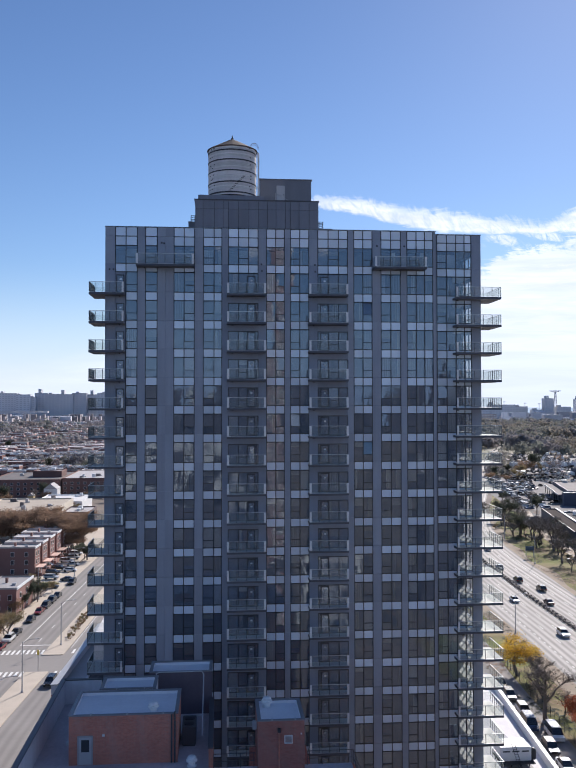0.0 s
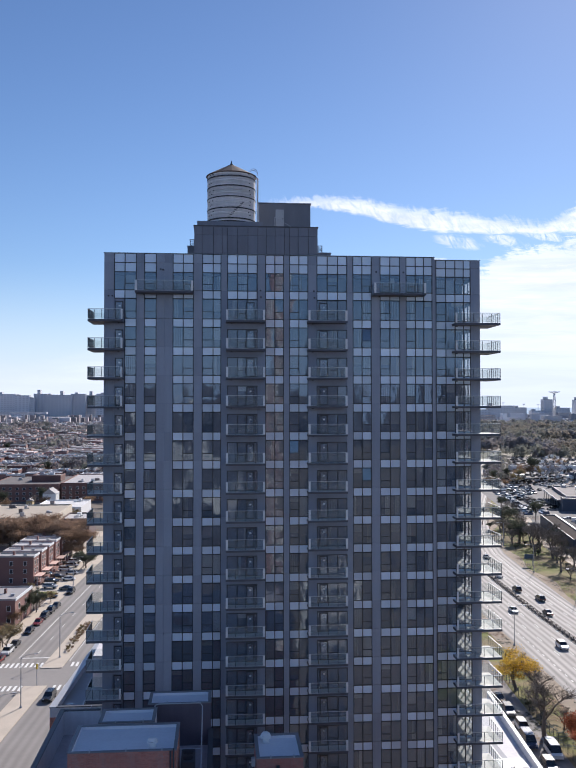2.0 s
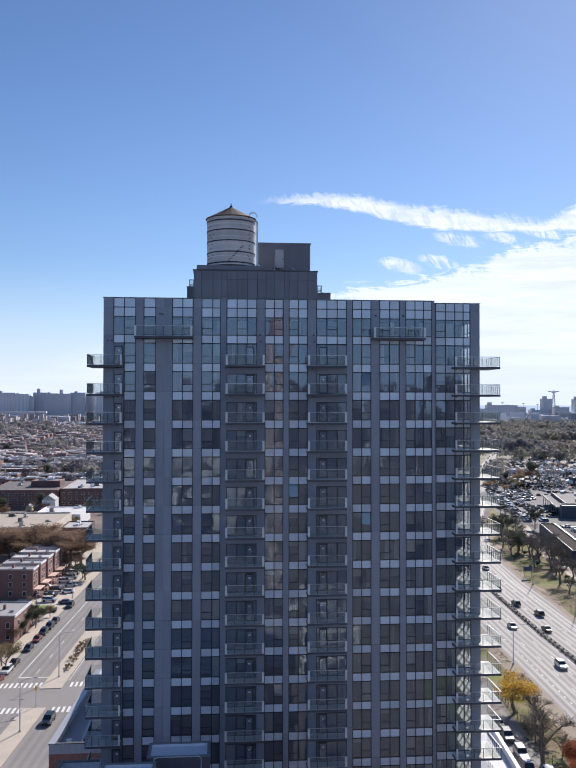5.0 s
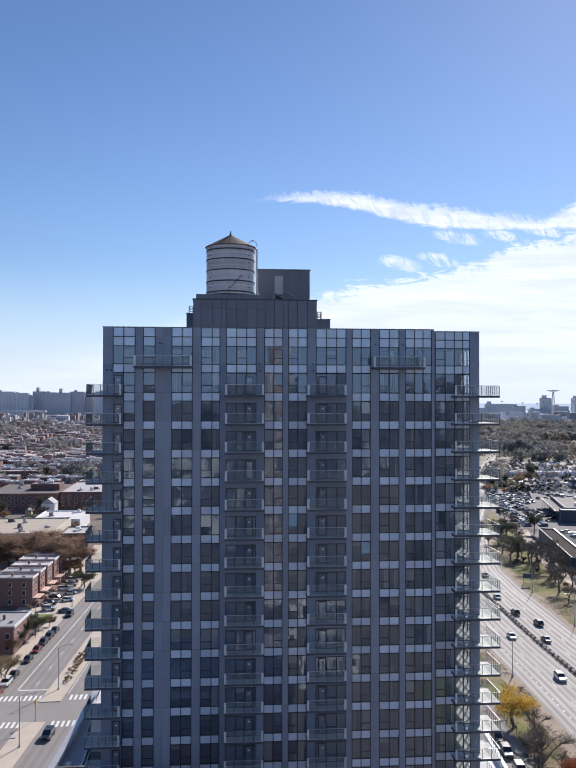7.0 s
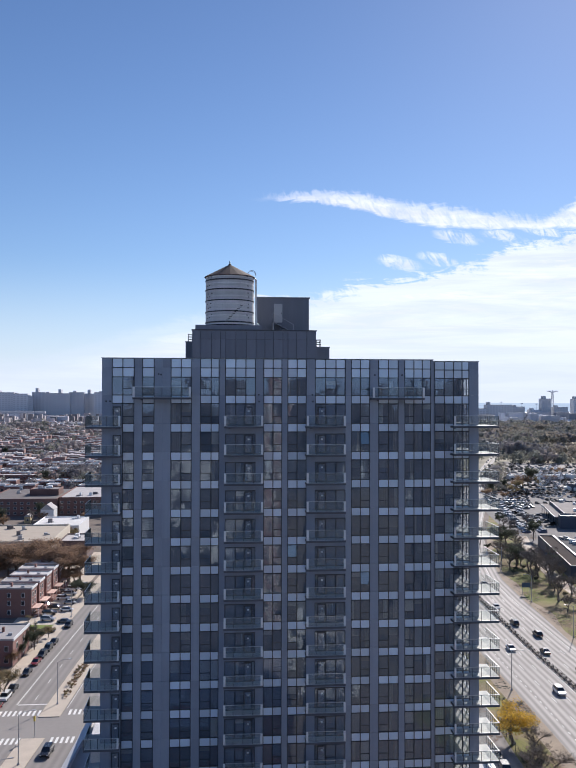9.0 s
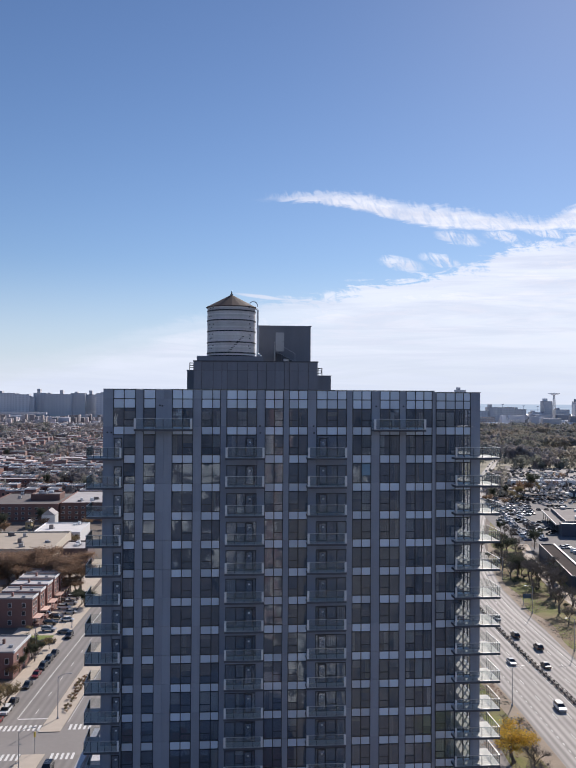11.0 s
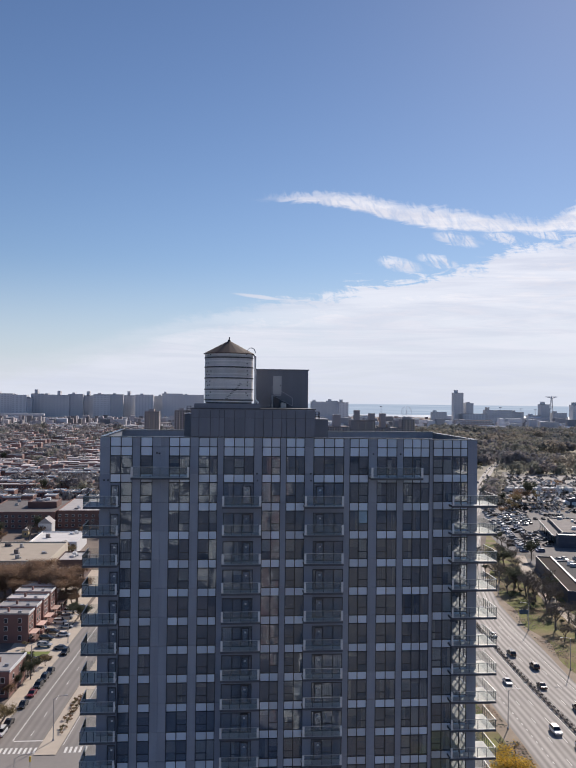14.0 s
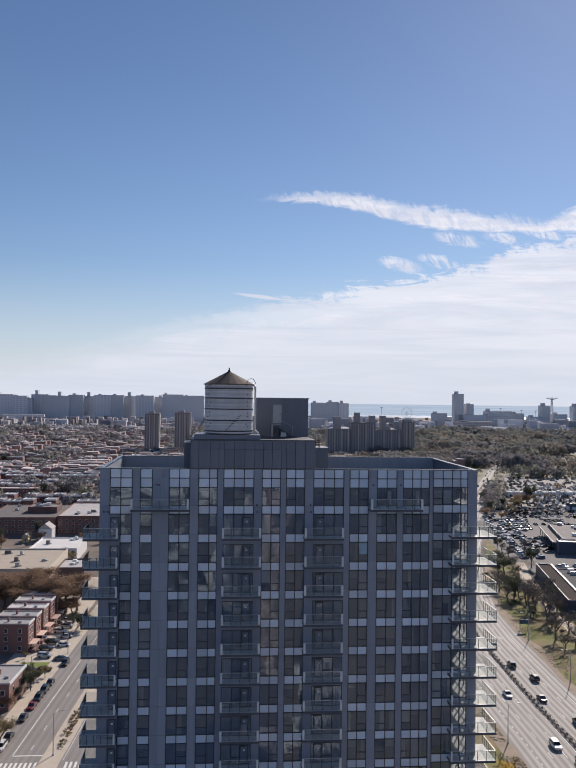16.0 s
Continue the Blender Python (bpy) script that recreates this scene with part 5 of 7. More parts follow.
def car(kind, colour, x, y, turn, z=0.05, where="on the road", group="", near=1):
    key = (kind, colour, near)
    m = pose(x, y, z, 0, 0, turn)
    label = f"{colour} {'van' if kind == 'van' else 'suv' if kind == 'suv' else 'saloon car'} {where}"
    if key in CAR_KIT:
        ob = copy_thing(CAR_KIT[key], m)
        return tagged(ob, label, "van" if kind == "van" else "car", group)
    paint = surf("car paint " + colour, CAR_COLOURS[colour], 0.25, 0.0, 0.05, 2.0, 0.0, spec=0.8)
    body, cabin, half = PROFILES[kind]
    if not near:
        body = [(y, z if 0 < i < len(body) - 1 else 0.0) for i, (y, z) in enumerate(body)]
    ob = thing("van" if kind == "van" else "car", (0, 0, 0), label, "van" if kind == "van" else "car", group)
    part("body", lofted("body", body, half, half - 0.04, paint), ob)
    part("cabin_glass", lofted("cabin_glass", cabin, half - 0.06, half - 0.22, CARGLASS), ob)
    (ya, za), (yb, zb) = cabin[1], cabin[2]
    part("roof", soft_box("roof", (-(half - 0.2), half - 0.2, ya + 0.05, yb - 0.05, za - 0.03, zb + 0.03), paint, 0.04), ob)
    wheel_y = (body[0][0] + 0.85, body[-1][0] - 0.85)
    tyre = turned("wheel", [(0.2, -0.11), (0.33, -0.11), (0.35, -0.06), (0.35, 0.06), (0.33, 0.11), (0.2, 0.11)], TYRE, 14)
    rim = turned("rim", [(0.21, -0.02), (0.21, 0.10), (0.06, 0.12)], RIM, 10)
    for wy in wheel_y if near else ():
        for s in (-1, 1):
            w = part("wheel", tyre, ob, (s * (half - 0.1), wy, 0.35))
            w.rotation_euler = (0, radians(90) * s, 0)
            if near == 1:
                part("rim", rim, w)
    zl = body[1][1] - 0.12
    for s in (-1, 1) if near == 1 else ():
        part("headlight", boxes("headlight", [(-0.17, 0.17, -0.05, 0.05, -0.07, 0.07)], LAMP_W), ob, (s * (half - 0.28), body[1][0] + 0.03, zl))
        part("tail_light", boxes("tail_light", [(-0.14, 0.14, -0.05, 0.05, -0.1, 0.1)], LAMP_R), ob, (s * (half - 0.2), body[-2][0] - 0.03, zl + 0.05))
    ob.matrix_basis = m
    CAR_KIT[key] = ob
    return ob


def build_cars():
    rng = random.Random(11)
    heading = -3.0
    road = [("car", "white", -6.2, 236), ("car", "black", 2.6, 232), ("suv", "black", 6.2, 249), ("suv", "black", 2.8, 262), ("car", "white", 2.6, 283), ("suv", "white", -2.7, 190), ("suv", "white", -5.4, 200.2),
            ("suv", "black", 6.1, 214), ("car", "silver", 6.2, 318)]
    for kind, colour, off, y in road:
        car(kind, colour, along(HWAY, y) + off, y, heading + (180 if off > 0 else 0), where="driving along the motorway", group="cars on the motorway")
    for y in np.linspace(430, 1150, 26):
        y += rng.uniform(-5, 5)
        off = rng.choice((-6.2, -2.8, 2.6, 6.2)) * (1.0 if y < 570 else 0.5)
        car(rng.choice(("car", "suv")), rng.choice(("white", "black", "silver", "grey")), along(HWAY, y) + off, y, -19 + (180 if off > 0 else 0), where="far along the motorway", group="cars on the motorway", near=0)
    # the grey suv is a silver one with the lane's shade in its paint
    for kind, colour, x, y in (("car", "black", 56.6, 166.0), ("suv", "grey", 56.0, 159.0), ("suv", "silver", 55.8, 151.0), ("van", "dark blue", 54.4, 144.2), ("van", "white", 57.0, 139.6), ("suv", "black", 54.2, 134.4), ("car", "white", 53.9, 127.8)):
        car(kind, colour, x, y, -5, 0.1, "parked in the lane by the podium", "cars parked in the lane")
    left = [("car", "dark red", 200.5), ("suv", "white", 207.0), ("car", "black", 213.0), ("car", "black", 225.4), ("car", "dark red", 233.8), ("suv", "black", 240.0), ("suv", "black", 246.2), ("car", "black", 252.6), ("suv", "black", 270.8)]
    for kind, colour, y in left:
        car(kind, colour, along(STREET, y) - 3.9, y, -4, 0.05, "parked at the kerb of the street", "cars parked on the street")
    car("suv", "black", -34.0, 174.5, -4, where="driving in the service lane", group="cars on the street")
    drives = [("suv", "silver", -54.2, 278.4), ("car", "grey", -48.4, 275.2), ("suv", "black", -55.3, 286.4), ("car", "white", -50.4, 290.4), ("suv", "black", -54.6, 293.6), ("suv", "silver", -58.6, 297.2), ("car", "silver", -51.2, 300.6), ("suv", "white", -54.5, 307.0), ("suv", "silver", -53.2, 313.6), ("car", "black", -57.0, 317.4), ("suv", "white", -53.4, 321.4), ("car", "silver", -50.2, 328.0), ("suv", "black", -56.4, 264.2), ("car", "black", -51.6, 264.6)]
    for kind, colour, x, y in drives:
        car(kind, colour, x, y, 84 + rng.uniform(-4, 4), 0.08, "parked in a house drive", "cars in the drives", 2)
    # supermarket car park
    spots = [(183 + c * 2.9 + r * 2.2, 538 + r * 10 + c * 0.4, 8) for r in range(5) for c in range(10)]
    spots += [(167 + 0.22 * (y - 440) + col * 9, y, 98) for col in range(2) for y in np.arange(440, 530, 3.1)]
    spots += [(176 + i * 3.4, 416 + i * 0.6, 8) for i in range(6)]
    for x, y, turn in spots:
        if rng.random() < 0.66:
            car(rng.choice(("car", "suv", "suv")), rng.choice(("white", "silver", "grey", "black", "silver", "white", "dark blue")), x, y, turn + rng.choice((0, 180)), 0.09, "standing in the car park", "cars in the car park", 0)
    # fairground car parks, too far to tell the cars apart
    shells, tops = [], []
    for i in range(560):
        y = rng.uniform(600, 900)
        x = along(HWAY, y) + 24 + rng.random() ** 1.2 * (60 + 0.25 * (y - 600))
        x, y = round(x / 2.9) * 2.9, round(y / 13) * 13 + rng.uniform(-0.4, 0.4)
        shells.append((x - 0.9, x + 0.9, y - 2.2, y + 2.2, 0.1, 0.95))
        tops.append((x - 0.75, x + 0.75, y - 1.0, y + 1.5, 0.95, 1.5))
    for i in range(84):
        y = rng.uniform(445, 640)
        x = 160 + 0.22 * (y - 440) + rng.uniform(0, 14) if i % 2 else rng.uniform(176, 186) + 0.23 * (y - 440)
        x, y = round(x / 5.2) * 5.2, round(y / 2.7) * 2.7
        shells.append((x - 2.2, x + 2.2, y - 0.9, y + 0.9, 0.07, 0.95))
        tops.append((x - 1.0, x + 1.4, y - 0.75, y + 0.75, 0.95, 1.5))
    for i in range(230):
        x, y = rng.uniform(198, 330), rng.uniform(556, 652)
        x, y = round(x / 2.9) * 2.9, round(y / 8.5) * 8.5 + rng.uniform(-0.4, 0.4)
        if x < 150 + 0.25 * (y - 400) + 14:
            continue
        shells.append((x - 0.9, x + 0.9, y - 2.2, y + 2.2, 0.1, 0.95))
        tops.append((x - 0.75, x + 0.75, y - 1.0, y + 1.5, 0.95, 1.5))
    far = thing("far_cars", (0, 0, 0), "rows of small parked cars in many colours", "cars", kind="stuff", me=boxes("far_cars", shells, surf("far car paint", (0.34, 0.34, 0.35), 0.3, 0.0, 0.05, 0.5, 0.0, 0.95, island=True)))
    part("far_car_tops", boxes("far_car_tops", tops, CARGLASS), far, kind="stuff")


build_cars()

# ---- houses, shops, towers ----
# far town brick is paled and greyed to stand for haze
BRICK_FAR = surf("hazed town brick", (0.36, 0.235, 0.21), 0.9, 0.0, 0.2, 0.1, 0.0, 0.35, island=True)
BRICK_H = surf("house brick", (0.225, 0.125, 0.108), 0.9, 0.0, 0.2, 0.3, 0.1, 0.30)
ROOF_L = surf("pale roof coat", (0.44, 0.42, 0.415), 0.8, 0.0, 0.22, 0.25, 0.0, 0.3, spec=0.2)
ROOF_W = surf("white roof coat", (0.66, 0.64, 0.62), 0.7, 0.0, 0.16, 0.25, 0.0, 0.15, spec=0.2)
ROOF_M = surf("grey roof coat", (0.22, 0.20, 0.195), 0.85, 0.0, 0.25, 0.25, 0.0, 0.3, spec=0.2)
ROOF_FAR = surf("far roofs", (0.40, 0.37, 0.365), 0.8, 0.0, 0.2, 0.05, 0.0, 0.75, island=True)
TRIM_FAR = surf("far white trim", (0.62, 0.60, 0.57), 0.7, 0.0, 0.1, 0.1, 0.0)
TAN = surf("tan roof gravel", (0.42, 0.36, 0.29), 0.95, 0.0, 0.15, 0.2, 0.1)
CREAM = surf("cream wall", (0.55, 0.49, 0.40), 0.85, 0.0, 0.1, 0.3, 0.0)
# skyline haze is mixed into these three colours, not left to the air
TOWER_FAR = surf("hazed concrete", (0.60, 0.61, 0.64), 0.9, 0.0, 0.12, 0.02, 0.0, 0.12)
TOWER_BR = surf("hazed brown brick", (0.37, 0.34, 0.345), 0.9, 0.0, 0.12, 0.05, 0.0)
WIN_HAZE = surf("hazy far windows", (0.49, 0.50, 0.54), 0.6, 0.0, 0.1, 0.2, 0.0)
WIN_FAR = surf("far window glass", (0.035, 0.04, 0.05), 0.2, 0.0, 0.1, 0.2, 0.0, 0.3)
BRICKT = surf("tower brick", (0.34, 0.19, 0.175), 0.9, 0.0, 0.2, 0.2, 0.1, 0.0, (0.2, 0.18, 0.16))
TANB = surf("dark brick", (0.055, 0.060, 0.080), 0.9, 0.0, 0.45, 0.2, 0.1, 0.0, (0.13, 0.11, 0.115))
AWN = surf("faded pink awning", (0.58, 0.40, 0.34), 0.8, 0.0, 0.12, 1.0, 0.0, 0.3)


def far_house(w, d, h, wall, roof, label):
    """The same seen from afar: body, roof, cornice and windows."""
    ob = thing("row_house", (0, 0, 0), label, "house", "row houses")
    part("wall", boxes("wall", [(-d, 0, 0, w, 0, h)], wall), ob)
    part("roof", boxes("roof", [(-d + 0.2, -0.2, 0.2, w - 0.2, h, h + 0.2)], roof), ob)
    part("cornice", boxes("cornice", [(0.0, 0.4, -0.05, w + 0.05, h - 0.3, h + 0.8), (-d, 0.0, -0.05, 0.3, h - 0.05, h + 0.7), (-d, -d + 0.3, 0.3, w + 0.05, h - 0.05, h + 0.7)], WHITE), ob, label="white cornice and coping")
    for fz, fy in ((1.2, 0.15), (4.6, 0.15), (4.6, 0.6)):
        part("window", boxes("window", [(-0.05, 0.08, fy * w, fy * w + 1.6, fz, fz + 1.8)], WIN_FAR), ob)
    return ob


def row_house(w, d, h, wall, roof, label, porch=True):
    """A flat-roofed brick house; its front looks to +x, its width runs along y."""
    ob = thing("row_house", (0, 0, 0), label, "house", "row houses")
    part("wall", boxes("wall", [(-d, 0, 0, w, 0, h)], wall), ob)
    part("roof", boxes("roof", [(-d + 0.25, -0.25, 0.25, w - 0.25, h, h + 0.12)], roof), ob)
    for b in ((-d, 0, 0, 0.25), (-d, 0, w - 0.25, w), (-d, -d + 0.25, 0.25, w - 0.25), (-0.25, 0, 0.25, w - 0.25)):
        part("parapet", boxes("parapet", [(*b, h, h + 0.45)], ROOF_L), ob, label="pale coated parapet")
    part("cornice", boxes("cornice", [(0.0, 0.3, -0.05, w + 0.05, h - 0.1, h + 0.6)], WHITE), ob, label="white cornice")
    for fz in (1.0, 4.0, 6.6):
        if fz + 1.4 > h:
            continue
        for fy in (0.2, 0.6):
            win = part("window", boxes("window", [(-0.05, 0.06, fy * w - 0.08, fy * w + 1.3, fz - 0.1, fz), (-0.05, 0.06, fy * w - 0.08, fy * w + 1.3, fz + 1.4, fz + 1.5), (-0.05, 0.06, fy * w - 0.08, fy * w, fz, fz + 1.4), (-0.05, 0.06, fy * w + 1.22, fy * w + 1.3, fz, fz + 1.4)], WHITE), ob)
            part("pane", boxes("pane", [(-0.02, 0.03, fy * w, fy * w + 1.22, fz, fz + 1.4)], WIN_FAR), win)
        for fx in (0.25, 0.6):
            win = part("window", boxes("window", [(-fx * d - 0.08, -fx * d + 1.1, -0.06, 0.02, fz - 0.1, fz + 1.5)], WHITE), ob)
            part("pane", boxes("pane", [(-fx * d, -fx * d + 1.0, -0.09, -0.055, fz, fz + 1.4)], WIN_FAR), win)
    if porch:
        p = part("porch", boxes("porch", [(0.3, 2.2, 0.4, w - 0.4, 0, 1.2)], wall), ob)
        part("awning", boxes("awning", [(0.05, 2.4, 0.3, w - 0.3, 2.9, 3.1)], AWN), p, label="awning over the porch")
        for yy in (0.5, w - 0.6):
            part("porch_post", boxes("porch_post", [(2.1, 2.2, yy, yy + 0.1, 1.2, 2.9)], WHITE), p)
    part("chimney", boxes("chimney", [(-d * 0.6, -d * 0.6 + 0.6, w * 0.5, w * 0.5 + 0.9, h + 0.1, h + 1.4)], wall), ob)
    part("roof_hatch", boxes("roof_hatch", [(-d * 0.3, -d * 0.3 + 1.1, w * 0.3, w * 0.3 + 0.9, h + 0.1, h + 0.7)], COPING), ob)
    return ob


def flat_block(name, x0, x1, y0, y1, h, wall, roof, label, units=4, seed=0, windows=True):
    """A broad low building: walls, flat roof with parapet, roof machines, windows on the near face."""
    rng = random.Random(seed)
    ob = thing(name, (0, 0, 0), label, "building")
    part("wall", boxes("wall", [(x0, x1, y0, y1, 0, h)], wall), ob)
    part("roof", boxes("roof", [(x0 + 0.4, x1 - 0.4, y0 + 0.4, y1 - 0.4, h, h + 0.15)], roof), ob)
    for b in ((x0, x1, y0, y0 + 0.4), (x0, x1, y1 - 0.4, y1), (x0, x0 + 0.4, y0 + 0.4, y1 - 0.4), (x1 - 0.4, x1, y0 + 0.4, y1 - 0.4)):
        part("parapet", boxes("parapet", [(*b, h, h + 0.7)], wall), ob)
    for i in range(units):
        x, y = rng.uniform(x0 + 3, x1 - 5), rng.uniform(y0 + 3, y1 - 4)
        w, d, t = rng.uniform(1.2, 3.2), rng.uniform(1.2, 2.6), rng.uniform(0.9, 2.0)
        u = part("roof_unit", soft_box("roof_unit", (0, w, 0, d, 0, t), rng.choice((COPING, ROOF_M, WHITE)), 0.06), ob, (x, y, h + 0.15))
        part("duct", boxes("duct", [(w, w + 0.8, d * 0.3, d * 0.6, 0.1, 0.5)], COPING), u)
    if windows:
        n = int((x1 - x0) / 4)
        for i in range(n):
            for z in np.arange(1.2, h - 1.8, 3.0):
                w = part("window", boxes("window", [(0, 1.7, -0.05, 0.02, 0, 1.5)], WHITE), ob, (x0 + 1.2 + i * 4, y0, z))
                part("pane", boxes("pane", [(0.1, 1.6, -0.08, -0.04, 0.1, 1.4)], WIN_FAR), w)
    return ob


def gable_house(at, w, d, h, wall, label):
    ob = thing("gable_house", at, label, "house")
    part("wall", boxes("wall", [(0, w, 0, d, 0, h)], wall), ob)
    me = bpy.data.meshes.new("roof")
    me.from_pydata([(-0.3, -0.3, h), (w + 0.3, -0.3, h), (w + 0.3, d + 0.3, h), (-0.3, d + 0.3, h), (w / 2, -0.3, h + w * 0.42), (w / 2, d + 0.3, h + w * 0.42)], [], [(0, 4, 5, 3), (1, 2, 5, 4), (0, 1, 4), (2, 3, 5), (0, 3, 2, 1)])
    me.materials.append(ROOF_L)
    part("roof", me, ob)
    for z in (1.2, 4.0):
        if z + 1.3 < h:
            win = part("window", boxes("window", [(0, 1.2, -0.05, 0.02, 0, 1.3)], WHITE), ob, (w * 0.4, 0, z))
            part("pane", boxes("pane", [(0.1, 1.1, -0.08, -0.04, 0.1, 1.2)], WIN_FAR), win)
    return ob


def apartment_slab(x0, x1, y0, depth, h, wall, label, wings=(), far=True, cols=None):
    """A distant block of flats: body, roof house, rows of real window recesses on the near face."""
    ob = thing("apartment_block", (0, 0, 0), label, "building", "distant blocks of flats" if far else "brick apartment blocks")
    part("wall", boxes("wall", [(x0, x1, y0, y0 + depth, 0, h)], wall), ob)
    part("roof", boxes("roof", [(x0 + 0.5, x1 - 0.5, y0 + 0.5, y0 + depth - 0.5, h, h + 0.6)], ROOF_M), ob)
    for wx, ww, wh in wings:
        part("roof_house", boxes("roof_house", [(wx, wx + ww, y0 + 3, y0 + depth - 3, h + 0.6, h + wh)], wall), ob)
    if not far:
        for i in range(3):
            x = x0 + (x1 - x0) * (0.3 + 0.3 * i)
            part("balcony_stack", boxes("balcony_stack", [(x, x + 1.4, y0 - 0.8, y0 - 0.01, h * 0.1, h * 0.97)], CREAM), ob, kind="stuff")
    n = cols or max(2, int((x1 - x0) / (9 if far else 3.6)))
    step = (x1 - x0) / n
    rows = int(h / (6 if far else 3.0))
    for i in range(n):
        blocks = [(x0 + i * step + step * 0.2, x0 + i * step + step * 0.72, y0 - 0.25, y0 - 0.02, h / rows * (j + 0.3), h / rows * (j + 0.8)) for j in range(rows)]
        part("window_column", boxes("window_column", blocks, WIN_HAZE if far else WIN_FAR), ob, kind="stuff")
    return ob


NAVY_L = surf("dark plum brick", (0.12, 0.085, 0.085), 0.9, 0.0, 0.2, 0.3, 0.05)
YELLOWW = surf("yellow house paint", (0.46, 0.36, 0.20), 0.8, 0.0, 0.12, 0.3, 0.0)


def build_left_town():
    rng = random.Random(3)
    a = row_house(6.8, 13.0, 9.3, BRICK_H, ROOF_L, "red brick row house with a pale grey flat roof")
    a.matrix_basis = pose(-60.5, 282.9, 0, 0, 0, -3)
    for i, y in enumerate((293.0, 303.8, 314.5, 324.5)):
        copy_thing(a, pose(-60.1 + 0.35 * i, y, 0, 0, 0, -3))
    b = row_house(16.0, 9.0, 6.9, BRICK_H, ROOF_L, "red brick corner house with a pale flat roof", False)
    b.matrix_basis = pose(-54.4, 232, 0, 0, 0, -3)
    copy_thing(a, pose(-58, 205, 0, 0, 0, -3))
    flat_block("workshop", -103, -69.5, 362, 409, 11.2, CREAM, TAN, "wide cream workshop with a tan flat roof", 5, 1)
    flat_block("workshop", -94, -70, 438, 472, 6.2, WHITE, ROOF_W, "low white workshop with a white roof", 3, 2)
    flat_block("workshop", -69.0, -57, 378, 399, 8.4, NAVY_L, ROOF_L, "low dark workshop with a pale roof", 2, 9)
    flat_block("tall_shed", -116, -104, 352, 372, 14.5, CREAM, TAN, "pinkish cream block with a flat roof", 2, 12, False)
    flat_block("brick_warehouse", -140, -97, 523, 585, 10.0, BRICK_H, ROOF_M, "long brown brick warehouse with a grey roof", 5, 3)
    flat_block("brick_warehouse", -96.5, -62, 526, 592, 10.4, BRICK_H, ROOF_L, "long brown brick warehouse with a pale roof", 6, 4)
    flat_block("roof_storey", -118, -100, 545, 562, 13.5, BRICK_H, ROOF_M, "brick plant storey above the warehouse", 5, 5, False)
    gable_house((-110, 494, 0), 3.4, 6, 3.8, YELLOWW, "small yellow house with a steep gable")
    gable_house((-102, 500, 0), 7.5, 11, 7.0, WHITE, "white house with a steep gable")
    gable_house((-92, 700, 0), 14, 16, 6.5, BRICK_H, "house with a broad pale gable roof")
    flat_block("brick_warehouse", -176, -143, 690, 705, 9.5, BRICK_H, ROOF_L, "brick house row with a white cornice", 3, 6)
    # rows of houses behind
    c = far_house(6.5, 12.0, 8.0, BRICK_H, ROOF_M, "narrow brick row house with a white cornice")
    e = far_house(8.0, 11.0, 9.0, BRICK_H, ROOF_L, "brick row house with a pale roof")
    e.matrix_basis = pose(-160, 655, 0, 0, 0, -92)
    c.matrix_basis = pose(-150, 622, 0, 0, 0, -92)
    n = 0
    for y in (622, 655, 735, 768, 812, 846, 900, 936, 990):
        x = -0.27 * y - 20
        while x < -0.045 * y and n < 125:
            if rng.random() < 0.86 and not (-180 < x < -140 and 680 < y < 720):
                copy_thing(c if rng.random() < 0.7 else e, pose(x, y, 0, 0, 0, -92 + rng.uniform(-1, 1)))
                n += 1
            x += 7.0 if rng.random() < 0.9 else 16
    # the town beyond, too small to tell apart
    walls, roofs, trims = [], [], []
    for i in range(5200):
        y = 620 + 3000 * rng.random() ** 1.5
        y = round(y / 42) * 42 + rng.choice((0, 13)) + rng.uniform(-1, 1)
        x = rng.uniform(-0.42, 0.34) * y
        if y < 880 and -0.28 * y < x < -0.02 * y:
            continue
        if x > 0.10 * y and y > 900 and rng.random() < 0.72:
            continue
        if x > 0.05 * y and y < 900:
            continue
        w, d, h = rng.uniform(7, 22), rng.uniform(9, 14), rng.uniform(6, 10)
        if abs(x - along(HWAY, min(max(y, 0), 1390))) < 26:
            continue
        walls.append((x, x + w, y, y + d, 0, h))
        roofs.append((x + 0.3, x + w - 0.3, y + 0.3, y + d - 0.3, h, h + 0.3))
        if rng.random() < 0.6:
            trims.append((x, x + w, y - 0.3, y, h - 0.6, h + 0.5))
        if rng.random() < 0.3:
            trims.append((x + w * 0.4, x + w * 0.4 + 1.6, y + 3, y + 5, h + 0.3, h + 2.0))
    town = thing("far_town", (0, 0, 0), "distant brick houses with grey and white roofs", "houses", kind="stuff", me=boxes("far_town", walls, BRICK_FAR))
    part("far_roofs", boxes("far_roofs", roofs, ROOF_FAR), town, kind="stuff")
    part("far_trims", boxes("far_trims", trims, TRIM_FAR), town, kind="stuff")


NAVY = surf("dark blue wall panels", (0.06, 0.07, 0.10), 0.6, 0.0, 0.15, 0.3, 0.0)
BROWNR = surf("dark brown roof sheet", (0.07, 0.058, 0.054), 0.95, 0.0, 0.2, 0.3, 0.0, spec=0.05)


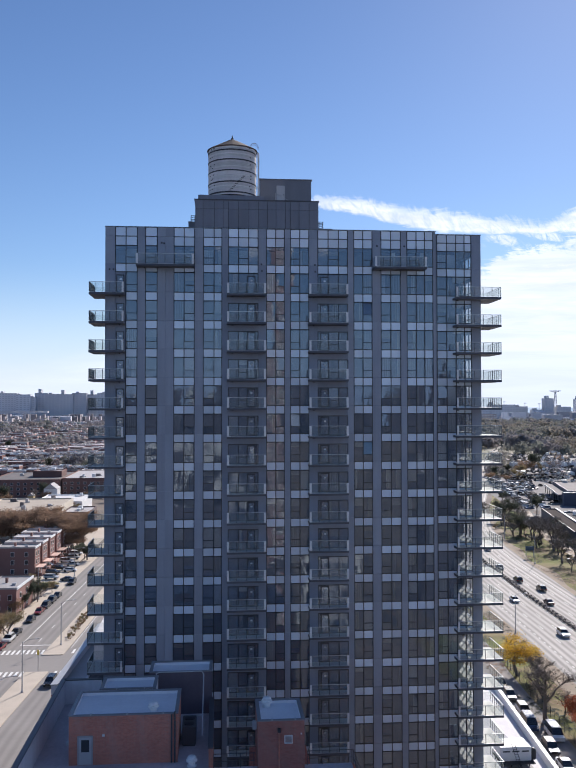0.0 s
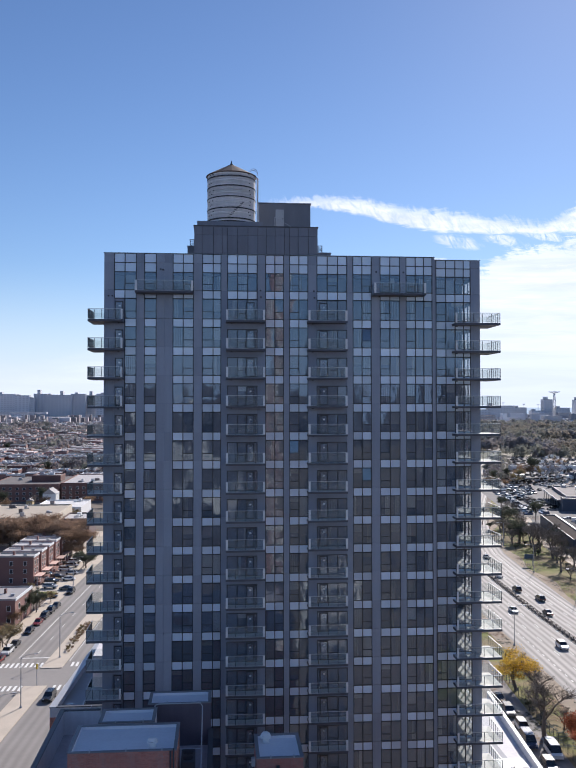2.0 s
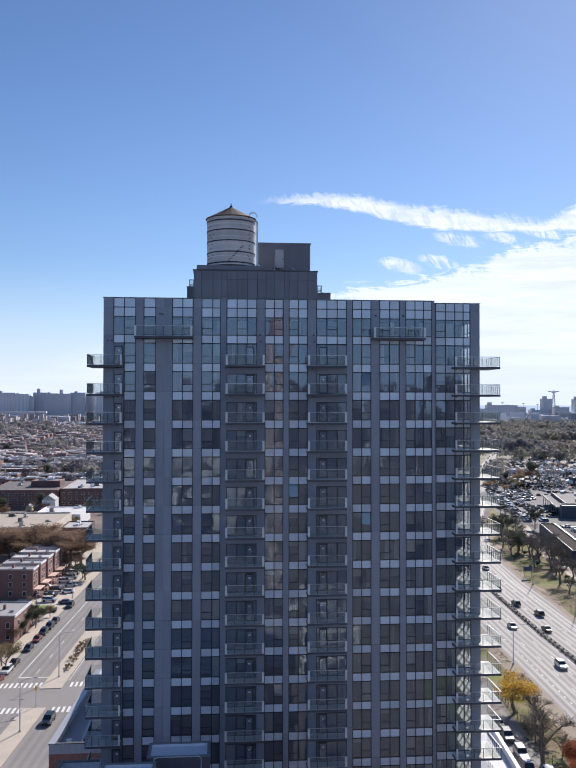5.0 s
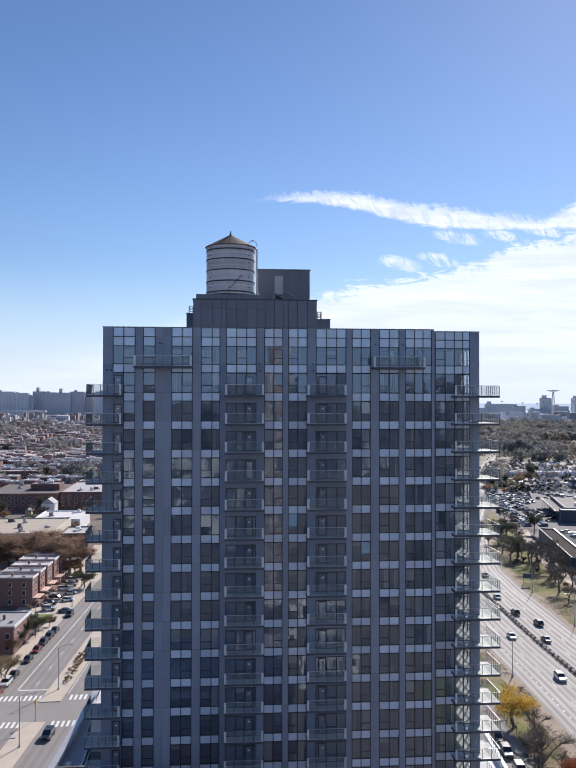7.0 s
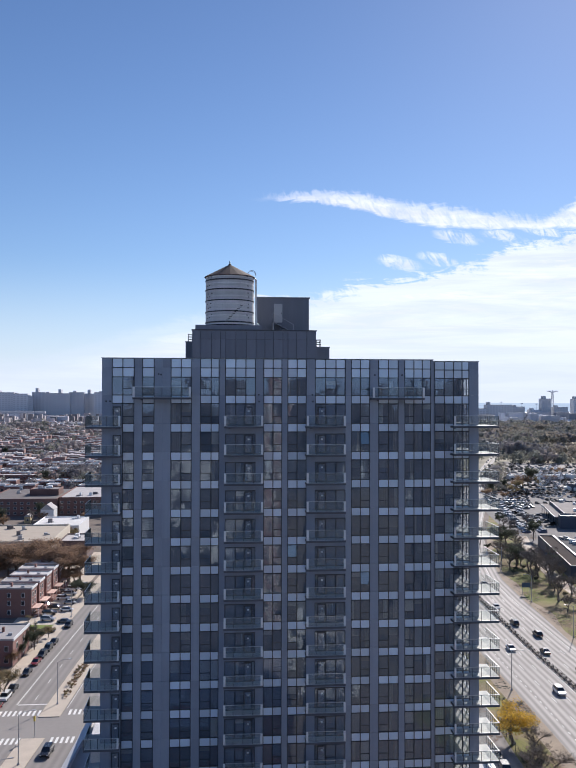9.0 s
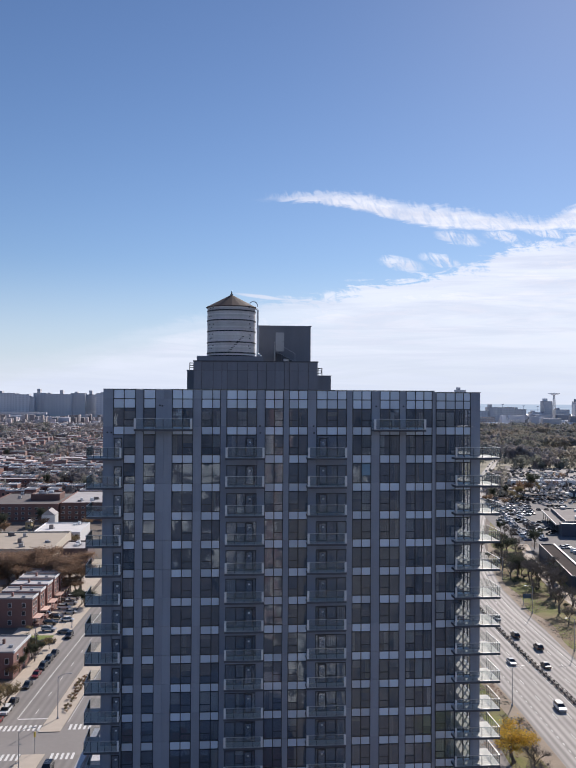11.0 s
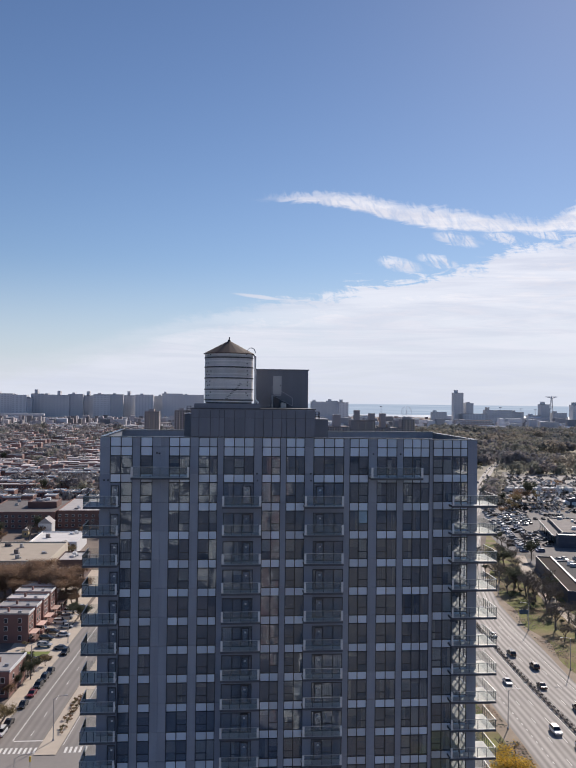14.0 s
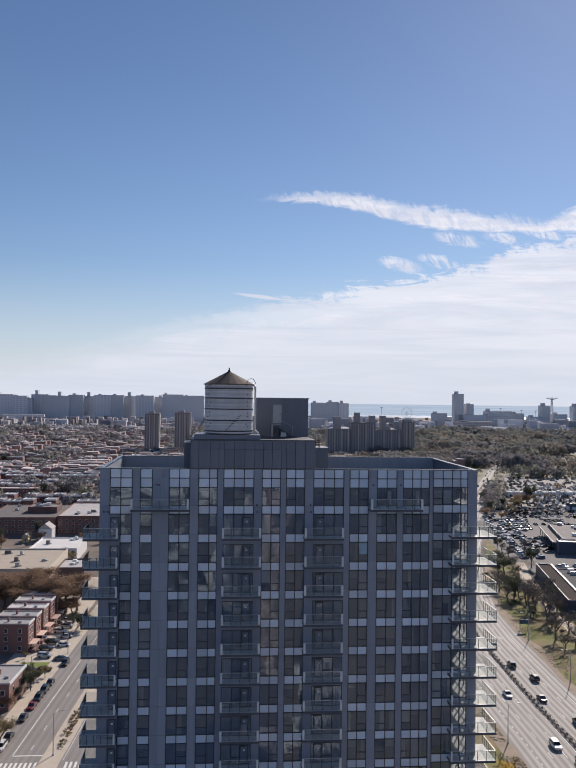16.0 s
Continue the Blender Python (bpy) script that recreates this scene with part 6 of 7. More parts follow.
def build_right_side():
    store = flat_block("supermarket", 5, 74, 2, 62, 6.6, NAVY, ROOF_M, "wide low supermarket with dark blue walls and a grey roof", 8, 21, False)
    store.matrix_basis = pose(192, 461, 0, 0, 0, -14.5)
    part_ob = thing("store_canopy", (0, 0, 0), "pale slanted canopy along the store front", "canopy")
    part("canopy_roof", boxes("canopy_roof", [(-0.3, 4.9, 0, 62, 5.0, 5.3)], ROOF_M), part_ob)
    part("canopy_edge", boxes("canopy_edge", [(-0.5, -0.31, 0, 62, 4.6, 5.5)], COPING), part_ob)
    part_ob.matrix_basis = pose(192, 461, 0, 0, 0, -14.5)
    for i in range(7):
        part("canopy_post", boxes("canopy_post", [(0.1, 0.4, 1 + i * 9.8, 1.3 + i * 9.8, 0, 5.0)], HOOP), part_ob)
    shed = flat_block("long_shed", 0, 7, 0, 76, 5.0, NAVY, BROWNR, "long dark shed with a brown-black roof", 0, 22, False)
    shed.matrix_basis = pose(141.5, 325, 0, 0, 0, -12)
    # dark block that fills the area beyond the shed's pale edge
    yard = flat_block("long_shed", 7.45, 20, 0, 70, 4.2, NAVY, ROOFD, "low dark block with a black top", 2, 25, False)
    yard.matrix_basis = pose(141.5, 325, 0, 0, 0, -12)
    edge = thing("shed_edge", (0, 0, 0), "pale metal roof edge of the dark shed", "roof edge")
    part("edge_strip", boxes("edge_strip", [(7.02, 7.42, 0, 76, 4.3, 5.72)], COPING), edge)
    edge.matrix_basis = pose(141.5, 325, 0, 0, 0, -12)
    shop = flat_block("small_shop", 0, 34, 0, 8, 6.6, NAVY, WHITE, "dark small shop with a white roof", 3, 23, False)
    shop.matrix_basis = pose(191, 452, 0, 0, 0, -14.5)
    for i, (x0, x1, y0, h, wall, top) in enumerate(((262, 322, 731, 3.0, WHITE, WHITE), (277, 312, 633, 5.0, NAVY, WHITE), (330, 372, 690, 4.5, NAVY, ROOF_M), (352, 420, 775, 5.0, CREAM, ROOF_L), (300, 340, 668, 4.0, UNDER, ROOF_L))):
        flat_block("fair_hall", x0, x1, y0, y0 + 9, h, wall, top, "low fairground hall with a pale roof" if top in (WHITE, ROOF_L) else "low dark fairground hall", 3, 30 + i, False)
    for x, y, r, h in ((283, 640, 9, 6), (300, 652, 7, 5), (246, 668, 5, 4), (232, 700, 6, 4.5)):
        tent = thing("fair_tent", (x, y, 0), "white pointed fairground tent", "tent", "fairground tents")
        part("tent_wall", turned("tent_wall", [(r * 0.96, 0.0), (r * 0.96, h * 0.45)], WHITE, 12), tent)
        part("tent_roof", turned("tent_roof", [(r, h * 0.45), (r * 0.5, h * 0.66), (0.1, h)], WHITE, 12), tent)
    # amusement wheel lying low behind the store
    w = thing("amusement_wheel", (262, 640, 0), "pale steel amusement wheel with spokes", "fair wheel")
    rim = [(9 * math.cos(t * math.pi / 16), 0, 10.5 + 9 * math.sin(t * math.pi / 16)) for t in range(33)]
    part("wheel_rim", tube("wheel_rim", [rim], 0.3, COPING), w)
    for t in range(12):
        a = t * math.pi / 6
        part("spoke", tube("spoke", [[(0, 0, 10.5), (9 * math.cos(a), 0, 10.5 + 9 * math.sin(a))]], 0.2, COPING), w)
        part("cabin", boxes("cabin", [(-0.9, 0.9, -0.9, 0.9, -1.6, 0)], WHITE), w, (9 * math.cos(a), 0, 10.5 + 9 * math.sin(a)))
    for s in (-7, 7):
        part("wheel_leg", tube("wheel_leg", [[(s, 1.5, 0), (0, 1.5, 10.5)], [(s, -1.5, 0), (0, -1.5, 10.5)]], 0.22, COPING), w)


def build_skyline():
    """Blocks on the skyline; the haze over them is put into their colours."""
    rng = random.Random(5)
    # brown brick slabs in the middle distance
    for x0, x1, h, roof_houses in ((169, 204, 39.5, ((179, 11, 18.5),)), (205, 243, 49.5, ((212, 7.5, 15.5), (235, 8, 11))), (244, 283, 38.5, ((252, 8, 22), (262, 5, 6))), (284, 305, 51.5, ((288, 12, 4),)),
                                 (-105, -83, 60, ((-99, 8, 4),)), (-61, -37, 62, ((-54, 7, 4),))):
        apartment_slab(x0, x1, 1250 + rng.uniform(0, 12), 20, h, TOWER_BR, "brown brick block of flats with a roof tower", roof_houses, False)
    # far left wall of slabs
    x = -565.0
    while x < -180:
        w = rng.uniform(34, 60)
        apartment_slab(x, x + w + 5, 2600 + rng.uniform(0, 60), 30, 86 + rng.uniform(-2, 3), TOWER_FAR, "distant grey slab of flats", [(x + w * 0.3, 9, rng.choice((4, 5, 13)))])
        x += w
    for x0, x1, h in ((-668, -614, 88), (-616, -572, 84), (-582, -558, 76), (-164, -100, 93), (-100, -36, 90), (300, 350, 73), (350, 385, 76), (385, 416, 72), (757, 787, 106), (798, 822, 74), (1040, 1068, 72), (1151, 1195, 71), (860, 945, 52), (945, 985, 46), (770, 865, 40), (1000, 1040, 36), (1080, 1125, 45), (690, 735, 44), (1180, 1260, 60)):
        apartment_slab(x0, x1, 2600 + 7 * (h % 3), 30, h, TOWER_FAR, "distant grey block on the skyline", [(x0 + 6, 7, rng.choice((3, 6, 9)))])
    apartment_slab(704, 812, 2400, 30, 24, TOWER_BR, "broad dark red brick hall before the shore", [(715, 20, 2)])
    low = []
    for i in range(520):
        x = rng.uniform(230, 1500)
        y = rng.uniform(2000, 2780)
        low.append((x, x + rng.uniform(12, 60), y, y + 20, 0, rng.choice((8, 8, 10, 12, 14, 18, 24, 30)) if y > 2300 else rng.choice((6, 8, 10))))
    for i in range(160):
        x = rng.uniform(-900, 230)
        y = rng.uniform(2250, 2580)
        low.append((x, x + rng.uniform(12, 50), y, y + 20, 0, rng.choice((8, 10, 12, 16, 22))))
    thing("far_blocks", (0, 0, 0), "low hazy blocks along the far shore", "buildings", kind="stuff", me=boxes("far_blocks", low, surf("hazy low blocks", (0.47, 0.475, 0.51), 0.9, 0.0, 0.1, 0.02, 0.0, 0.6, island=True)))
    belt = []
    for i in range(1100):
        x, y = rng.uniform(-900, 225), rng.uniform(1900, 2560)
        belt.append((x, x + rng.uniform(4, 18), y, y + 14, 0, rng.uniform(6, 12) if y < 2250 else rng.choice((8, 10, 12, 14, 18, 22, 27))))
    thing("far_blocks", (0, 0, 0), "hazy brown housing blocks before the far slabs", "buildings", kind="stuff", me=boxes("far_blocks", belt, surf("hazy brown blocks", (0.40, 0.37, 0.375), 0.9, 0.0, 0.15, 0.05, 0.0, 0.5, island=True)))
    v = thing("viaduct", (0, 0, 0), "long pale viaduct far behind the town", "viaduct")
    part("viaduct_deck", boxes("viaduct_deck", [(-640, -420, 2100, 2112, 33.5, 38.5)], TOWER_FAR), v)
    part("viaduct_deck", boxes("viaduct_deck", [(-400, -60, 2060, 2072, 8, 12)], WHITE), v)
    for i in range(12):
        if i % 3 == 0:
            part("viaduct_pier", boxes("viaduct_pier", [(0, 1.1, 2, 4, 0, 34.5)], TOWER_FAR), v, (-630 + i * 18.5, 2103, 0))
        part("viaduct_pier", boxes("viaduct_pier", [(0, 3, 0, 6, 0, 8)], CREAM), v, (-395 + i * 28, 2063, 0))
    # lattice tower with a flared top
    t = thing("lattice_tower", (1090, 2640, 0), "tall slender lattice tower with a flared top", "tower")
    part("mast", tube("mast", [[(s * 6, q * 6, 0), (s * 1.5, q * 1.5, 94)] for s in (-1, 1) for q in (-1, 1)], 0.9, TOWER_FAR), t)
    part("flare_arm", tube("flare", [[(0, 0, 91), (18 * math.cos(a), 18 * math.sin(a), 97)] for a in np.linspace(0, 2 * math.pi, 13)[:-1]], 0.5, TOWER_FAR), t)
    part("ring", tube("ring", [[(18 * math.cos(a), 18 * math.sin(a), 97) for a in np.linspace(0, 2 * math.pi, 25)]], 1.0, TOWER_FAR), t)
    part("spike", tube("spike", [[(0, 0, 90), (0, 0, 101)]], 0.8, TOWER_FAR), t)
    # far fair wheel by the shore
    f = thing("shore_wheel", (624, 2700, 0), "pale distant fair wheel by the shore", "fair wheel")
    part("wheel_rim", tube("wheel_rim", [[(17 * math.cos(a), 0, 43 + 17 * math.sin(a)) for a in np.linspace(0, 2 * math.pi, 33)]], 0.45, TOWER_FAR), f)
    for a in np.linspace(0, math.pi, 9)[:-1]:
        part("spoke", tube("spoke", [[(-17 * math.cos(a), 0, 43 - 17 * math.sin(a)), (17 * math.cos(a), 0, 43 + 17 * math.sin(a))]], 0.2, TOWER_FAR), f)
    part("wheel_leg", tube("wheel_leg", [[(-8, 0, 0), (0, 0, 43)], [(8, 0, 0), (0, 0, 43)]], 0.4, TOWER_FAR), f)
    for x, y, h in ((500, 2500, 62), (905, 2600, 62), (973, 2600, 58), (1020, 2600, 56)):
        m = thing("light_mast", (x, y, 0), "thin distant light mast", "mast", "light masts")
        part("pole", tube("pole", [[(0, 0, 0), (0, 0, h)]], (0.9, 0.5), TOWER_FAR), m)
        part("lamp_head", boxes("lamp_head", [(-4, 4, -0.4, 0.4, h - 2, h)], TOWER_FAR), m)


def build_behind():
    """What the windows mirror: the lift tower behind the eye and the low town beyond it."""
    rng = random.Random(9)
    t = thing("brick_tower", (0, 0, 0), "tall faded red brick tower with pale window trims", "building")
    part("wall", boxes("wall", [(10.2, 15.0, -14, -3.0, 0, 99)], BRICKT), t)
    part("wing", boxes("wing", [(-22, 9.5, -30, -12, 0, 30)], TANB), t)
    part("wing", boxes("wing", [(16.0, 46, -30, -12, 0, 49)], surf("dull tan brick", (0.13, 0.115, 0.10), 0.9, 0.0, 0.5, 0.25, 0.1, 0.0, (0.17, 0.15, 0.13))), t)
    part("wing", boxes("wing", [(9.6, 15.9, -14, -1.6, 0, 21)], TANB), t)
    # pale stone round the windows and down the corner
    for z in range(22, 96, 3):
        part("window_trim", boxes("window_trim", [(11.5, 14.0, 0, 0.14, -0.35, -0.05), (11.5, 14.0, 0, 0.1, 1.65, 1.9), (11.5, 11.75, 0, 0.08, -0.05, 1.65), (13.65, 14.0, 0, 0.08, -0.05, 1.65)], TRIM_FAR), t, (0, -2.99, z))
    part("corner_stone", boxes("corner_stone", [(14.55, 15.1, -3.1, -2.9, z, z + 1.9) for z in range(21, 97, 3)], TRIM_FAR), t, kind="stuff")
    part("window_column", boxes("window_column", [(11.8, 13.6, -3.05, -2.98, z, z + 1.6) for z in range(3, 96, 3)], WIN_FAR), t, kind="stuff")
    for i in range(10):
        part("window_column", boxes("window_column", [(0, 2.2, -0.06, 0.02, z, z + 1.7) for z in range(4, 28, 6)], WIN_FAR), t, (-21 + i * 6.5 + (4 if i > 4 else 0), -12, 0), kind="stuff")
    # sunlit pale front on the near wing, in bays between dark windows
    front = part("pale_front", boxes("pale_front", [(20, 31, -11.95, -11.6, 1, 21)], TRIM_FAR), t)
    for i in range(4):
        part("window_column", boxes("window_column", [(0, 1.5, 0, 0.06, z, z + 1.7) for z in range(2, 20, 3)], WIN_FAR), front, (20.7 + i * 2.7, -11.6, 0), kind="stuff")
    blocks, roofs, pale_x = [], [], []
    for i in range(700):
        y = -60 - 1500 * rng.random() ** 1.6
        x = rng.uniform(-0.9, 0.9) * (abs(y) + 120)
        w, d, h = rng.uniform(8, 26), rng.uniform(8, 16), rng.choice((7, 8, 9, 10, 12, 18, 24))
        blocks.append((x, x + w, y, y + d, 0, h))
        roofs.append((x + 0.3, x + w - 0.3, y + 0.3, y + d - 0.3, h, h + 0.3))
    for i in range(60):
        y = -130 - 520 * rng.random()
        x = rng.uniform(-0.16, 0.0) * (abs(y) + 100)
        pale_x.append((x, x + rng.uniform(5, 11), y, y + 8, 0, rng.uniform(8, 24)))
    for i in range(64):
        x, y = -560 + 17.5 * i + rng.uniform(-12, 12), -760 - 260 * rng.random()
        blocks.append((x, x + rng.uniform(18, 44), y, y + 16, 0, rng.choice((50, 66, 78, 84, 90, 96))))
    rear = thing("rear_town", (0, 0, 0), "sunlit brick houses behind the lift", "houses", kind="stuff", me=boxes("rear_town", blocks, TANB))
    pale = [(b[0] + 4, b[0] + 9, b[2] + 1, b[3] + 0.6, 0, b[5] + 1.5) for b in blocks[::5]] + pale_x
    part("pale_house", boxes("pale_house", pale, surf("rear pale walls", (0.60, 0.59, 0.57), 0.9, 0.0, 0.3, 0.2, 0.0, spec=0.1)), rear, kind="stuff")
    part("rear_roofs", boxes("rear_roofs", roofs, ROOFD), rear, kind="stuff")


build_left_town()
build_right_side()
build_skyline()
build_behind()

# ---- trees, lamps, rails ----
# bark tone is lowered to hold the shade on the trunks
BARK = surf("grey bark", (0.165, 0.14, 0.12), 0.95, 0.0, 0.3, 2.0, 0.2)
LEAF = {
    "yellow": surf("yellow leaves", (0.60, 0.40, 0.05), 0.8, 0.0, 0.3, 0.6, 0.0, 0.35, island=True),
    "brown": surf("brown leaves", (0.27, 0.18, 0.11), 0.85, 0.0, 0.3, 0.6, 0.0, 0.4, island=True),
    "umber": surf("umber leaves", (0.31, 0.215, 0.15), 0.85, 0.0, 0.3, 0.6, 0.0, 0.4, island=True),
    "green": surf("dark green leaves", (0.075, 0.085, 0.06), 0.85, 0.0, 0.3, 0.6, 0.0, 0.4, island=True),
    "olive": surf("olive leaves", (0.235, 0.19, 0.105), 0.85, 0.0, 0.3, 0.6, 0.0, 0.4, island=True),
    "red": surf("russet leaves", (0.32, 0.10, 0.05), 0.85, 0.0, 0.3, 0.6, 0.0, 0.4, island=True),
}
# far leaves are greyed and blued: distance haze painted into the leaf colour
LEAF["far olive"] = surf("hazed olive treetops", (0.25, 0.255, 0.22), 0.9, 0.0, 0.2, 0.02, 0.0, 0.14, island=True, spec=0.1, other=(0.285, 0.255, 0.22))
LEAF["far brown"] = surf("hazed brown treetops", (0.275, 0.25, 0.25), 0.9, 0.0, 0.2, 0.02, 0.0, 0.14, island=True, spec=0.1, other=(0.235, 0.235, 0.25))
LEAF["far green"] = surf("hazed green treetops", (0.185, 0.205, 0.21), 0.9, 0.0, 0.2, 0.02, 0.0, 0.14, island=True, spec=0.1, other=(0.25, 0.25, 0.225))
for leafy in LEAF.values():
    # light passes through leaves
    nodes, links = leafy.node_tree.nodes, leafy.node_tree.links
    body, thin, both = nodes["Principled BSDF"], nodes.new("ShaderNodeBsdfTranslucent"), nodes.new("ShaderNodeMixShader")
    links.new(body.inputs["Base Color"].links[0].from_socket, thin.inputs["Color"])
    both.inputs[0].default_value = 0.45
    links.new(body.outputs[0], both.inputs[1])
    links.new(thin.outputs[0], both.inputs[2])
    links.new(both.outputs[0], nodes["Material Output"].inputs["Surface"])
TREE_KIT = {}


def limbs(rng, height, spread, levels=4, trunk=0.28):
    """Branch lines of a leafless tree: (points, radius) from trunk to twig, and the twig ends."""
    out, ends = [], []

    def grow(p, d, length, radius, level):
        pts = [p]
        for _ in range(3):
            d = (d + Vector((rng.uniform(-1, 1), rng.uniform(-1, 1), rng.uniform(-0.3, 0.6))) * 0.16).normalized()
            p = p + d * length / 3
            pts.append(p)
        out.append((pts, radius, radius * 0.6))
        if level == 0:
            ends.append(p)
            return
        for _ in range(3 if level > 1 else 4):
            a = rng.uniform(0, 2 * math.pi)
            side = Vector((math.cos(a), math.sin(a), rng.uniform(-0.1, 0.5)))
            grow(pts[rng.choice((1, 2, 3))] if level < levels else pts[rng.choice((2, 3))], (d * 0.75 + side * spread).normalized(), length * rng.uniform(0.6, 0.8), radius * 0.55, level - 1)
            ends.append(p)
    grow(Vector((0, 0, 0)), Vector((0, 0, 1)), height * 0.36, trunk, levels)
    return out, ends


def leaf_mesh(name, centres, rng, count, size, spread, material, grow=0.0):
    verts, faces = [], []
    base, wide = size, spread
    for c in centres:
        k = max(1.0, c.y * grow)
        size, spread = base * k, wide * k
        for _ in range(count):
            p = c + Vector((rng.gauss(0, spread), rng.gauss(0, spread), rng.gauss(0, spread * 0.8)))
            q = Euler((rng.uniform(0, 6.3), rng.uniform(0, 6.3), rng.uniform(0, 6.3))).to_matrix()
            s = size * rng.uniform(0.6, 1.3)
            k = len(verts)
            verts += [tuple(p + q @ Vector(v)) for v in ((-s, 0, 0), (0, -s * 0.6, s * 0.1), (s, 0, 0), (0, s * 0.6, s * 0.1))]
            faces.append((k, k + 1, k + 2, k + 3))
    me = bpy.data.meshes.new(name)
    me.from_pydata(verts, [], faces)
    me.materials.append(material)
    return me


def crown_mesh(name, centres, rng, material):
    """Lumpy treetops for woods: many leaf clusters laid over uneven domes, shaded as rounded masses."""
    verts, faces, ups = [], [], []
    for c in centres:
        far = max(1.0, c.y / 1100)
        for _ in range(2):
            r = rng.uniform(2.6, 6.4) * far * (1.0 + 0.75 * noise.noise(Vector((c.x / 95, c.y / 150, 5.5))))
            mid = c + Vector((rng.gauss(0, 2.0), rng.gauss(0, 2.0), rng.uniform(-1.5, 1.5))) * far
            for _ in range(36):
                a, up = rng.uniform(0, 2 * math.pi), rng.uniform(-0.4, 1.0)
                flat = math.sqrt(max(0.0, 1 - up * up))
                d = Vector((flat * math.cos(a), flat * math.sin(a), up))
                p = mid + d * r * rng.uniform(0.72, 1.12)
                q = (d + Vector((rng.gauss(0, 0.3), rng.gauss(0, 0.3), rng.gauss(0, 0.3)))).to_track_quat("Z", "Y").to_matrix()
                s = r * rng.uniform(0.12, 0.30)
                k = len(verts)
                verts += [tuple(p + q @ Vector(v)) for v in ((-s, -s * 0.5, 0), (s * 0.2, -s, 0), (s, s * 0.4, 0), (-s * 0.3, s, 0))]
                faces.append((k, k + 1, k + 2, k + 3))
                n = (d + Vector((rng.gauss(0, 0.12), rng.gauss(0, 0.12), 0.25))).normalized()
                ups += [tuple(n)] * 4
    me = bpy.data.meshes.new(name)
    me.from_pydata(verts, [], faces)
    me.polygons.foreach_set("use_smooth", [True] * len(faces))
    me.normals_split_custom_set(ups)
    me.materials.append(material)
    return me


def tree(kind, x, y, height, turn=0.0, group="trees", wide=1.0):
    words = {"bare": "bare grey-brown deciduous tree with fine twigs", "yellow": "tree with a bright yellow autumn crown", "brown": "tree with a thin brown autumn crown", "green": "dark evergreen tree with dense needles", "umber": "broad tree with a dense brown crown", "olive": "tree with an olive autumn crown", "red": "russet autumn bush beside the fence"}
    m = pose(x, y, 0.0, 0, 0, turn) @ Matrix.Diagonal((height / 10 * wide, height / 10 * wide, height / 10, 1))
    light = height < 4.0 or y > 470
    if (kind, light) not in TREE_KIT:
        rng = random.Random(sum(map(ord, kind)))
        ob = thing("tree", (0, 0, 0), words[kind], "tree", group)
        lines, ends = limbs(rng, 10.0, 0.85 if kind != "green" else 0.6, 3 if light else 4)
        # bring the crown over the foot
        mid = sum(ends, Vector()) / len(ends)
        for p in {id(q): q for pts, _, _ in lines for q in pts}.values():
            p.x, p.y = p.x - mid.x * min(1.0, p.z / mid.z), p.y - mid.y * min(1.0, p.z / mid.z)
        verts_me = []
        for pts, r0, r1 in lines:
            verts_me.append((pts, r0, r1))
        big = [(p, a, b) for p, a, b in verts_me if a > 0.05]
        fine = [(p, a, b) for p, a, b in verts_me if a <= 0.05]
        trunk = tube_taper("trunk", big, BARK, 6)
        part("trunk", trunk, ob)
        if kind == "bare":
            twigs = []
            for e in ends:
                for _ in range(3):
                    d = Vector((rng.uniform(-1, 1), rng.uniform(-1, 1), rng.uniform(-0.2, 1))).normalized()
                    twigs.append(([e, e + d * 0.5, e + d * 0.9 + Vector((0, 0, 0.1))], 0.018, 0.008))
            part("twig_mass", tube_taper("twig_mass", fine + twigs, BARK, 3), ob, kind="stuff")
        else:
            part("twig_mass", tube_taper("twig_mass", fine, BARK, 3), ob, kind="stuff")
            many = {"yellow": 20, "umber": 50, "brown": 14, "green": 26, "olive": 20, "red": 26}[kind]
            part("crown", leaf_mesh("crown", ends, rng, many, 0.20 if light else 0.098 if kind == "umber" else 0.125, 0.55 if light else 0.42, LEAF[kind]), ob)
        ob.matrix_basis = m
        TREE_KIT[kind, light] = ob
        return ob
    ob = copy_thing(TREE_KIT[kind, light], Matrix())
    ob.matrix_basis = m
    return ob


def tube_taper(name, lines, material, sides):
    verts, faces = [], []
    for pts, r0, r1 in lines:
        k0, n = len(verts), len(pts)
        for i, p in enumerate(pts):
            d = (pts[min(i + 1, n - 1)] - pts[max(i - 1, 0)]).normalized()
            q = d.to_track_quat("Z", "Y").to_matrix()
            r = r0 + (r1 - r0) * i / (n - 1)
            verts += [tuple(p + q @ Vector((r * math.cos(2 * math.pi * s / sides), r * math.sin(2 * math.pi * s / sides), 0))) for s in range(sides)]
        for i in range(n - 1):
            for s in range(sides):
                a, b = k0 + i * sides + s, k0 + i * sides + (s + 1) % sides
                faces.append((a, b, b + sides, a + sides))
    me = bpy.data.meshes.new(name)
    me.from_pydata(verts, [], faces)
    me.materials.append(material)
    return me


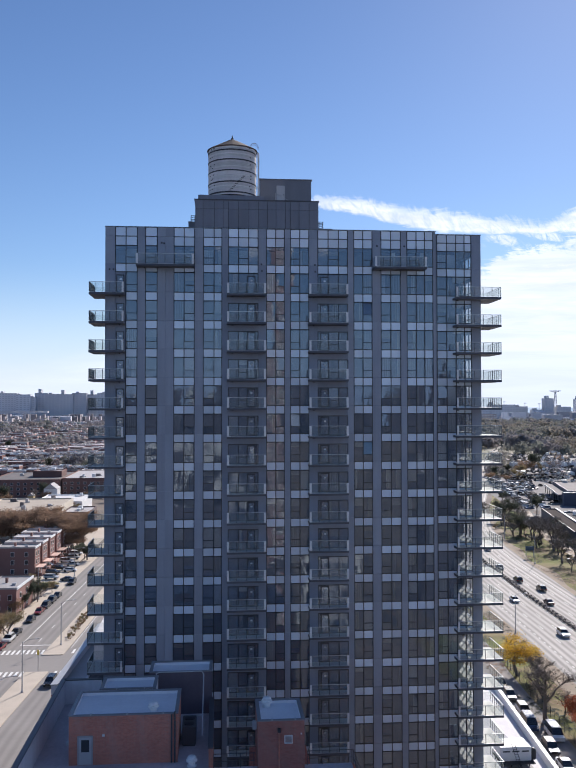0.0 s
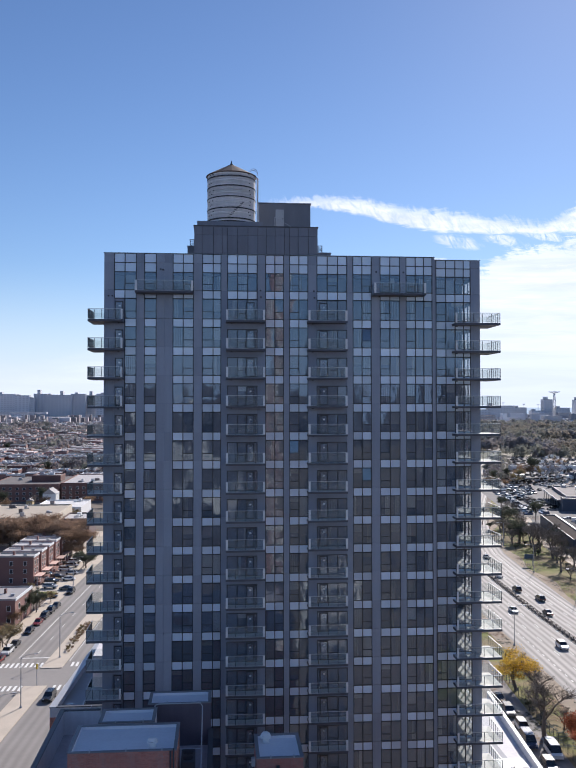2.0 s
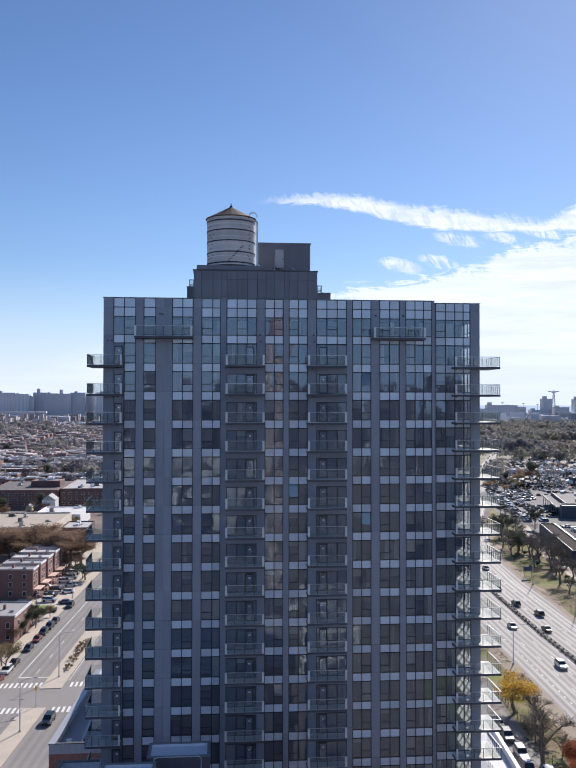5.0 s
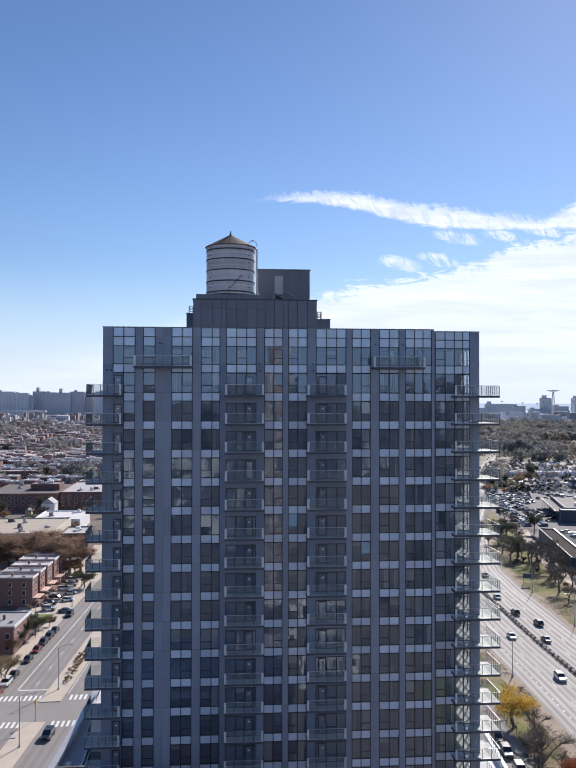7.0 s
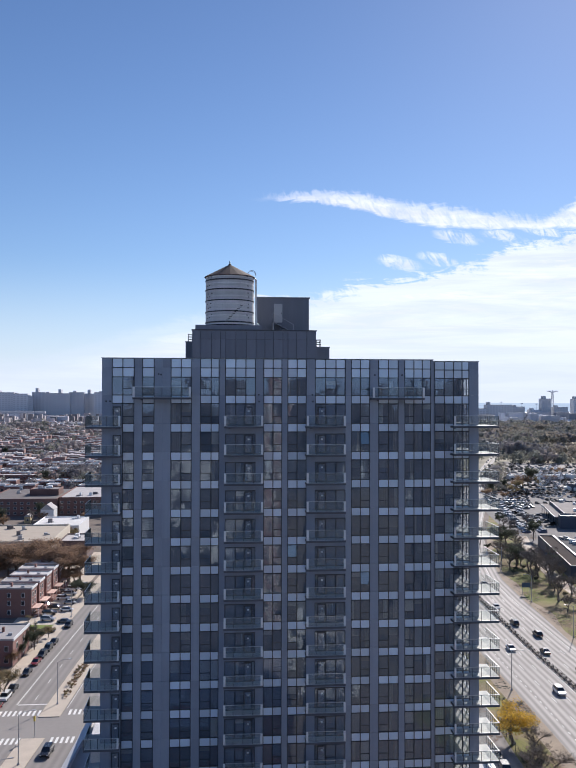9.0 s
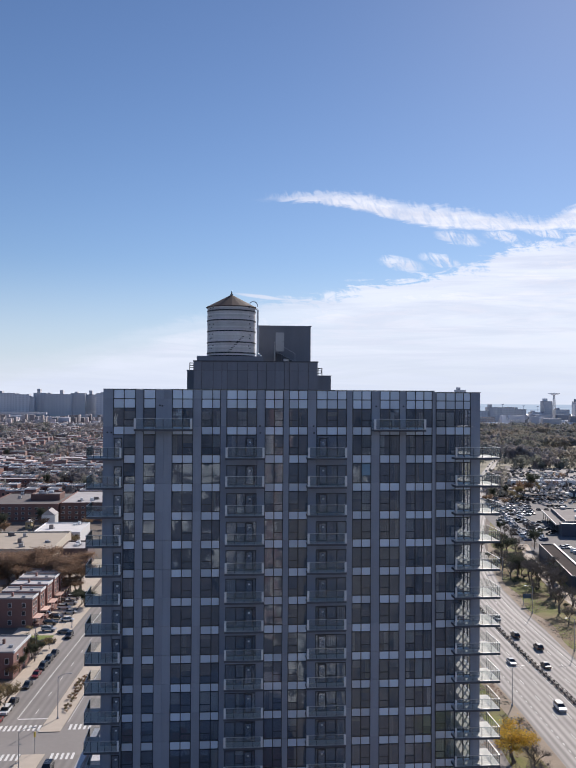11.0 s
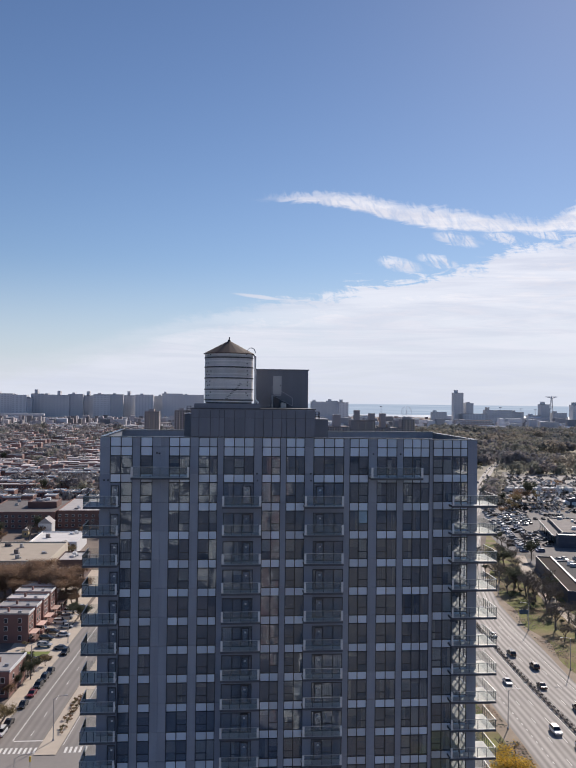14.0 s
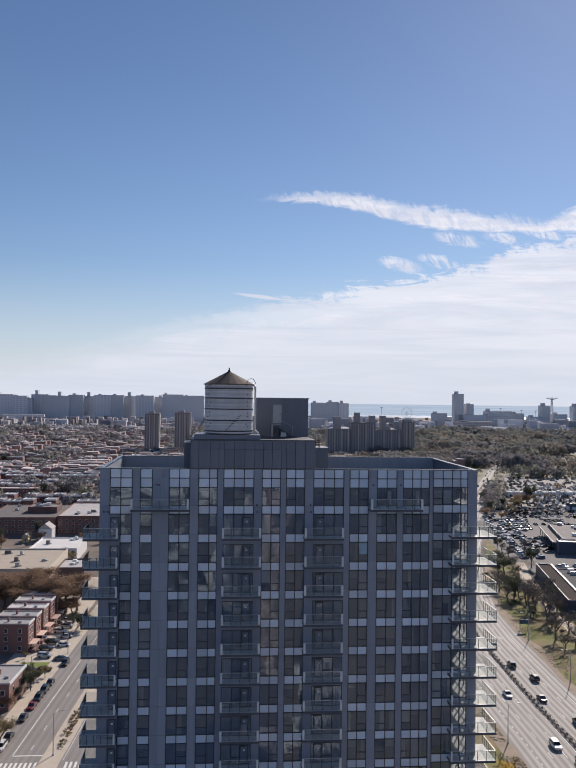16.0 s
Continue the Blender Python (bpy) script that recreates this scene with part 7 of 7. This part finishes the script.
def build_trees():
    rng = random.Random(21)
    for kind, x, y, h in (("yellow", 62.4, 172.0, 8.0), ("bare", 58.6, 147.6, 12.5), ("bare", 64.4, 166.2, 7.5), ("bare", 63.2, 160.5, 6.5), ("red", 63.0, 141.5, 9), ("red", 62.0, 134.5, 8), ("green", 60.6, 160.2, 2.6), ("green", 62.6, 158.8, 3.0), ("green", 61.4, 154.2, 2.4), ("bare", 63.5, 150.5, 5), ("bare", 70, 189, 3.5), ("bare", 67.5, 193, 3),
                          ("green", 136, 392.6, 12), ("bare", 141, 397.6, 12), ("green", 128.5, 350.5, 11), ("bare", 126.8, 364.6, 11), ("bare", 131, 356, 12), ("bare", 130, 340, 12), ("bare", 127.5, 329.5, 14), ("bare", 121.8, 290, 12), ("bare", 129.0, 315, 14), ("bare", 126, 283, 9), ("green", 131, 352, 8), ("green", 121.8, 335.3, 3.0), ("green", 129, 344, 2.4), ("olive", 125, 372, 3.0),
                          ("bare", 157, 436, 10), ("bare", 148, 425, 9), ("bare", 150, 412, 9), ("bare", 140, 300, 11), ("green", 150, 312, 11), ("bare", 160, 455, 8), ("bare", 130, 405, 9), ("bare", 134, 420, 9), ("bare", 128, 357, 6), ("bare", 137, 360, 7), ("bare", 143, 353, 7), ("bare", 131, 381, 8), ("bare", 138, 375, 8), ("bare", 143, 388, 9), ("green", 134, 377, 5), ("green", 129, 390, 4), ("green", 140, 330, 5), ("bare", 136, 322, 9), ("green", 131, 315, 4), ("green", 143, 305, 6), ("bare", 133, 295, 8), ("green", 126, 322, 2.5),
                          ("brown", 246, 655, 17), ("green", 255, 664, 19), ("brown", 238, 648, 12), ("olive", 263, 668, 11), ("green", 228, 648, 10), ("brown", 205, 585, 9), ("bare", 214, 600, 10), ("olive", 222, 612, 9), ("brown", 282, 690, 12), ("bare", 300, 700, 11), ("olive", 230, 628, 12), ("brown", 318, 760, 13), ("bare", 345, 800, 12), ("green", 208, 620, 11), ("brown", 198, 600, 10)):
        tree(kind, x, y, h, rng.uniform(0, 360), wide=2.1 if kind == "yellow" else 1.6 if h < 4 else 1.25)
    for kind, x, y, h in (("olive", -50.6, 207.0, 8.5), ("brown", -52.8, 204.0, 7.5), ("olive", -52.6, 212, 6), ("brown", -55, 218, 6), ("green", -51.8, 246.5, 7), ("green", -54.2, 243.4, 6.5), ("olive", -52.0, 252.5, 5.5), ("green", -55.0, 255.5, 6), ("olive", -50.0, 258.5, 4.5), ("green", -54.0, 237.5, 5.5), ("brown", -54.5, 231.5, 6), ("green", -53.4, 250, 5), ("green", -49.0, 312.0, 6.5), ("green", -51.5, 316.0, 6), ("olive", -60.2, 277.5, 3), ("brown", -75.4, 431.5, 11), ("olive", -71.5, 428, 8), ("brown", -116, 470, 11), ("brown", -124, 480, 12), ("olive", -121, 452, 10), ("brown", -64, 492, 9)):
        tree(kind, x, y, h, rng.uniform(0, 360))
    for i in range(8):
        y = rng.uniform(300, 470)
        tree(rng.choice(("bare", "bare", "bare", "bare", "green")), along(HWAY, y) + rng.uniform(22, 42), y, rng.uniform(5, 12), rng.uniform(0, 360), group="verge trees")
    for x, y, h in ((-92, 340, 18.5), (-85, 337, 20), (-78, 335, 19.5), (-71, 339, 18.5), (-64, 336, 19.0), (-57.5, 335, 17.0), (-53.5, 338, 12.5), (-81, 331, 14), (-68, 330, 13.5), (-61, 331, 14), (-88, 331, 13), (-98, 337, 17)):
        tree("umber", x, y, h, rng.uniform(0, 360), wide=1.55)
    for x, y, h in ((-73, 326, 5.5), (-67.5, 329, 6.5), (-62.5, 327, 6), (-58, 330.5, 7.5), (-54.5, 333, 6.5), (-61, 333, 8), (-78, 326, 6)):
        tree("umber", x, y, h, rng.uniform(0, 360), group="town bushes", wide=2.0)
    for x, y, h in ((131, 300, 10), (134, 288, 9), (127, 306, 8), (137, 334, 11), (133, 324, 12), (124, 320, 7), (130.5, 331, 10), (138, 352, 11), (124, 346, 9), (134, 343, 9), (119, 276, 7), (131, 272, 9)):
        tree("bare", x, y, h, rng.uniform(0, 360), group="verge trees", wide=1.3)
    for x, y, h in ((125, 341, 2.6), (133, 338, 3), (130, 308, 2.4), (127, 297, 2.2), (136, 318, 2.8), (133, 361, 3.5)):
        tree("green", x, y, h, rng.uniform(0, 360), group="verge bushes", wide=1.9)
    tree("green", -47.8, 310.5, 6.5, 40, wide=1.9)
    for i in range(48):
        y = rng.uniform(480, 1250)
        x = rng.uniform(-0.29, -0.05) * y
        tree(rng.choice(("brown", "olive", "bare", "brown", "green")), x, y, rng.uniform(8, 14), rng.uniform(0, 360), group="town trees")
    for i in range(40):
        y = rng.uniform(206, 232)
        tree(rng.choice(("brown", "olive")), along(STREET, y) + 9.9 + rng.uniform(-1, 1), y, rng.uniform(1.0, 1.9), rng.uniform(0, 360), group="median bushes")
    # woods of the park and between the far houses
    for name, leafs, count, seed in (("far_woods", "olive", 2800, 1), ("brown_woods", "brown", 2600, 2), ("dark_woods", "green", 2200, 3)):
        r = random.Random(seed)
        centres = []
        while len(centres) < count:
            y = 640 + 1420 * r.random() ** 1.15
            q = r.uniform(-0.40, 0.62)
            x = q * y
            dense = q > 0.19 and y > 880
            off = (x - along(HWAY, min(y, 1390))) * (1.0 if y < 640 else 1.7)
            if -13 < off < 14 or (y < 900 and q > 0.02 and not (-60 < off < -15 or 14.5 < off < 36)):
                continue
            patch = noise.noise(Vector((x / 130, y / 260, 3.7)))
            if not (seed - 2.5) * 0.25 - 0.10 < patch < (seed - 1.5) * 0.25 + 0.10 or noise.noise(Vector((x / 90, y / 130, 9.1))) > 0.24:
                continue
            if dense and r.random() < (0.65 if (seed == 2) == (y > 1350) else 0.0):
                continue
            if not dense and r.random() < (0.84 if q > -0.02 else 0.86 if seed == 2 else 0.975):
                continue
            swell = 6.0 * noise.noise(Vector((x / 70, y / 90, 1.3)))
            centres.append(Vector((x, y, max(2.5, (r.uniform(3.0, 9.0) + swell) * (0.8 if not dense else 1.0)))))
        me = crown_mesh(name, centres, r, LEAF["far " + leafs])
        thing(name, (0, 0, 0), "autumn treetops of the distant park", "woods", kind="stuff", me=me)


def build_litter():
    """Fallen leaves and tufts on the grass strips."""
    rng = random.Random(44)
    for name, mtl, count in (("leaf_litter", LEAF["umber"], 7000), ("grass_tufts", LEAF["green"], 5000)):
        verts, faces = [], []
        while len(faces) < count:
            y = rng.uniform(130, 440)
            off = rng.choice((rng.uniform(-31, -16), rng.uniform(16.5, 43)))
            x = along(HWAY, y) + off
            if noise.noise(Vector((x / 9, y / 14, count))) < 0.05 or (off < 0 and y > 250):
                continue
            s, a = rng.uniform(0.15, 0.5), rng.uniform(0, 6.3)
            k = len(verts)
            for q in (0, 2.1, 4.2):
                verts.append((x + s * math.cos(a + q), y + s * math.sin(a + q), 0.085 + rng.uniform(0, 0.10)))
            faces.append((k, k + 1, k + 2))
        me = bpy.data.meshes.new(name)
        me.from_pydata(verts, [], faces)
        me.materials.append(mtl)
        thing(name, (0, 0, 0), "brown leaf litter on the grass" if "leaf" in name else "dark tufts of grass beside the road", "leaves" if "leaf" in name else "grass", kind="stuff", me=me)


def street_lamp(x, y, h, arm, turn, group="street lamps"):
    ob = thing("street_lamp", (x, y, 0.05), "grey steel street lamp with a bent arm", "street lamp", group)
    part("pole", tube("pole", [[(0, 0, 0), (0, 0, h * 0.5), (0, 0, h)]], (0.13, 0.08), COPING, 8), ob)
    part("arm", tube("arm", [[(0, 0, h - 0.3), (arm * 0.4, 0, h + 0.3), (arm, 0, h + 0.35)]], 0.05, COPING, 6), ob)
    part("lamp_head", soft_box("lamp_head", (arm - 0.1, arm + 0.7, -0.16, 0.16, h + 0.25, h + 0.42), ALU, 0.05), ob)
    part("base", turned("base", [(0.28, 0), (0.28, 0.25), (0.16, 0.5)], COPING, 10), ob)
    ob.rotation_euler = (0, 0, radians(turn))
    return ob


def build_street_furniture():
    for x, y, h, t in ((73.3, 203.4, 9.5, 0), (111.9, 290.3, 9.5, 180), (108.2, 246.6, 9.5, 180), (120, 345, 9.5, 180)):
        street_lamp(x, y, h, 2.4, t)
    for x, y, h, t in ((-37.1, 202.5, 10, 20), (-38.6, 169.8, 10, 20), (-52.4, 250, 9, 0), (-47.4, 282, 9, 0), (-38.2, 150, 9, 20)):
        street_lamp(x, y, h, 2.6, t)
    s = thing("traffic_light", (-38.4, 183.5, 0.04), "slim traffic light pole on the median", "traffic light")
    part("pole", tube("pole", [[(0, 0, 0), (0, 0, 4.6)]], 0.08, COPING, 8), s)
    part("signal_box", soft_box("signal_box", (-0.2, 0.2, -0.2, 0.2, 3.4, 4.5), YPAINT, 0.04), s)
    sg = thing("road_sign", (114.5, 302, 0.05), "blue road sign on two posts", "road sign")
    part("sign_board", boxes("sign_board", [(-1.6, 1.6, 0, 0.1, 2.6, 4.2)], surf("blue sign", (0.06, 0.10, 0.16), 0.5, 0.0, 0.1, 0.6, 0.0)), sg)
    for x in (-1.4, 1.4):
        part("post", boxes("post", [(x, x + 0.15, 0.1, 0.25, 0, 4.0)], COPING), sg)
    # steel barrier between the carriageways
    RAIL_M = surf("rusty barrier steel", (0.15, 0.125, 0.11), 0.7, 0.2, 0.3, 0.8, 0.0)
    g = thing("guard_rail", (0, 0, 0), "rusty dark steel guard rail between the carriageways", "guard rail")
    ys = np.linspace(60, 430, 60)
    for off in (-0.45, 0.45):
        part("rail", tube("rail", [[(along(HWAY, y) + off, y, zz) for y in ys] for zz in (0.5, 0.8)], 0.075, RAIL_M, 5), g)
    for y in np.arange(120, 420, 3.0):
        part("post", shared_box("barrier_post", 0.9, 0.12, 0.80, RAIL_M), g, (along(HWAY, y) - 0.5, y, 0.0))
    f = thing("fence", (0, 0, 0), "dark mesh fence between lane and grass", "fence")
    for y in np.arange(125, 185, 2.4):
        x = along([(50.5, 60), (55.6, 140), (57.6, 170), (60.5, 200), (65, 260)], y) + 3.9
        part("post", shared_box("fence_post", 0.08, 0.08, 1.9, HOOP), f, (x, y, 0.05))
    part("mesh_rail", tube("mesh_rail", [[(along([(50.5, 60), (55.6, 140), (57.6, 170), (60.5, 200), (65, 260)], y) + 3.94, y, z) for y in np.arange(125, 186, 6)] for z in (0.3, 0.6, 0.9, 1.2, 1.5, 1.9)], 0.03, HOOP, 4), f)


build_trees()
build_litter()
build_street_furniture()

# the town's plan was drawn at a scale of its own: bring it to the tower's metres
PLAN = Matrix.Scale(0.92, 4)
for ob in [o for o in bpy.data.objects if o.parent is None and o.type in ("MESH", "EMPTY")]:
    if ob.name.split(".")[0] not in ("apartment_tower", "water_tank", "brick_house", "roof_vent", "air_conditioner", "street_wing"):
        ob.matrix_basis = PLAN @ ob.matrix_basis
